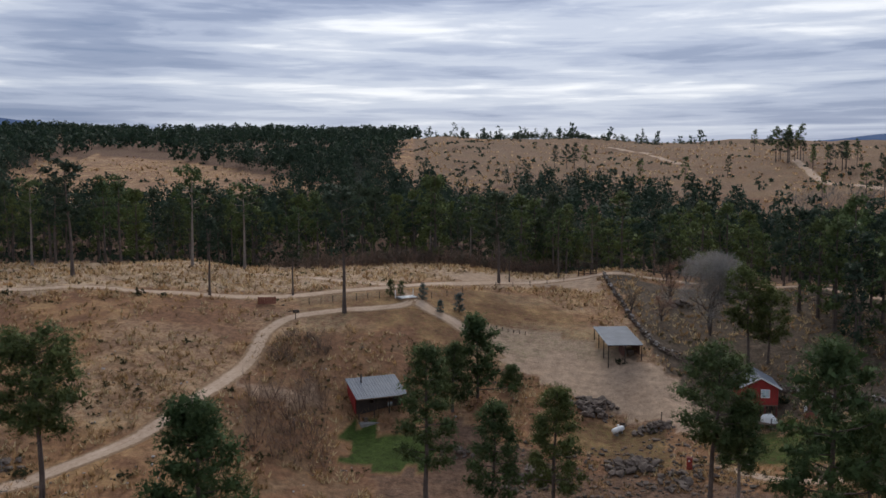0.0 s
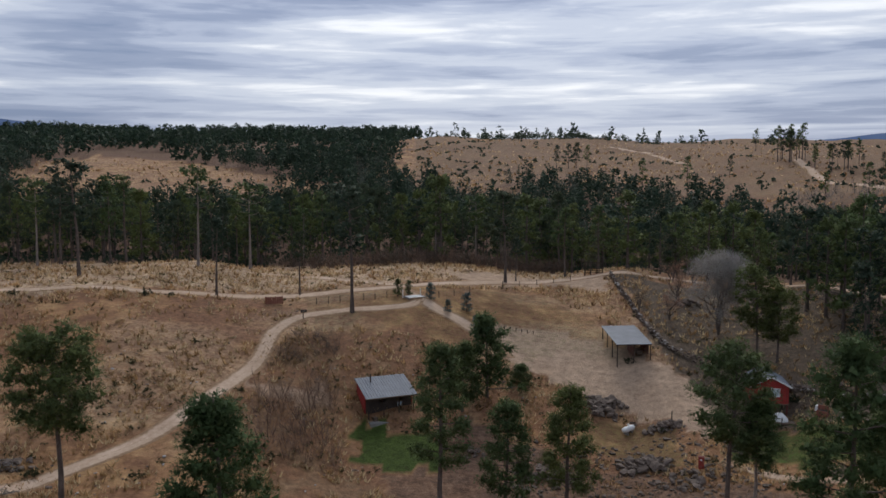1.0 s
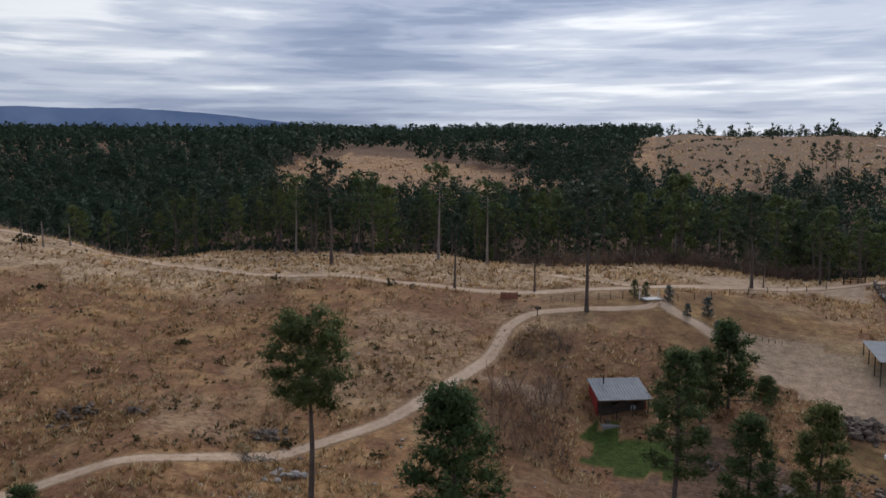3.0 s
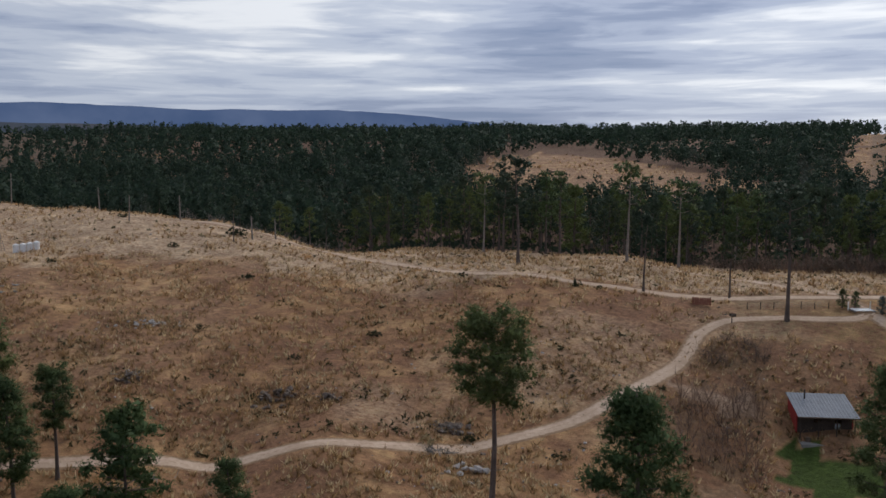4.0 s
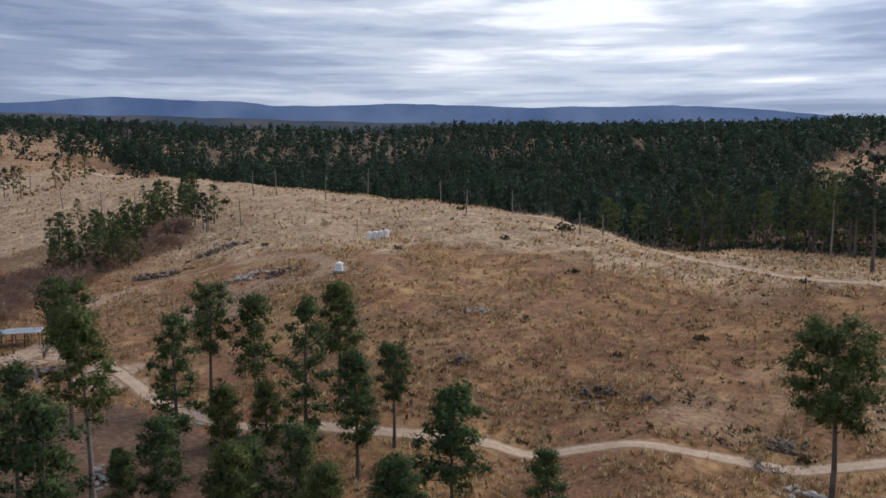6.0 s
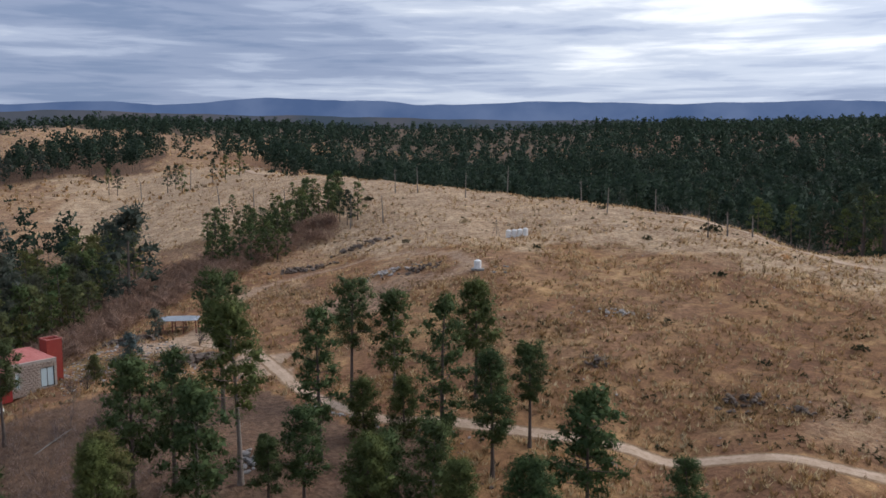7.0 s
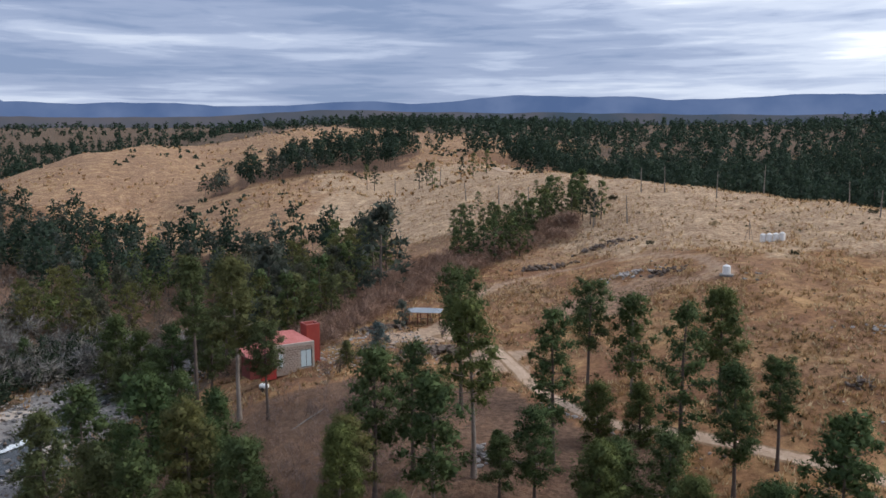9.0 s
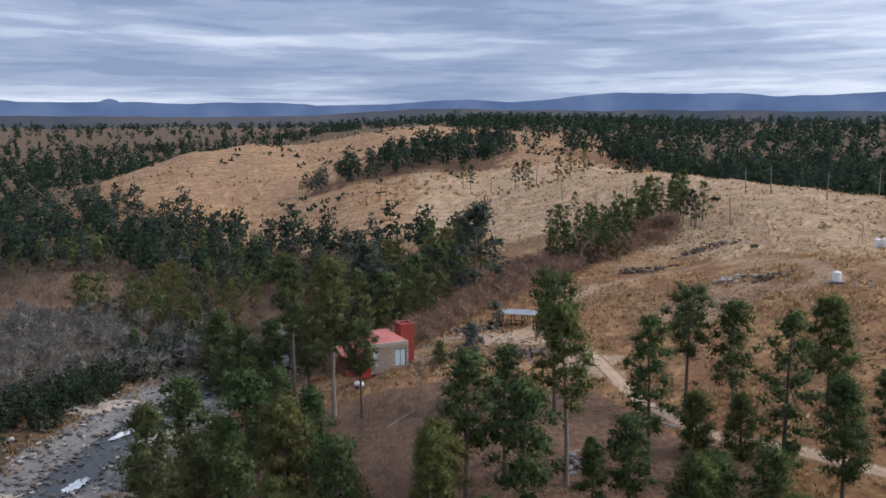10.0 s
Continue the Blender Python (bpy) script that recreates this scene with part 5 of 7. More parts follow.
bare_bushes("bare_bushes", ((-8, 176), (8, 180), (12, 190), (-8, 190)), 90, 2.0, 4.5, g_s, TWIG_DARK, "brown leafless bushes at the wood's edge")
bare_bushes("bare_bushes", ((77, 62), (99, 62), (99, 108), (85, 112), (78, 110)), 260, 0.8, 2.0, g_s, TWIG, "low brown leafless bushes below the house")

# green shrubs on the open ground, low and rounded
def bush(place, seed, rad, mat, label, name="shrub", high=0.7, group="shrubs"):
    g = np.random.default_rng(seed)
    n = int(12 + 10 * rad)
    c = unit(g.normal(size=(n, 3))) * g.uniform(0.3, 1, (n, 1)) * [rad, rad, rad * high]
    c[:, 2] = np.abs(c[:, 2]) + 0.1
    v, f = sprays(g, c, g.uniform(0.2, 0.34, n) * max(0.8, rad), 14, 0.1)
    ob = new(name, mesh_from(name, v, f, [mat]))
    ob.location = place
    return tagged(ob, label, "shrub", group)


BUSHES = [(19.4, 142, 1.4), (17.9, 141, 0.9), (-12.6, 122.5, 1.1), (-13.8, 126, 1.3), (42, 190, 2.4), (53.2, 172, 1.2), (41.4, 150, 1.4), (51, 140, 1.0), (46, 178, 1.3), (38.5, 112, 1.0),
          (33, 120, 1.2), (37.5, 168, 1.3), (44.5, 124, 0.9), (27, 150, 1.1), (24, 118, 1.0), (21, 127, 0.9), (16.5, 120, 0.9), (30, 96, 0.8), (62, 190, 1.2), (58, 205, 1.5), (49, 215, 1.4), (64.5, 244, 2.0),
          (-15, 106, 0.8), (-8.5, 108, 1.2), (-17.4, 118, 0.8), (-22.8, 118, 1.5), (-25.2, 121, 1.8), (78.4, 134, 0.9), (26.5, 92.5, 1.2), (20.5, 88, 1.0), (-24.6, 103, 1.0), (29.4, 90, 1.3)]
for k, (a, r, rad) in enumerate(BUSHES):
    straw = k % 4 == 3
    bush(spot(a, r), 300 + k, rad, STRAW if straw else SHRUB, "rounded clump of pampas-like dry grass" if straw else "low dark green shrub on dry ground", "grass_clump" if straw else "shrub")
x, y = open_places(3600, 90, 330, -30, 82, g_low, 0.45, 30.0, 61)
x, y = x[:900], y[:900]
n = len(x)
c = np.stack([x, y, ground(x, y) + 0.1], -1)[:, None] + g_low.normal(0, 0.35, (n, 4, 3)) * [1, 1, 0.3]
v, f = sprays(g_low, c.reshape(-1, 3), g_low.uniform(0.25, 0.5, n * 4), 9, 0.12, 0.25, 0.4)
tagged(new("low_bushes", mesh_from("low_bushes", v, f, [SHRUB])), "small dark scattered bushes over the knoll", "shrubs", kind="stuff")
x, y = open_places(3400, 360, 1000, -32, 115, g_low, 0.5, 60.0, 62)
n = len(x)
c = np.stack([x, y, ground(x, y) + 0.6], -1)[:, None] + g_low.normal(0, 1.0, (n, 4, 3)) * [1, 1, 0.5]
v, f = sprays(g_low, c.reshape(-1, 3), g_low.uniform(0.8, 1.8, n * 4), 6, 0.25)
tagged(new("far_bushes", mesh_from("far_bushes", v, f, [PINE_HAZED])), "scattered dark bushes on the far hills", "shrubs", kind="stuff")


# dark bushes beneath the forest pines, added to make the shade between trunks
g_u = np.random.default_rng(67)
az, r = scatter_woods(176, 250, 3.4, g_u, 0.8)
keep = (az < 70) & (az > -32)
az, r = az[keep], r[keep]
x, y = -r * np.sin(np.radians(az)), r * np.cos(np.radians(az))
n = len(x)
c = np.stack([x, y, ground(x, y) + 0.7], -1)[:, None] + g_u.normal(0, 0.8, (n, 3, 3)) * [1, 1, 0.7]
v, f = sprays(g_u, c.reshape(-1, 3), g_u.uniform(0.6, 1.2, n * 3), 7, 0.13, 0.3, 0.55)
tagged(new("undergrowth", mesh_from("undergrowth", v, f, [PINE_HAZED])), "dark undergrowth added to shade the gaps between forest pines", "shrubs", kind="stuff")


# ---- stones ----
def stone_mesh(seed, mat, detail=2):
    g = np.random.default_rng(seed)
    bm = bmesh.new()
    bmesh.ops.create_icosphere(bm, subdivisions=detail, radius=0.5)
    lobes = g.normal(size=(9, 3))
    for v in bm.verts:
        d = np.array(v.co.normalized())
        flat = sum(max(0.0, float(d @ unit(q)) - 0.55) for q in lobes)
        v.co = Vector(d) * (0.56 - 0.3 * flat + 0.05 * g.normal())
        v.co.z *= 0.72
    me = bpy.data.meshes.new("stone")
    bm.to_mesh(me)
    bm.free()
    me.materials.append(mat)
    return me


STONES = [stone_mesh(k, ROCK, 2 if k < 2 else 1) for k in range(6)]
PALE_STONES = [stone_mesh(20 + k, ROCK_PALE, 1) for k in range(4)]


def lay(me, place, size, parent, g, name="stone"):
    ob = new(name, me)
    ob.parent = parent
    ob.location = place
    ob.rotation_euler = g.uniform(-0.5, 0.5), g.uniform(-0.5, 0.5), g.uniform(0, 6.28)
    ob.scale = size * g.uniform(0.8, 1.3), size * g.uniform(0.8, 1.2), size * g.uniform(0.65, 1.0)
    return ob


def rock_pile(az, r, wide, deep, number, size, seed, label, stock=STONES):
    g = np.random.default_rng(seed)
    centre = spot(az, r)
    pile = thing("rock_pile", label, "rocks", centre, az, "rock piles")
    for k in range(number):
        u, v = g.normal(0, 0.4), g.normal(0, 0.4)
        x, y = u * wide, v * deep
        c, s = math.cos(radians(az)), math.sin(radians(az))
        wx, wy = centre.x + x * c - y * s, centre.y + x * s + y * c
        up = max(0.0, 0.55 - (u * u + v * v)) * size * 1.5 * g.uniform(0, 1)
        lay(stock[int(g.integers(0, len(stock)))], (x, y, level(wx, wy) - centre.z + 0.12 * size + up), size * g.uniform(0.5, 1.5), pile, g)
    return pile


for k, (az, r, wide, deep, number, size, label) in enumerate([
    (-11.0, 111.5, 3.8, 2.6, 60, 0.85, "heap of dark boulders beside the yard"), (-14.9, 107, 2.6, 1.2, 34, 0.75, "low heap of dark stones beside the drive"),
    (-13.8, 96.5, 3.6, 1.9, 44, 0.95, "broad brown rock outcrop among grass"), (-7.6, 92, 4.5, 2.5, 26, 0.7, "scattered grey boulders on the slope"),
    (-17.6, 92, 5.0, 3.0, 34, 0.65, "loose grey stones below the drive"), (28.1, 94.6, 2.6, 1.3, 20, 0.6, "dark heap of stones and branches by the track"),
    (26.6, 84.5, 2.2, 1.6, 9, 0.75, "pale boulders below the track"), (39.8, 101, 3.6, 2.4, 34, 0.55, "grey rock outcrop on the knoll's foot"),
    (49, 106, 2.0, 1.0, 12, 0.55, "dark stump and stones on the slope"), (36.3, 99, 1.6, 0.9, 10, 0.5, "low dark rock outcrop in the grass"),
    (63.2, 166, 5.2, 2.6, 38, 0.6, "pale boulder row on the hillside"), (61, 162, 5.0, 2.4, 34, 0.6, "dark boulder row on the hillside"),
    (76.0, 131, 4.6, 2.4, 66, 0.8, "pile of rubble stones beside the clearing"), (79.8, 148, 5.0, 1.8, 40, 0.8, "grey stone bank by the shelter"),
    (69, 190, 9.0, 2.0, 40, 0.8, "rocky break along the hillside"), (65, 200, 9.0, 2.0, 36, 0.8, "rocky break along the hillside"),
    (-16.4, 149.6, 2.4, 1.6, 14, 0.9, "cluster of mossy boulders under bare trees"), (-23, 121, 5.0, 0.8, 26, 0.7, "tumbled stone bank behind the house"),
    (72.6, 84, 0.9, 3.0, 18, 0.6, "pale stones down the slope"), (-2.2, 96, 2.6, 1.6, 18, 0.55, "reddish stones under the pines"),
    (-19.8, 101, 1.8, 1.2, 10, 0.6, "dark stones around the lawn"), (47.8, 126, 5.0, 2.2, 26, 0.42, "broken pale stones across the knoll")]):
    rock_pile(az, r, wide * 1.1, deep * 1.2, int(number * 1.3), size * (1.35 if az > 36 else 1.2), 500 + k, label, PALE_STONES if "pale" in label else STONES)


def loose_stones(name, x, y, low, high, g, mats, label, lift=0.1):
    """Many small stones, past counting, in one mesh."""
    base = []
    for me in (STONES[2], STONES[3], PALE_STONES[0], PALE_STONES[1]):
        v = np.empty(len(me.vertices) * 3)
        me.vertices.foreach_get("co", v)
        f = np.empty(len(me.polygons) * 3, int)
        me.polygons.foreach_get("vertices", f)
        base.append((v.reshape(-1, 3), f.reshape(-1, 3)))
    z = ground(x, y)
    shape = Shape()
    for i in range(len(x)):
        v, f = base[i % 4]
        s, a = g.uniform(low, high) * g.choice([0.6, 1.0, 1.4], p=[0.5, 0.35, 0.15]), g.uniform(0, 6.28)
        c, n_ = math.cos(a) * s, math.sin(a) * s
        shape.add(np.stack([v[:, 0] * c * 1.2 - v[:, 1] * n_, v[:, 0] * n_ * 1.2 + v[:, 1] * c, v[:, 2] * s * 0.8], -1) + [x[i], y[i], z[i] + lift * s], f, int(g.integers(0, len(mats))))
    return tagged(new(name, shape.mesh(name, mats)), label, "stones", kind="stuff")


x, y = open_places(3800, 64, 200, -30, 84, g_low, 0.54, 10.0, 71)
loose_stones("loose_stones", x, y, 0.2, 0.5, g_low, [ROCK, ROCK, ROCK_PALE], "loose grey and pale stones in dry grass")
x, y = patch_places(1300, [(-3, 78), (-12, 86), (-22, 84), (-22, 99), (-16, 106), (-12, 102), (-6, 101)], g_low)
loose_stones("rubble", x, y, 0.25, 0.7, g_low, [ROCK, ROCK, ROCK_DARK, ROCK_DARK], "rocky rubble below the yard")
x, y = patch_places(1500, [(74, 124), (81, 122), (84, 116), (84, 138), (80, 150), (75, 140)], g_low)
loose_stones("rubble", x, y, 0.2, 0.6, g_low, [ROCK, ROCK_PALE], "stony ground round the clearing")

# ---- river ----
strip("water", RIVER, 13.0, WATER, across=7, steps=10, stretch=1.0, flat=RIVER_LEVEL, label="dark shallow river running over stones", category="river")


def river_places(count, inner, outer, g):
    line = smooth_line(RIVER, 30)
    k = g.integers(0, len(line) - 1, count)
    way = unit(line[k + 1] - line[k])
    off = g.uniform(inner, outer, count) * g.choice([-1, 1], count)
    return line[k, 0] + way[:, 1] * off, line[k, 1] - way[:, 0] * off


g_r = np.random.default_rng(31)
strip("river_bed", RIVER, 24.0, GRAVEL, 0.06, across=13, steps=12, stretch=1.0, fade=0, label="grey gravel bed along the river", category="river bed")
x, y = river_places(2600, 2.0, 11.0, g_r)
loose_stones("river_stones", x, y, 0.25, 0.85, g_r, [ROCK_WET, ROCK_WET, ROCK, ROCK_PALE], "grey boulders and cobbles in the river bed", 0.25)
x, y = river_places(900, 0.0, 4.5, g_r)
loose_stones("river_stones", x, y, 0.3, 0.9, g_r, [ROCK_WET, ROCK_WET, ROCK], "dark wet boulders standing in the stream", 0.3)
x, y = river_places(800, 9, 17, g_r)
loose_stones("bank_stones", x, y, 0.4, 1.2, g_r, [ROCK, ROCK_PALE], "pale stones along the river bank", 0.2)
x, y = river_places(1500, 9.0, 20, g_r)
tufts("bank_grass", x, y, 0.5, 1.1, 8, g_r, [STRAW, SHRUB, STRAW_BROWN], "yellowed grass tussocks on the river bank", "grass", slim=0.12)


def rapid(az, r, long, wide, turn, seed):
    """White water: a broken lumpy sheet just over the stream."""
    g = np.random.default_rng(seed)
    bm = bmesh.new()
    n, m = 16, 6
    grid = [[bm.verts.new(((i / n - 0.5) * long, (j / m - 0.5) * wide * (0.5 + 0.6 * math.sin(math.pi * i / n)) + g.normal(0, 0.12), abs(g.normal(0, 0.12)) + 0.03)) for j in range(m + 1)] for i in range(n + 1)]
    for i in range(n):
        for j in range(m):
            if 0 < j < m - 1 or g.uniform() < 0.6:
                bm.faces.new((grid[i][j], grid[i + 1][j], grid[i + 1][j + 1], grid[i][j + 1]))
    ob = part("rapid", bm, FOAM)
    x, y = at(az, r)
    ob.location, ob.rotation_euler = (x, y, RIVER_LEVEL + 0.06), (0, 0, radians(turn))
    return tagged(ob, "white foaming rapid between dark stones", "rapid", "rapids")


rapid(102.9, 142, 6.5, 1.5, 150, 1)
rapid(105.8, 122, 5.0, 1.8, 160, 2)
rapid(100.6, 152, 4.0, 1.0, 140, 3)
rapid(107.6, 116, 3.0, 1.0, 165, 4)
for az, r, wide, deep in ((104.6, 158, 7, 3.0), (109.5, 120, 6, 3.5), (100.3, 138, 4, 2)):
    bm = bmesh.new()
    centre = spot(az, r)
    bmesh.ops.create_circle(bm, cap_ends=True, segments=22, radius=1.0)
    for v in bm.verts:
        q = 1 + 0.25 * math.sin(3.1 * v.co.x + 2.3 * v.co.y + az)
        v.co = (v.co.x * wide * q, v.co.y * deep * q, 0)
        c, s = math.cos(radians(az)), math.sin(radians(az))
        v.co.z = level(centre.x + v.co.x * c - v.co.y * s, centre.y + v.co.x * s + v.co.y * c) - centre.z + 0.1
    bank = part("sand_bank", bm, SAND)
    bank.location, bank.rotation_euler = centre, (0, 0, radians(az))
    tagged(bank, "pale sand bank beside the river", "sand", kind="structure")

# ---- built things ----
def box_into(bm, size, place, bevel=0.0, turn=None):
    made = bmesh.ops.create_cube(bm, size=1.0)
    verts = made["verts"]
    for v in verts:
        v.co = Vector((v.co.x * size[0], v.co.y * size[1], v.co.z * size[2]))
    if bevel:
        edges = list({e for v in verts for e in v.link_edges})
        made = bmesh.ops.bevel(bm, geom=edges, offset=bevel, segments=1, affect="EDGES", profile=0.5)
        verts = made["verts"]
    for v in verts:
        if turn:
            v.co = turn @ v.co
        v.co += Vector(place)
    return verts


def block(name, size, place, mat, parent, label="", bevel=0.015, turn=None):
    """A bevelled block, place is its centre."""
    bm = bmesh.new()
    box_into(bm, size, place, bevel, turn)
    return part(name, bm, mat, parent, label)


def post(name, foot, top, wide, mat, parent, label="", sides=7, taper=0.85):
    verts, faces = tube([foot, top], [wide, wide * taper], sides)
    bm = bmesh.new()
    vs = [bm.verts.new(v) for v in verts]
    for f in faces:
        bm.faces.new([vs[i] for i in f])
    bm.faces.new(vs[-sides:])
    bm.faces.new(vs[:sides][::-1])
    return part(name, bm, mat, parent, label)


def sheet(name, corners, thick, mat, parent, label="", waves=0, wave=0.03):
    """A roof sheet over four corners (a, b along one edge, c, d along the other), ribbed from a-d to b-c."""
    a, b, c, d = [Vector(q) for q in corners]
    bm = bmesh.new()
    n = max(1, waves * 2)
    up = (b - a).cross(d - a).normalized()
    if up.z < 0:
        up = -up
    rows = []
    for side in (0, 1):
        for i in range(n + 1):
            t = i / n
            lift = up * ((wave if i % 2 else 0) - (thick if side else 0))
            rows.append((bm.verts.new(a.lerp(b, t) + lift), bm.verts.new(d.lerp(c, t) + lift)))
    top, low = rows[:n + 1], rows[n + 1:]
    for i in range(n):
        bm.faces.new((top[i][0], top[i + 1][0], top[i + 1][1], top[i][1]))
        bm.faces.new((low[i][0], low[i][1], low[i + 1][1], low[i + 1][0]))
        bm.faces.new((top[i][0], low[i][0], low[i + 1][0], top[i + 1][0]))
        bm.faces.new((top[i][1], top[i + 1][1], low[i + 1][1], low[i][1]))
    bm.faces.new((top[0][0], top[0][1], low[0][1], low[0][0]))
    bm.faces.new((top[n][0], low[n][0], low[n][1], top[n][1]))
    return part(name, bm, mat, parent, label)


def prism(name, outline, thick, mat, parent, label="", turn=None, place=(0, 0, 0)):
    """A flat outline in x and z, thick along y."""
    bm = bmesh.new()
    front = [bm.verts.new((x, -thick / 2, z)) for x, z in outline]
    back = [bm.verts.new((x, thick / 2, z)) for x, z in outline]
    bm.faces.new(front)
    bm.faces.new(back[::-1])
    n = len(outline)
    for i in range(n):
        bm.faces.new((front[i], back[i], back[(i + 1) % n], front[(i + 1) % n]))
    for v in bm.verts:
        if turn:
            v.co = turn @ v.co
        v.co += Vector(place)
    bmesh.ops.recalc_face_normals(bm, faces=bm.faces)
    return part(name, bm, mat, parent, label)


def window(parent, place, wide, high, deep=0.1, turn=0.0, bars=1, frame_mat=None, name="window"):
    """A framed window in a wall; place is its centre, turn its facing about z."""
    frame_mat = frame_mat or WHITE
    t = Matrix.Rotation(radians(turn), 3, "Z")
    bm = bmesh.new()
    rim = 0.09
    for dx, dz, sx, sz in ((-wide / 2, 0, rim, high + rim), (wide / 2, 0, rim, high + rim), (0, high / 2, wide - rim, rim), (0, -high / 2, wide - rim, rim)):
        box_into(bm, (sx, deep, sz), Vector(place) + t @ Vector((dx, 0, dz)), 0.0, t)
    for k in range(bars):
        box_into(bm, (0.05, deep * 0.8, high - rim), Vector(place) + t @ Vector(((k + 1) / (bars + 1) * wide - wide / 2, 0, 0)), 0.0, t)
    frame_ob = part(name, bm, frame_mat, parent)
    step_x = (wide - rim) / (bars + 1)
    for k in range(bars + 1):
        bm = bmesh.new()
        box_into(bm, (step_x - 0.05, 0.02, high - rim), Vector(place) + t @ Vector(((k + 0.5) * step_x - (wide - rim) / 2, 0, 0)), 0.0, t)
        part("pane", bm, SKY_GLASS, frame_ob)
    return frame_ob


# the open shed on posts
def open_shed():
    x, y = 27.2, 123.6
    z = level(x, y)
    shed = thing("open_shed", "open timber shed with grey corrugated iron roof", "shed", (x, y, z), 3)
    w, l, front, back = 2.5, 4.6, 11.15 - z, 12.0 - z
    ribs = 16
    sheet("roof", [(-w - 0.1, -l - 0.1, front), (w + 0.1, -l - 0.1, front), (w + 0.1, l + 0.1, back), (-w - 0.1, l + 0.1, back)], 0.05, TIN, shed, "grey-blue corrugated iron roof", ribs)
    c, s = math.cos(radians(3)), math.sin(radians(3))
    for i, px in enumerate((-w + 0.1, 0.0, w - 0.1)):
        for j, py in enumerate((-l + 0.2, -l / 3, l / 3, l - 0.2)):
            if i == 1 and j in (1, 2):
                continue
            foot = level(x + px * c - py * s, y + px * s + py * c) - z - 0.2
            post("post", (px, py, foot), (px, py, front + (back - front) * (py + l) / (2 * l) - 0.06), 0.075, WOOD_DARK, shed)
    for py in (-l + 0.2, -l / 3, l / 3, l - 0.2):
        zz = front + (back - front) * (py + l) / (2 * l) - 0.13
        block("beam", (2 * w, 0.1, 0.14), (0, py, zz), WOOD_DARK, shed)
    for px, low in ((w - 0.25, 0.9), (0.3, 0.5)):
        for k in range(9):
            block("board", (0.04, 0.42, 1.3 + 0.1 * (k % 3)), (px, -l + 0.9 + k * 0.48, low), RED_DARK if k % 2 else WOOD, shed)
    for k in range(6):
        block("log", (0.3, 1.4, 0.3), (0.9 + 0.32 * (k % 3), -l + 1.8 + 0.1 * k, 0.25 + 0.3 * (k // 3)), WOOD, shed, bevel=0.08)
    return shed


open_shed()


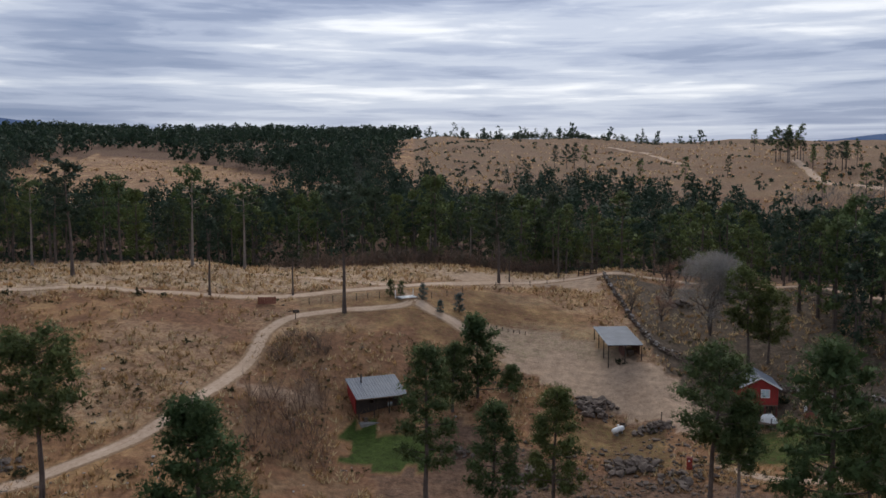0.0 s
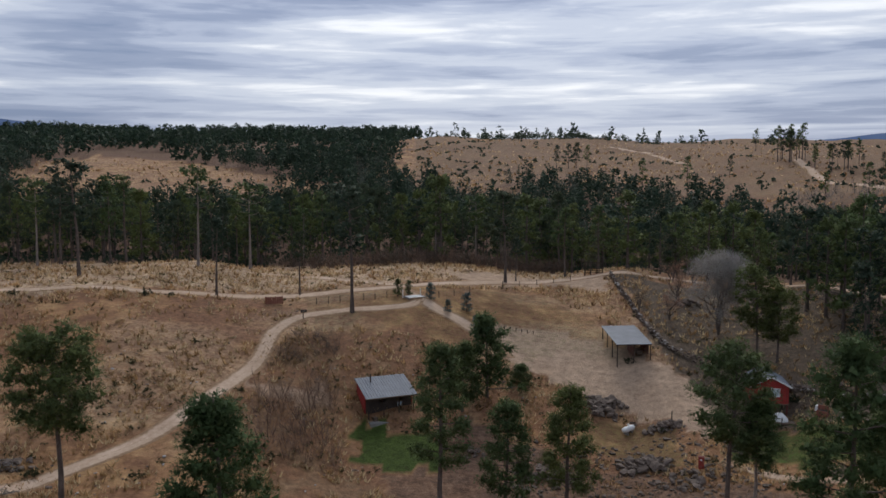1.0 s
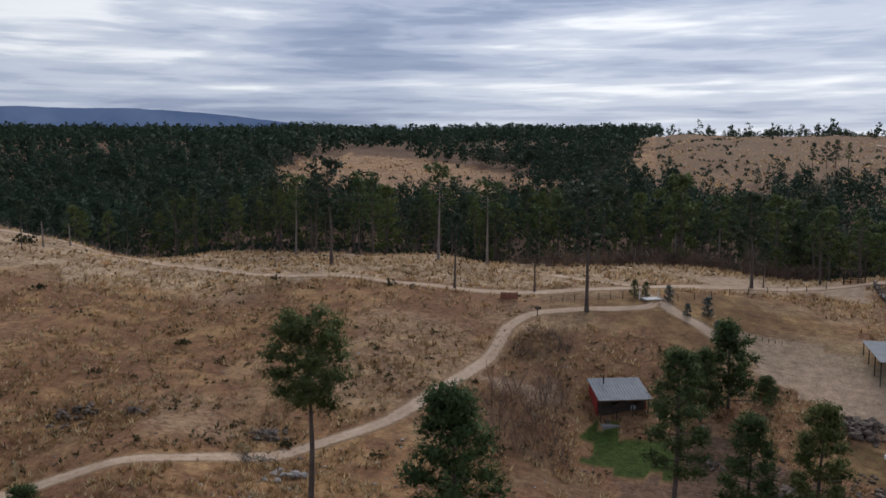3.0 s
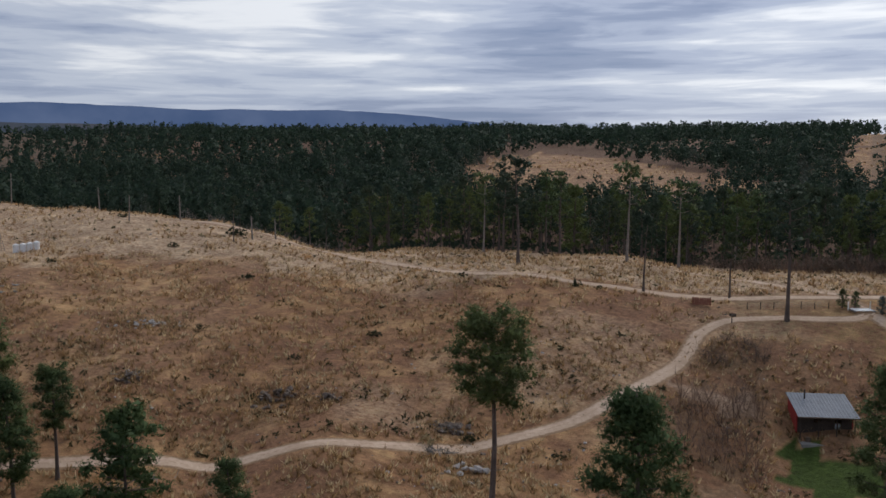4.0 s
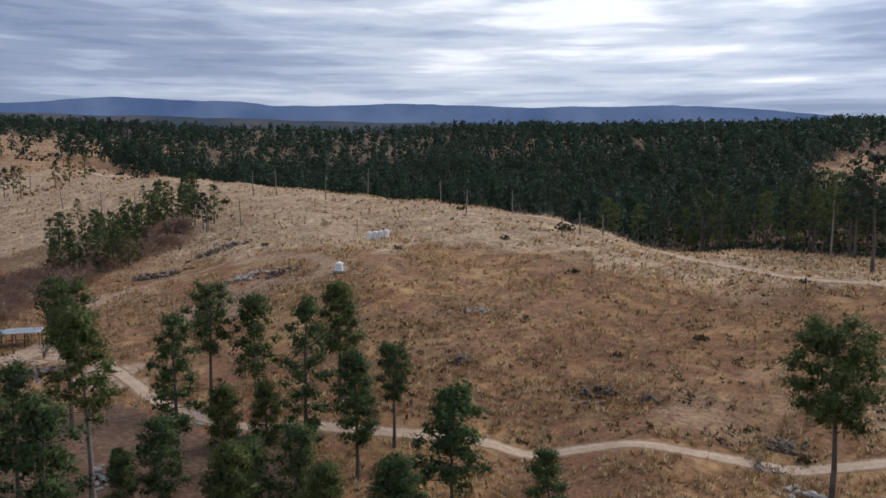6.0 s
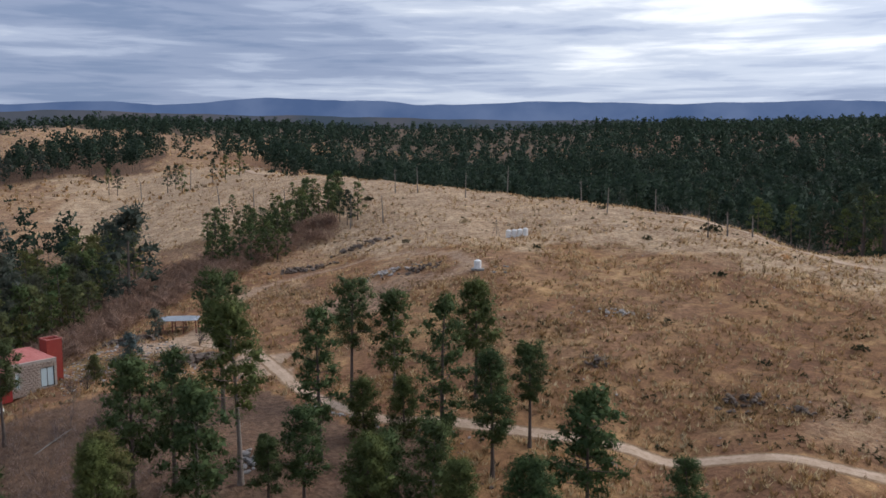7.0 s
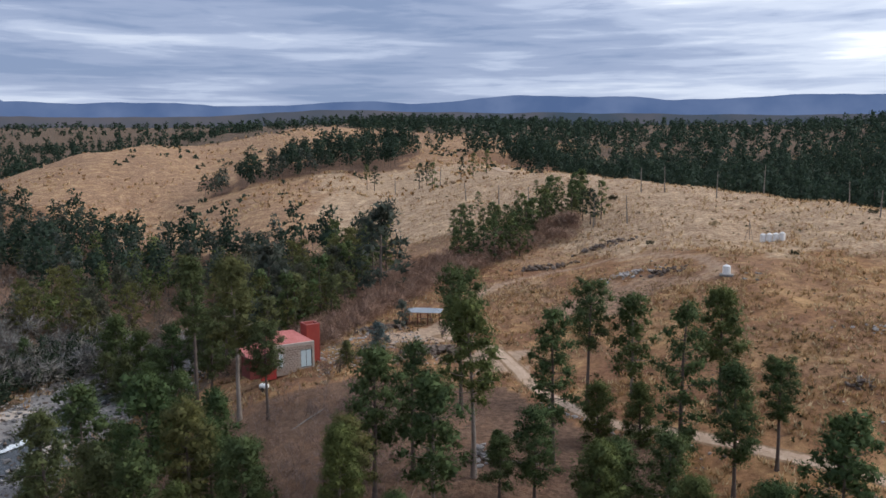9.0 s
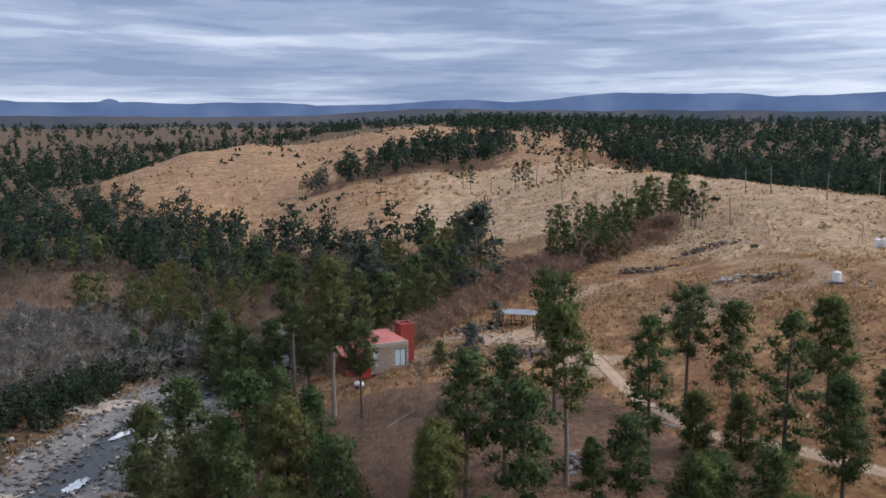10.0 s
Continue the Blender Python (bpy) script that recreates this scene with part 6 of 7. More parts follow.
# the red house on stilts
def stilt_house():
    x, y = 41.4, 104.6
    base = level(x, y)
    house = thing("stilt_house", "red timber house on stilts with iron roof", "house", (x, y, base), -9)
    fl, ev, ap, hw, ln = 6.7 - base, 9.05 - base, 10.2 - base, 2.2, 5.4
    hw_w = 0.12
    for py, name in ((0.0, "gable_wall"), (ln, "gable_wall")):
        prism(name, [(-hw, fl), (hw, fl), (hw, ev), (0, ap - 0.08), (-hw, ev)], hw_w, RED_WOOD, house, "red painted board wall" if py == 0 else "", place=(0, py, 0))
    for px in (-hw, hw):
        block("side_wall", (hw_w, ln - 0.12, ev - fl), (px * 0.972, ln / 2, (ev + fl) / 2), RED_WOOD, house)
    block("floor_deck", (2 * hw, ln, 0.16), (0, ln / 2, fl - 0.09), WOOD, house)
    over = 0.35
    drop = (ap - ev) / hw * over
    for sgn in (-1, 1):
        sheet("roof_slope", [(0, -over, ap), (0, ln + over, ap), (sgn * (hw + over), ln + over, ev - drop), (sgn * (hw + over), -over, ev - drop)], 0.05, TIN, house, "grey corrugated iron roof", 14)
        bm = bmesh.new()
        ang = math.atan2(ap - ev, hw)
        box_into(bm, (math.hypot(hw + over, ap - ev + drop), 0.05, 0.18), (0, 0, 0), 0.0, Matrix.Rotation(sgn * ang, 3, "Y"))
        for v in bm.verts:
            v.co += Vector((sgn * (hw + over) / 2, -over - 0.03, (ap + ev - drop) / 2 - 0.04))
        part("barge_board", bm, WHITE, house, "white painted barge board")
    window(house, (0.62, -0.06, (ev + fl) / 2 + 0.25), 1.0, 1.0, 0.14)
    for k in range(9):
        block("batten", (0.04, 0.03, ev - fl - 0.1), (-hw + 0.25 + k * (2 * hw - 0.5) / 8 - 0.02, -0.075, (fl + ev) / 2 if k not in (5, 6) else fl + 0.42), RED_DARK, house) if k not in (5, 6) else None
    c, s = math.cos(radians(-9)), math.sin(radians(-9))
    for px in (-hw + 0.12, -0.7, 0.7, hw - 0.12):
        for py in (0.12, ln / 2, ln - 0.12):
            foot = level(x + px * c - py * s, y + px * s + py * c) - base - 0.2
            post("stilt", (px, py, foot), (px, py, fl - 0.16), 0.09, RED_DARK if py < 1 else WOOD_DARK, house)
    dk = 0.75
    block("terrace", (5.4, 2.2, 0.14), (0.4, -1.2, dk), WOOD, house, "timber terrace in front of the stilts")
    for px in (-2.2, -0.6, 1.0, 3.0):
        foot = level(x + px * c + 2.2 * s, y + px * s - 2.2 * c) - base - 0.2
        post("terrace_post", (px, -2.2, foot), (px, -2.2, dk + 0.75 if px > 0.5 else dk - 0.07), 0.07, WOOD_DARK, house)
    boat = new("covered_dinghy")
    boat.location, boat.rotation_euler = Vector((x + 0.9 * c + 1.2 * s, y + 0.9 * s - 1.2 * c, base + dk + 0.07)), (0, 0, radians(-30))
    tagged(boat, "white rounded covered bundle on the terrace", "bundle")
    bm = bmesh.new()
    bmesh.ops.create_uvsphere(bm, u_segments=18, v_segments=10, radius=1.0)
    for v in bm.verts:
        k = 1 + 0.05 * math.sin(7 * v.co.x) + 0.04 * math.cos(9 * v.co.y)
        v.co = (v.co.x * 1.05 * k, v.co.y * 0.7 * k, max(0.0, v.co.z) * 1.0 * k)
    part("cover", bm, WHITE, boat)
    block("strap", (0.06, 1.5, 0.03), (0, 0, 1.0), CONCRETE, boat)
    return house


stilt_house()


# the cabin with a grey mono-pitch roof
def cabin():
    a = Vector((*at(5.95, 109.2), 9.0))
    turn = 21
    x, y = a.x + 3.3 * math.cos(radians(turn)) + 2.6 * math.sin(radians(turn)), a.y + 3.3 * math.sin(radians(turn)) - 2.6 * math.cos(radians(turn))
    base = 4.6
    hut = thing("cabin", "low red cabin with grey iron roof and porch", "cabin", (x, y, base), turn)
    w, d, hi, lo = 3.1, 2.5, 4.4, 3.1
    sheet("roof", [(-w - 0.3, -d - 0.4, lo), (w + 0.3, -d - 0.4, lo), (w + 0.3, d + 0.3, hi), (-w - 0.3, d + 0.3, hi)], 0.05, TIN, hut, "grey corrugated iron roof", 18)

    def top(py):
        return lo + (hi - lo) * (py + d + 0.4) / (2 * d + 0.7) - 0.08

    for px in (-w, w):
        prism("side_wall", [(-d + 1.2, -0.6), (d, -0.6), (d, top(d)), (-d + 1.2, top(-d + 1.2))], 0.14, RED_WOOD, hut, "dark red boarded wall", Matrix.Rotation(radians(90), 3, "Z"), (px, 0, 0))
    block("back_wall", (2 * w - 0.15, 0.14, top(d) + 0.6), (0, d - 0.08, (top(d) - 0.6) / 2), RED_DARK, hut)
    # dark timber here puts the open porch's shade into the wall colour
    bm = bmesh.new()
    for px, sx in ((-2.1, 1.8), (0.35, 1.5), (2.45, 1.15)):
        box_into(bm, (sx, 0.14, top(-d + 1.2) + 0.5), (px, -d + 1.27, (top(-d + 1.2) - 0.5) / 2))
    part("front_wall", bm, WOOD_DARK, hut)
    block("door", (0.8, 0.06, 2.0), (-0.8, -d + 1.25, 1.05), WOOD_DARK, hut, "dark timber door")
    window(hut, (1.5, -d + 1.25, 1.5), 0.75, 0.9, 0.1, frame_mat=WOOD)
    for px in (-w + 0.1, -1.0, 1.0, w - 0.1):
        post("porch_post", (px, -d, -0.6), (px, -d, top(-d)), 0.07, WOOD_DARK, hut)
    block("terrace", (2 * w + 1.2, 2.4, 0.9), (0.6, -d - 0.1, -0.32), CONCRETE, hut, "grey concrete terrace")
    block("floor", (2 * w - 0.2, 2 * d - 1.4, 0.7), (0, 0.55, -0.25), CONCRETE, hut)
    block("gutter_board", (2 * w + 0.7, 0.04, 0.16), (0, -d - 0.42, lo - 0.05), WOOD, hut)
    post("chimney", (-1.6, 1.4, 3.4), (-1.6, 1.4, 5.2), 0.1, WOOD_DARK, hut, "dark stove pipe")
    for k, (px, py, s) in enumerate(((-2.2, -2.6, 0.5), (2.4, -2.9, 0.45))):
        crate = thing("porch_crate", "pale timber crate on the cabin terrace", "crate", (0, 0, 0), turn, "porch crates")
        crate.location = Matrix.LocRotScale(hut.location, hut.rotation_euler, None) @ Vector((px, py, 0.13))
        for q in range(3):
            block("slat", (s, s * 1.2, 0.12), (0, 0, 0.07 + q * 0.17), WOOD, crate)
        for cx in (-1, 1):
            for cy in (-1, 1):
                block("corner_post", (0.05, 0.05, 0.5), (cx * (s / 2 - 0.02), cy * (s * 0.6 - 0.02), 0.25), WOOD_DARK, crate)
    return hut


cabin()


# the stone house with a red roof and a red water tower
def stone_house():
    p0, p1 = Vector((*at(86.85, 121.0), 0)), Vector((*at(84.15, 123.6), 0))
    wide = (p1 - p0).length
    way = (p1 - p0).normalized()
    turn = math.degrees(math.atan2(way.y, way.x))
    x, y = (p0.x + p1.x) / 2, (p0.y + p1.y) / 2
    base = level(x, y) - 0.3
    home = thing("stone_house", "small stone house with faded red iron roof", "house", (x, y, base), turn)
    h, deep, hw = 4.3, 5.0, wide / 2
    gaps = [(-hw + 1.15, 0.6, 1.2, 3.2), (hw - 1.25, 1.85, 0.75, 3.35)]   # centre, width, sill, head
    bm = bmesh.new()
    edges = [-hw] + [e for c, w, _, _ in gaps for e in (c - w / 2, c + w / 2)] + [hw]
    for a, b in zip(edges[0::2], edges[1::2]):
        box_into(bm, (b - a, 0.32, h), ((a + b) / 2, 0.2, h / 2))
    for c, w, lo, hi in gaps:
        box_into(bm, (w, 0.32, lo), (c, 0.2, lo / 2))
        box_into(bm, (w, 0.32, h - hi), (c, 0.2, (h + hi) / 2))
    front = part("front_wall", bm, MORTAR, home, "rubble stone wall with pale joints")
    for px in (-hw + 0.18, hw - 0.18):
        block("side_wall", (0.34, deep - 0.4, h), (px, deep / 2 + 0.2, h / 2), STONE, home, "", 0.03)
    block("back_wall", (2 * hw, 0.32, h), (0, deep + 0.1, h / 2), STONE, home, "", 0.03)
    block("floor", (2 * hw - 0.7, deep - 0.4, 0.3), (0, deep / 2 + 0.15, 0.35), CONCRETE, home)
    g = np.random.default_rng(77)
    stones = []
    for k in range(4):
        bm = bmesh.new()
        box_into(bm, (0.46, 0.1, 0.3), (0, 0, 0), 0.05)
        for v in bm.verts:
            v.co += Vector(g.normal(0, 0.018, 3))
        me = bpy.data.meshes.new("stone")
        bm.to_mesh(me)
        bm.free()
        me.materials.append(STONE)
        stones.append(me)
    z = 0.2
    row = 0
    while z < h - 0.1:
        px = -hw + 0.1 + (0.25 if row % 2 else 0)
        while px < hw - 0.1:
            if not any(abs(px - c) < w / 2 + 0.22 and lo - 0.15 < z < hi + 0.15 for c, w, lo, hi in gaps):
                st = new("stone", stones[int(g.integers(0, 4))])
                st.parent, st.location, st.scale = front, (px, 0.025 + g.uniform(-0.015, 0.015), z), (g.uniform(0.85, 1.12), 1, g.uniform(0.85, 1.08))
            px += 0.5
        z += 0.34
        row += 1
    for c, w, lo, hi in gaps:
        window(home, (c, 0.16, (lo + hi) / 2), w - 0.08, hi - lo - 0.08, 0.12, bars=1 if w > 1 else 0, frame_mat=WOOD_DARK if w > 1 else WHITE)
    block("parapet", (2 * hw + 0.1, 0.36, 0.14), (0, 0.2, h + 0.07), MORTAR, home)
    ap, mid = h + 1.5, deep / 2 + 0.2
    sheet("roof_slope", [(-hw, 0.4, h + 0.1), (hw, 0.4, h + 0.1), (hw * 0.35, mid + 0.5, ap), (-hw * 0.55, mid + 0.5, ap)], 0.05, TIN_RED, home, "faded red corrugated roof", 14)
    sheet("roof_slope", [(hw, deep + 0.2, h + 0.1), (-hw, deep + 0.2, h + 0.1), (-hw * 0.55, mid + 0.5, ap), (hw * 0.35, mid + 0.5, ap)], 0.05, TIN_RED, home, "", 14)
    sheet("roof_slope", [(hw, 0.4, h + 0.1), (hw, deep + 0.2, h + 0.1), (hw * 0.35, mid + 0.55, ap), (hw * 0.35, mid + 0.45, ap)], 0.05, TIN_RED, home, "", 10)
    sheet("roof_slope", [(-hw, deep + 0.2, h + 0.1), (-hw, 0.4, h + 0.1), (-hw * 0.55, mid + 0.45, ap), (-hw * 0.55, mid + 0.55, ap)], 0.05, TIN_RED, home, "", 10)
    # the lower wing
    wing_x = -hw - 1.75
    sheet("wing_roof", [(-hw - 3.7, -0.2, h - 1.3), (-hw - 0.05, -0.2, h - 0.5), (-hw - 0.05, 3.6, h + 0.2), (-hw - 3.7, 3.6, h - 0.4)], 0.05, TIN_RED, home, "faded red roof of the lower wing", 12)
    block("wing_wall", (3.3, 0.2, h - 1.4), (wing_x, 0.5, (h - 1.4) / 2), RED_DARK, home, "dark red plastered wall")
    block("wing_end", (0.2, 3.0, h - 1.5), (-hw - 3.3, 2.1, (h - 1.5) / 2), RED_DARK, home)
    block("porch_wall", (2.3, 0.25, 1.5), (-hw - 1.2, -1.0, 0.75), RED_WOOD, home, "low red garden wall")
    # the tower
    tx, ty, tw, th = hw + 1.3, 1.6, 2.15, 6.2
    tower = thing("water_tower", "square red sheet-clad tower behind the house", "tower", Matrix.LocRotScale(home.location, home.rotation_euler, None) @ Vector((tx, ty + 2.6, 0.0)), turn)
    for sgn in (-1, 1):
        block("side_panel", (0.12, tw, th), (sgn * (tw / 2 - 0.06), 0, th / 2), RED_TOWER, tower)
        block("front_panel" if sgn < 0 else "back_panel", (tw - 0.25, 0.12, th), (0, sgn * (tw / 2 - 0.06), th / 2), RED_TOWER, tower)
    block("top_rim", (tw + 0.1, 0.16, 0.14), (0, -tw / 2 + 0.06, th + 0.05), TIN_RED, tower)
    block("top_rim", (tw + 0.1, 0.16, 0.14), (0, tw / 2 - 0.06, th + 0.05), TIN_RED, tower)
    for sgn in (-1, 1):
        block("top_rim", (0.16, tw - 0.1, 0.14), (sgn * (tw / 2 - 0.06), 0, th + 0.05), TIN_RED, tower)
    block("platform", (tw - 0.26, tw - 0.26, 0.1), (0, 0, th - 0.7), RED_DARK, tower)
    return home


stone_house()


# the open shelter on the clearing
def shelter():
    x, y = at(76.85, 152.5)
    turn = 76.85 - 8
    z = level(x, y)
    hut = thing("picnic_shelter", "open picnic shelter with low grey roof", "shelter", (x, y, z), turn)
    w, d, e, r_ = 3.3, 2.0, 2.25, 2.75
    sheet("roof_slope", [(-w, -d, e), (w, -d, e), (w * 0.55, 0, r_), (-w * 0.55, 0, r_)], 0.05, TIN_PALE, hut, "pale grey sheet roof", 14)
    sheet("roof_slope", [(w, d, e), (-w, d, e), (-w * 0.55, 0, r_), (w * 0.55, 0, r_)], 0.05, TIN_PALE, hut, "", 14)
    sheet("roof_slope", [(w, -d, e), (w, d, e), (w * 0.55, 0.05, r_), (w * 0.55, -0.05, r_)], 0.05, TIN_PALE, hut, "", 8)
    sheet("roof_slope", [(-w, d, e), (-w, -d, e), (-w * 0.55, -0.05, r_), (-w * 0.55, 0.05, r_)], 0.05, TIN_PALE, hut, "", 8)
    for px in (-w + 0.3, -0.9, 0.9, w - 0.3):
        for py in (-d + 0.25, d - 0.25):
            post("post", (px, py, -0.5), (px, py, e + 0.04), 0.09, RED_DARK, hut)
    block("table", (2.2, 0.8, 0.08), (0.4, 0, 0.75), WOOD, hut)
    for px in (-0.5, 1.3):
        block("table_leg", (0.1, 0.6, 1.0), (px, 0, 0.22), WOOD, hut)
    return hut


shelter()


# water tanks
def water_tank(place, rad, high, label, name="water_tank", group="water tanks"):
    tank = thing(name, label, "tank", place, 0, group)
    prof = [(0.0, 0.02), (rad * 0.96, 0.02), (rad, 0.08)]
    for k in range(6):
        z = 0.08 + (high - 0.3) * (k + 1) / 6
        prof += [(rad, z - 0.1), (rad * 0.97, z - 0.05), (rad, z)]
    prof += [(rad * 0.9, high - 0.12), (rad * 0.5, high)]
    bm = bmesh.new()
    vs = [[bm.verts.new((q * math.cos(a), q * math.sin(a), z)) for a in np.arange(20) * 2 * math.pi / 20] for q, z in prof[1:]]
    for a, b in zip(vs, vs[1:]):
        for j in range(20):
            bm.faces.new((a[j], a[(j + 1) % 20], b[(j + 1) % 20], b[j]))
    bm.faces.new(vs[0][::-1])
    bm.faces.new(vs[-1])
    part("body", bm, PLASTIC, tank)
    post("lid", (0, 0, high - 0.02), (0, 0, high + 0.1), rad * 0.3, PLASTIC, tank, "round screw lid", 14, 0.9)
    return tank


for k in range(4):
    px = -1.75 + 1.25 * k
    x, y = at(54.55, 190)
    c, s = math.cos(radians(54.5)), math.sin(radians(54.5))
    x, y = x + px * c, y + px * s
    water_tank((x, y, level(x, y) - 0.05), 0.6, 1.75, "white plastic water tank in a row on the knoll")
p = spot(57.1, 149.5)
block_base = thing("tank_base", "low concrete plinth under a water tank", "plinth", p, 57)
block("slab", (2.2, 2.2, 0.3), (0, 0, 0.05), CONCRETE, block_base, bevel=0.04)
water_tank(p + Vector((0, 0, 0.2)), 0.66, 1.5, "single white water tank on a concrete plinth")
for k in range(7):
    g = np.random.default_rng(600 + k)
    q = spot(55.6 + g.uniform(-0.6, 0.6), 149.5 + g.uniform(-2, 2))
    slab = thing("broken_slab", "broken pale concrete slab lying in grass", "slab", q, g.uniform(0, 180), "broken slabs")
    block("piece", (g.uniform(0.5, 1.2), g.uniform(0.3, 0.6), 0.16), (0, 0, 0.08), CONCRETE, slab, bevel=0.03, turn=Matrix.Rotation(0.15, 3, "X"))

# the tripod mast by the tanks
p = spot(55.9, 192)
mast = thing("mast_tripod", "thin weathered tripod mast on the knoll", "mast", p, 20)
for k in range(3):
    a = k * 2.094
    post("leg", (1.0 * math.cos(a), 1.0 * math.sin(a), -0.1), (0.05 * math.cos(a), 0.05 * math.sin(a), 3.6), 0.05, DEAD, mast)
post("head", (0, 0, 3.3), (0, 0, 4.4), 0.06, DEAD, mast)
block("cross_bar", (0.9, 0.06, 0.06), (0, 0, 1.6), DEAD, mast)

# the gas tank by the yard
p = spot(-12.7, 107.2)
gas = thing("gas_tank", "white horizontal gas tank on saddles", "tank", p, -12)
bm = bmesh.new()
rows = []
for q, u in ((0.02, -0.98), (0.22, -0.94), (0.36, -0.82), (0.42, -0.65), (0.43, 0.0), (0.42, 0.65), (0.36, 0.82), (0.22, 0.94), (0.02, 0.98)):
    rows.append([bm.verts.new((u * 0.62 * math.cos(0.9) - 0, q * math.cos(a) + 0 * u, 0.72 + q * math.sin(a))) for a in np.arange(16) * math.pi / 8])
for a, b in zip(rows, rows[1:]):
    for j in range(16):
        bm.faces.new((a[j], a[(j + 1) % 16], b[(j + 1) % 16], b[j]))
for v in bm.verts:
    v.co.x *= 3.1
    v.co.y *= 0.85
    v.co.z = 0.66 + (v.co.z - 0.72) * 0.85
bmesh.ops.rotate(bm, verts=bm.verts, cent=(0, 0, 0.72), matrix=Matrix.Rotation(radians(55), 3, "Z"))
bmesh.ops.recalc_face_normals(bm, faces=bm.faces)
part("vessel", bm, WHITE, gas, "white painted steel vessel")
for s in (-0.45, 0.45):
    block("saddle", (0.14, 0.7, 0.42), (s * math.cos(radians(55)), s * math.sin(radians(55)), 0.16), CONCRETE, gas, turn=Matrix.Rotation(radians(55), 3, "Z"))
post("valve_dome", (0, 0, 1.1), (0, 0, 1.28), 0.14, WHITE, gas, "", 12)

# the red cabinet on the slope
p = spot(-17.5, 95.3)
cab = thing("red_cabinet", "narrow red metal cabinet standing among stones", "cabinet", p, -15)
block("body", (0.6, 0.5, 1.3), (0, 0, 0.62), RED_WOOD, cab, bevel=0.03)
block("door", (0.5, 0.03, 1.1), (0, -0.265, 0.62), RED_TOWER, cab)
block("cap", (0.66, 0.56, 0.06), (0, 0, 1.3), RED_DARK, cab)
block("handle", (0.04, 0.05, 0.15), (0.2, -0.3, 0.7), CONCRETE, cab)
block("plate", (0.22, 0.02, 0.16), (-0.04, -0.29, 1.0), WHITE, cab, "small pale plate")

# the brick grill on the lawn
p = spot(-24.7, 112.3)
grill = thing("brick_grill", "low red brick barbecue with white cap", "barbecue", p, -40)
block("base", (1.3, 0.8, 0.7), (0, 0, 0.33), RED_SOIL, grill, bevel=0.03)
block("back", (1.3, 0.2, 0.55), (0, 0.3, 0.95), RED_SOIL, grill, bevel=0.03)
block("cap", (0.18, 0.85, 0.62), (-0.74, 0, 0.9), WHITE, grill, "white rendered side")
block("grate", (1.1, 0.5, 0.04), (0, -0.08, 0.72), WOOD_DARK, grill)

# a lone post and a pale sack by the drive
p = spot(-15.5, 107.4)
stake = thing("stake", "dark upright timber stake by the stones", "post", p)
post("shaft", (0, 0, -0.3), (0.05, 0, 1.9), 0.07, WOOD_DARK, stake)
p = spot(77.4, 117)
stake = thing("stake", "dark upright timber stake on the stony slope", "post", p)
post("shaft", (0, 0, -0.3), (0.04, 0, 3.1), 0.09, WOOD_DARK, stake)
p = spot(87.5, 116.5)
car = thing("covered_trailer", "small white covered trailer below the house", "trailer", p, 60)
bm = bmesh.new()
box_into(bm, (1.25, 0.85, 0.6), (0, 0, 0.72), 0.16)
part("cover", bm, WHITE, car, "white rounded cover")
block("chassis", (1.3, 0.8, 0.1), (0, 0, 0.37), WOOD_DARK, car)
for s in (-0.46, 0.46):
    post("wheel", (0, s - 0.08, 0.3), (0, s + 0.08, 0.3), 0.3, WOOD_DARK, car, "", 14, 1.0)

# ---- fences, gate and signs ----
def fence(points, gap, high, label, thick=0.06, wires=3, mat=WOOD_DARK):
    line = smooth_line(points, 8)
    run = thing("wire_fence", label, "fence", (0, 0, 0), 0, "fences")
    dist = np.concatenate([[0], np.cumsum(np.hypot(*np.diff(line, axis=0).T))])
    feet = []
    for d in np.arange(0, dist[-1], gap):
        x, y = np.interp(d, dist, line[:, 0]), np.interp(d, dist, line[:, 1])
        z = level(x, y)
        feet.append(np.array([x, y, z]))
        lean = rng.normal(0, 0.05, 2)
        post("post", (x, y, z - 0.2), (x + lean[0], y + lean[1], z + high * rng.uniform(0.9, 1.1)), thick, mat, run, sides=5)
    for k in range(wires):
        up = high * (0.35 + 0.55 * k / max(1, wires - 1))
        v, f = tube([q + [0, 0, up] for q in feet], [0.008] * len(feet), 3)
        part("wire", mesh_from("wire", v, f, [DEAD]), parent=run)
    return run


fence([at(*p) for p in [(8.5, 136.5), (6, 136), (3.6, 137)]], 1.9, 1.1, "short post and wire fence by the junction")
fence([at(*p) for p in [(-11.2, 172), (-13.5, 176), (-16, 180), (-17.5, 183)]], 1.9, 1.3, "dark post fence along the wood")
fence([at(*p) for p in [(0.2, 138), (-2, 145), (-5, 153), (-9, 163)]], 4.2, 1.1, "sparse post and wire fence beside the road")
fence([at(*p) for p in [(-3.5, 131.5), (-6.5, 130.5)]], 0.9, 0.55, "row of short dark stakes at the yard's edge")

p = spot(1.9, 136.6)
grid = thing("cattle_grid", "white painted cattle grid across the drive", "grid", p, 28)
for k in range(7):
    block("bar", (2.8, 0.14, 0.1), (0, -0.9 + 0.3 * k, 0.2), WHITE, grid)
for s in (-1.45, 1.45):
    block("kerb", (0.15, 2.2, 0.24), (s, 0, 0.14), CONCRETE, grid)
    post("gate_post", (s * 1.1, 0.9, -0.2), (s * 1.1, 0.9, 1.25), 0.08, WHITE, grid)

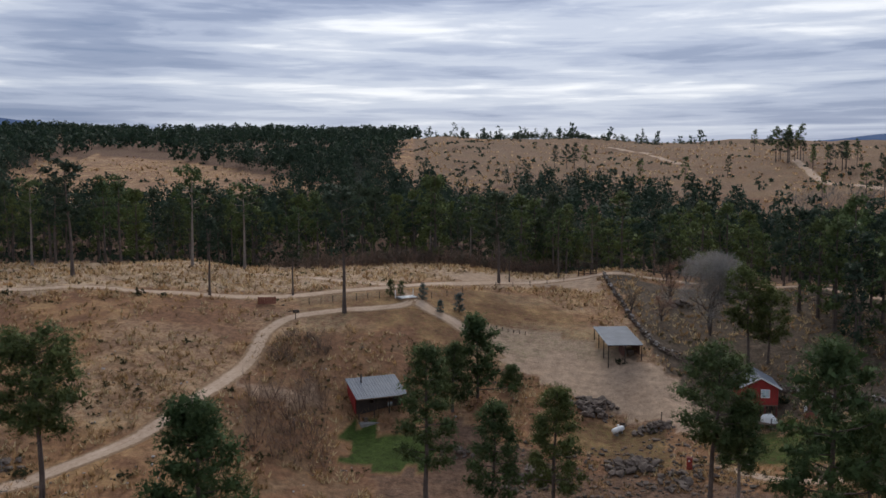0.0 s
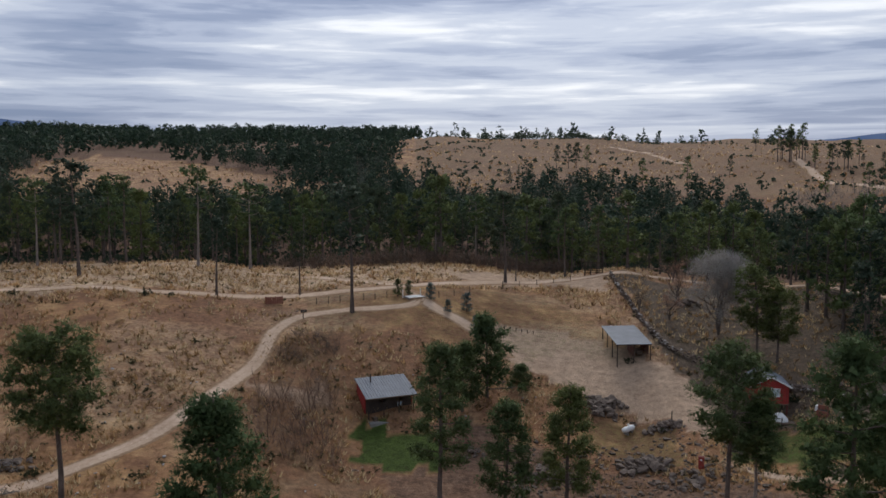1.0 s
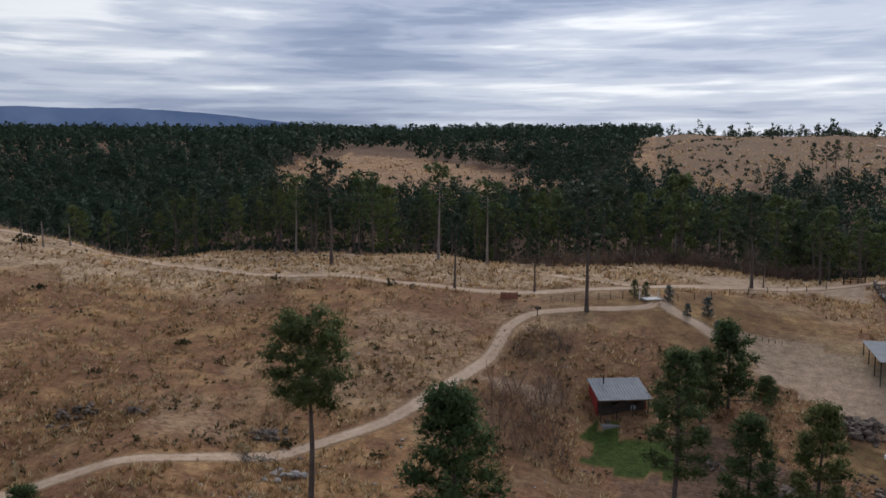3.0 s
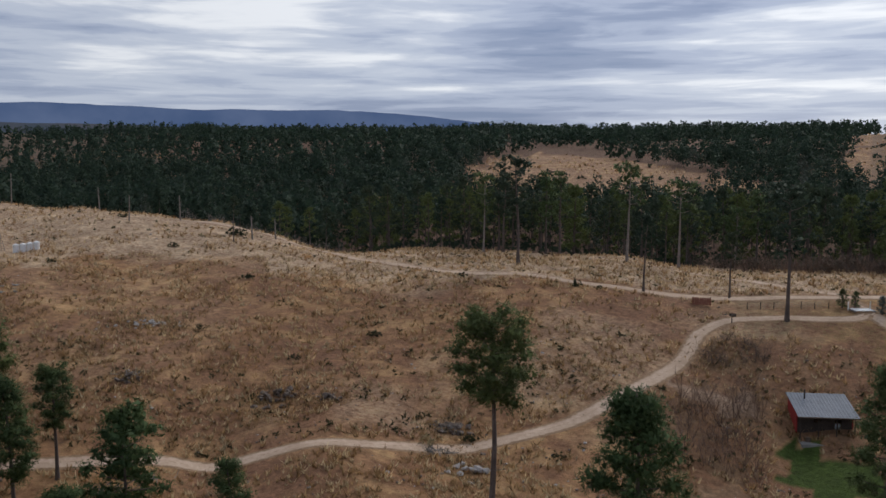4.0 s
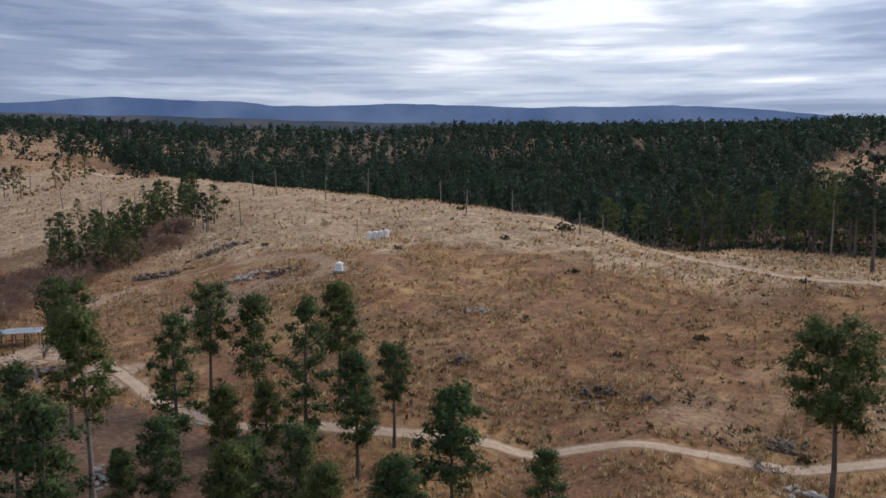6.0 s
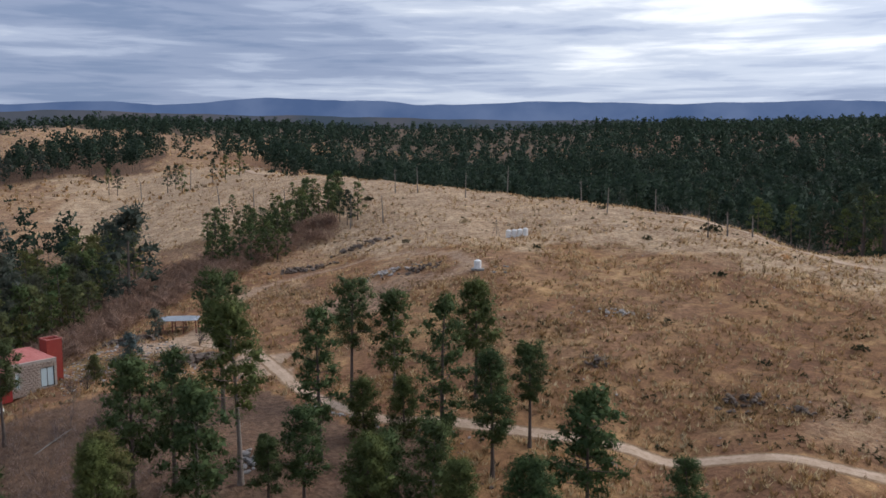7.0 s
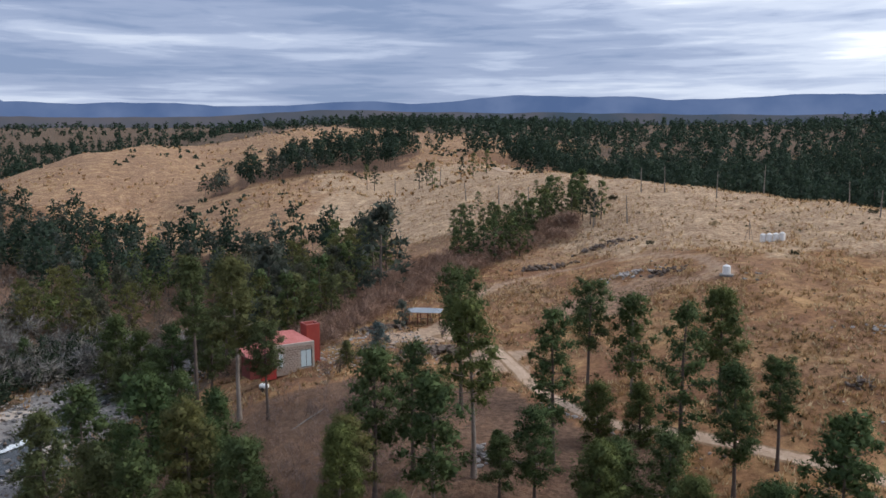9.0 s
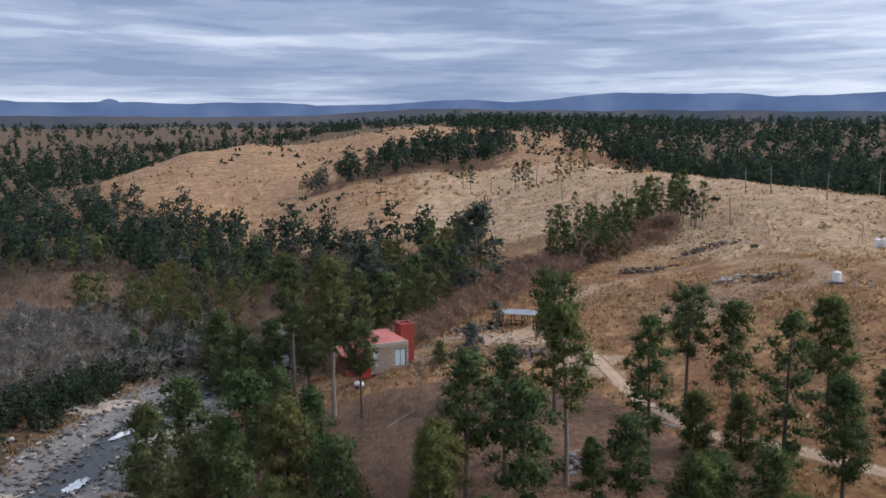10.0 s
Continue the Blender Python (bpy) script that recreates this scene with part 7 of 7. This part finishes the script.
p = spot(-10.2, 167)
gate = thing("timber_gate", "dark timber gate frame at the road", "gate", p, -8)
for s in (-1.7, -0.6, 0.6, 1.7):
    post("gate_post", (s, 0, -0.3), (s, 0, 2.3), 0.12, WOOD_DARK, gate)
for k in range(5):
    block("rail", (3.4, 0.06, 0.12), (0, -0.06, 0.35 + 0.42 * k), WOOD_DARK, gate)
block("lintel", (3.9, 0.16, 0.18), (0, 0, 2.35), WOOD_DARK, gate)

p = spot(11.3, 138.5)
hoarding = thing("red_hoarding", "low rust-red board fence beside the road", "fence panel", p, 11)
for k in range(8):
    block("board", (0.33, 0.04, 1.15), (-1.25 + 0.36 * k, 0, 0.6), RED_SOIL, hoarding)
for s in (-1.3, 1.3):
    post("post", (s, 0.08, -0.3), (s, 0.08, 1.3), 0.06, WOOD_DARK, hoarding)

p = spot(9.4, 130.2)
sign = thing("wooden_sign", "small dark wooden sign on a post", "sign", p, 8)
post("post", (0, 0, -0.3), (0, 0, 1.3), 0.07, WOOD_DARK, sign)
block("board", (0.95, 0.06, 0.45), (0.1, -0.08, 1.25), WOOD_DARK, sign)
for k in range(2):
    block("lettering", (0.6, 0.012, 0.06), (0.1, -0.118, 1.34 - 0.16 * k), DEAD, sign)


# ---- the dry stone wall ----
def stone_wall(points, high, number, seed, label):
    g = np.random.default_rng(seed)
    line = smooth_line(points, 20)
    dist = np.concatenate([[0], np.cumsum(np.hypot(*np.diff(line, axis=0).T))])
    wall = thing("stone_wall", label, "wall")
    rest = Shape()
    n = 0
    src = [np.array([v.co for v in me.vertices]) for me in STONES[2:]]
    tri = [np.array([p.vertices[:] for p in me.polygons]) for me in STONES[2:]]
    for d in np.arange(0, dist[-1], 0.42):
        for layer in range(3):
            t = d + g.uniform(-0.15, 0.15)
            x, y = np.interp(t, dist, line[:, 0]) + g.uniform(-0.22, 0.22) * (1.3 - 0.4 * layer), np.interp(t, dist, line[:, 1]) + g.uniform(-0.22, 0.22)
            place = (x, y, level(x, y) + high * (0.14 + 0.33 * layer) * g.uniform(0.85, 1.15))
            size = g.uniform(0.45, 0.75)
            if n < number:
                lay((STONES + PALE_STONES[:1])[int(g.integers(2, 7))], place, size, wall, g)
                n += 1
            else:
                k = int(g.integers(0, 4))
                rest.add(src[k] * size + place, tri[k])
    if rest.v:
        tagged(part("wall_core", rest.mesh("wall_core", [ROCK]), parent=wall), kind="stuff")
    return wall


stone_wall([at(*p) for p in [(-11.3, 163), (-11.9, 153), (-12.6, 145), (-13.3, 138), (-14.4, 131), (-15.1, 127.8), (-16.2, 125.9), (-18, 124.5)]], 0.95, 290, 5, "dry stone wall winding past the shed")
stone_wall([at(*p) for p in [(-22.6, 122), (-25, 118.5), (-29, 116)]], 0.7, 120, 6, "low dry stone wall behind the house")


# ---- leafless trees, dead poles and logs ----
def bare_tree(place, seed, h, spread, label, mat=TWIG_GREY, levels=5, name="bare_tree", trunk_mat=BARK, fine=0, lean=0.22, dome=0):
    g = np.random.default_rng(seed)
    wood, twigs = Shape(), Shape()

    def grow(o, way, length, w, depth):
        end = o + way * length
        mid = o + way * length * 0.5 + g.normal(0, 0.04 * length, 3)
        (wood if depth > levels - 3 else twigs).add(*tube([o, mid, end], [w, w * 0.8, w * 0.62], 5 if depth > levels - 3 else 3))
        if depth == 0:
            return
        for _ in range(3 if depth > 1 else 4):
            nw = unit(way + g.normal(0, spread, 3) + [0, 0, 0.12])
            grow(end if g.uniform() < 0.6 else mid, nw, length * g.uniform(0.58, 0.82), w * 0.6, depth - 1)

    for k in range(3):
        grow(np.array([0.0, 0, -0.2]), unit(np.array([g.normal(0, lean), g.normal(0, lean), 1.0])), h * 0.3, 0.011 * h + 0.03, levels)
    if fine:                                                   # the mist of finest twigs round the branch ends
        ends = np.concatenate(twigs.v)
        ends = ends[g.integers(0, len(ends), fine)] + g.normal(0, 0.03 * h, (fine, 3))
        twigs.add(*sprays(g, ends, np.full(fine, 0.075 * h), 7, 0.014, 0.6, 0.0))
    if dome:                                                   # a broad umbrella of outer twigs
        way = unit(g.normal(size=(dome, 3)))
        way[:, 2] = np.abs(way[:, 2])
        mist = np.array([0, 0, 0.7 * h]) + way * g.uniform(0.45, 1.0, (dome, 1)) * [0.36 * h, 0.36 * h, 0.27 * h] * g.uniform(0.85, 1.12, (dome, 3))
        twigs.add(*sprays(g, mist, np.full(dome, 0.08 * h), 6, 0.02, 0.4, 0.0, 0.6 * way))
    tree = thing(name, label, "tree", place, 0, "bare trees")
    part("trunk", wood.mesh("trunk", [trunk_mat]), parent=tree)
    tagged(part("twig_crown", twigs.mesh("twig_crown", [mat]), parent=tree), kind="stuff")
    return tree


bare_tree(spot(-18.3, 137), 1, 13.5, 0.46, "large leafless grey tree with rounded crown", TWIG_PALE, 5, fine=1100, lean=0.1, dome=1000)
for k, (az, r, h) in enumerate([(-15.2, 139.5, 6), (-13.2, 141.5, 5), (-15.7, 150, 7), (-16.6, 172, 7), (-15.3, 168, 6.5), (-4.6, 174, 8), (-19.5, 170, 7), (82.5, 118, 3.2), (83.3, 116.5, 3.0), (75.6, 141, 3.4), (-20.4, 150, 6)]):
    bare_tree(spot(az, r), 10 + k, h, 0.45, "small leafless tree with fine grey twigs", TWIG_GREY if k % 2 else TWIG, 4, fine=120)


g_b = np.random.default_rng(91)
for k in range(13):
    az, r = float(g_b.uniform(101.5, 110)), float(g_b.choice([g_b.uniform(208, 218), g_b.uniform(250, 272)], p=[0.4, 0.6]))
    bare_tree(spot(az, r), 60 + k, float(g_b.uniform(4.5, 7.5)), 0.45, "pale lichened leafless tree at the clearing", TWIG_PALE, 3, fine=90)
for k in range(12):
    az, r = float(g_b.uniform(87.5, 98)), float(g_b.uniform(150, 260))
    bare_tree(spot(az, r), 80 + k, float(g_b.uniform(6, 10)), 0.42, "tall leafless grey tree among the valley pines", TWIG_GREY, 3, fine=90)


def stone_edging(points, number, seed, label):
    g = np.random.default_rng(seed)
    line = smooth_line(points, 12)
    row = thing("stone_edging", label, "stones")
    for t in np.sort(g.uniform(0, len(line) - 1.01, number)):
        k = int(t)
        x, y = line[k] + (line[k + 1] - line[k]) * (t - k) + g.normal(0, 0.28, 2)
        lay(PALE_STONES[int(g.integers(0, 4))], (x, y, level(x, y) + 0.1), g.uniform(0.25, 0.62), row, g)
    return row


stone_edging([at(*p) for p in [(68.6, 106.5), (66.2, 102), (63.6, 97), (61.2, 94), (58.6, 91.2)]], 90, 12, "line of pale broken stones along the track")


def dead_pole(az, r, h, seed):
    g = np.random.default_rng(seed)
    pole = thing("dead_pole", "bare grey dead trunk standing on the slope", "dead tree", spot(az, r), 0, "dead trunks")
    pts = np.stack([np.linspace(0, g.normal(0, 0.25), 5), np.linspace(0, g.normal(0, 0.25), 5), np.linspace(-0.2, h, 5)], -1)
    v, f = tube(pts, np.linspace(0.2, 0.09, 5), 6)
    part("trunk", mesh_from("trunk", v, f, [DEAD], True), parent=pole)
    for k in range(3):
        s = g.uniform(0.5, 0.95)
        o = np.array([np.interp(s * h, pts[:, 2], pts[:, i]) for i in range(3)])
        a = g.uniform(0, 6.28)
        post("stub", o, o + [math.cos(a) * 0.7, math.sin(a) * 0.7, 0.3], 0.04, DEAD, pole, sides=4)
    return pole


for k, (az, r, h) in enumerate([(63.5, 217, 7), (62.7, 250, 7), (61.2, 246, 7.5), (58.0, 238, 7), (48.6, 209, 6), (50.3, 227, 6), (65.7, 221, 8), (45.5, 212, 6), (55.2, 250, 8), (76, 340, 8), (79, 350, 7),
                                (41, 186, 5), (39.5, 190, 4.5), (70, 255, 6), (72, 268, 6), (74.2, 290, 6), (88.6, 175, 10), (84.5, 172, 9)]):
    dead_pole(az, r, h, 40 + k)


def log(az, r, long, turn, up, seed, rad=0.16):
    trunk = thing("fallen_log", "pale fallen log lying on the slope", "log", spot(az, r, 0.12), turn, "fallen logs")
    v, f = tube([(-long / 2, 0, -up), (0, 0.15, 0), (long / 2, 0, up)], [rad, rad * 0.85, rad * 0.6], 7)
    part("trunk", mesh_from("trunk", v, f, [DEAD], True), parent=trunk)
    for k in range(2):
        post("stub", (long * (0.1 + 0.2 * k), 0, 0.05), (long * (0.16 + 0.2 * k), 0.35 * (-1) ** k, 0.4), 0.04, DEAD, trunk, sides=4)


log(70.2, 83, 5.0, 60, 0.1, 1)
log(84.6, 98, 6.0, 130, 0.7, 2, 0.12)
log(66.5, 66, 5.5, 95, 0.3, 3)
log(87.0, 62, 5.0, 100, 0.2, 4)
log(28.3, 88.6, 3.2, 30, 0.1, 5, 0.1)
log(73.8, 205, 5.0, 100, 0.5, 6)


def branch_heap(az, r, wide, number, seed, label):
    g = np.random.default_rng(seed)
    heap = thing("brushwood_heap", label, "brushwood", spot(az, r), az, "brushwood heaps")
    for k in range(number):
        a, tilt = g.uniform(0, 6.28), g.uniform(-0.1, 0.7)
        o = np.array([g.normal(0, wide * 0.4), g.normal(0, wide * 0.25), g.uniform(0.05, 0.4)])
        ln = g.uniform(0.6, 1.7)
        d = np.array([math.cos(a) * math.cos(tilt), math.sin(a) * math.cos(tilt), math.sin(tilt)]) * ln
        v, f = tube([o - d / 2 + [0, 0, 0.1], o + [0, 0, g.normal(0, 0.1)], o + d / 2 + [0, 0, 0.15]], [0.05, 0.045, 0.02], 4)
        part("branch", mesh_from("branch", v, f, [DEAD]), parent=heap)


branch_heap(29.3, 88.6, 2.6, 30, 1, "pale heap of cut branches by the track")
branch_heap(28.2, 94.8, 2.4, 26, 2, "dark heap of cut branches beside the track")
branch_heap(48.2, 85.2, 2.2, 24, 3, "grey heap of cut branches below the track")
branch_heap(50.6, 83.8, 2.0, 18, 4, "grey heap of cut branches below the track")
branch_heap(70, 228, 5.0, 26, 5, "felled branches along the hillside")
branch_heap(48.9, 107, 1.8, 18, 6, "dark root stump with broken branches")

# ---- young trees ----
for k, (az, r, h, leaf, name) in enumerate([(3.0, 137.6, 3.0, PINE_OLIVE, "young_tree"), (2.3, 138.4, 2.4, PINE_OLIVE, "young_tree"), (0.8, 136.2, 2.8, BLUE_LEAF, "young_conifer"), (-0.4, 132.3, 2.2, BLUE_LEAF, "young_conifer"),
                                            (-1.7, 134.6, 3.2, BLUE_LEAF, "young_conifer"), (-2.3, 128, 2.6, BLUE_LEAF, "young_conifer"), (78.3, 150.0, 4.8, BLUE_LEAF, "blue_conifer"), (79.8, 127.5, 5.4, BLUE_LEAF, "blue_conifer")]):
    pine_tree(spot(az, r, -0.1), 700 + k, h, 0.3 * h if h < 4 else 0.42 * h, 0.12, "S", 14, 6, 12, 0.09 * h + 0.05, leaf, BARK, "young planted tree beside the drive" if h < 4 else "grey-blue conifer beside the clearing",
              name, "young trees")
# young pines in rows below the knoll
g_y = np.random.default_rng(37)
row_a = smooth_line([at(71.5, 214), at(69.8, 228), at(68.2, 240), at(66.6, 248)], 9)
row_b = smooth_line([at(74.5, 210), at(72.6, 204), at(71, 206)], 7)
for k, (x, y) in enumerate([*row_a, *row_b]):
    x, y = x + g_y.normal(0, 2.2), y + g_y.normal(0, 2.2)
    a, r = bearing(x, y)
    plant(5, float(a), float(r), float(g_y.uniform(5.5, 9.5)), g_y)
x, y = patch_places(90, [(70.8, 217), (73, 222), (75.8, 240), (74.5, 250), (70.5, 238), (67, 246), (65.8, 234), (68.5, 229)], g_y)
for a, r in zip(*bearing(x[:30], y[:30])):
    plant(int(g_y.choice([5, 5, 7])), float(a), float(r), float(g_y.uniform(4.5, 8.5)), g_y)
for az, r, h, kind in [(65.9, 224, 10.5, 3), (65.2, 226, 9.5, 5), (66.4, 228, 9, 3), (74.6, 345, 11, 3), (73.8, 350, 9, 5), (77.4, 352, 12, 3), (76.9, 356, 11, 3), (80.4, 372, 12, 3), (80.9, 376, 11, 1), (72.9, 352, 9, 5),
                       (73.4, 268, 5.5, 5), (70.8, 262, 4, 5), (-8.4, 508, 16, 3), (-8.9, 512, 17, 3), (-9.6, 505, 15, 1), (-7.6, 515, 15, 3), (-16, 470, 12, 5), (-18.6, 478, 13, 3), (-13.2, 440, 12, 5), (-27.6, 392, 18, 3),
                       (-26.6, 405, 12, 5), (-24.2, 372, 13, 1)]:
    plant(kind, az, r, h, g_y)
# the eucalypts on the far right hill
g_e = np.random.default_rng(43)
for k in range(26):
    az, r = (-20.1, 640) if k == 0 else (float(g_e.uniform(-23.0, -21.4)), float(g_e.uniform(540, 570))) if k < 12 else (float(g_e.uniform(-29, -23.4)), float(g_e.uniform(490, 520)))
    plant(int(g_e.choice([0, 1, 6])), az, r, float(g_e.uniform(15, 22) if k < 12 else g_e.uniform(10, 17)), g_e)
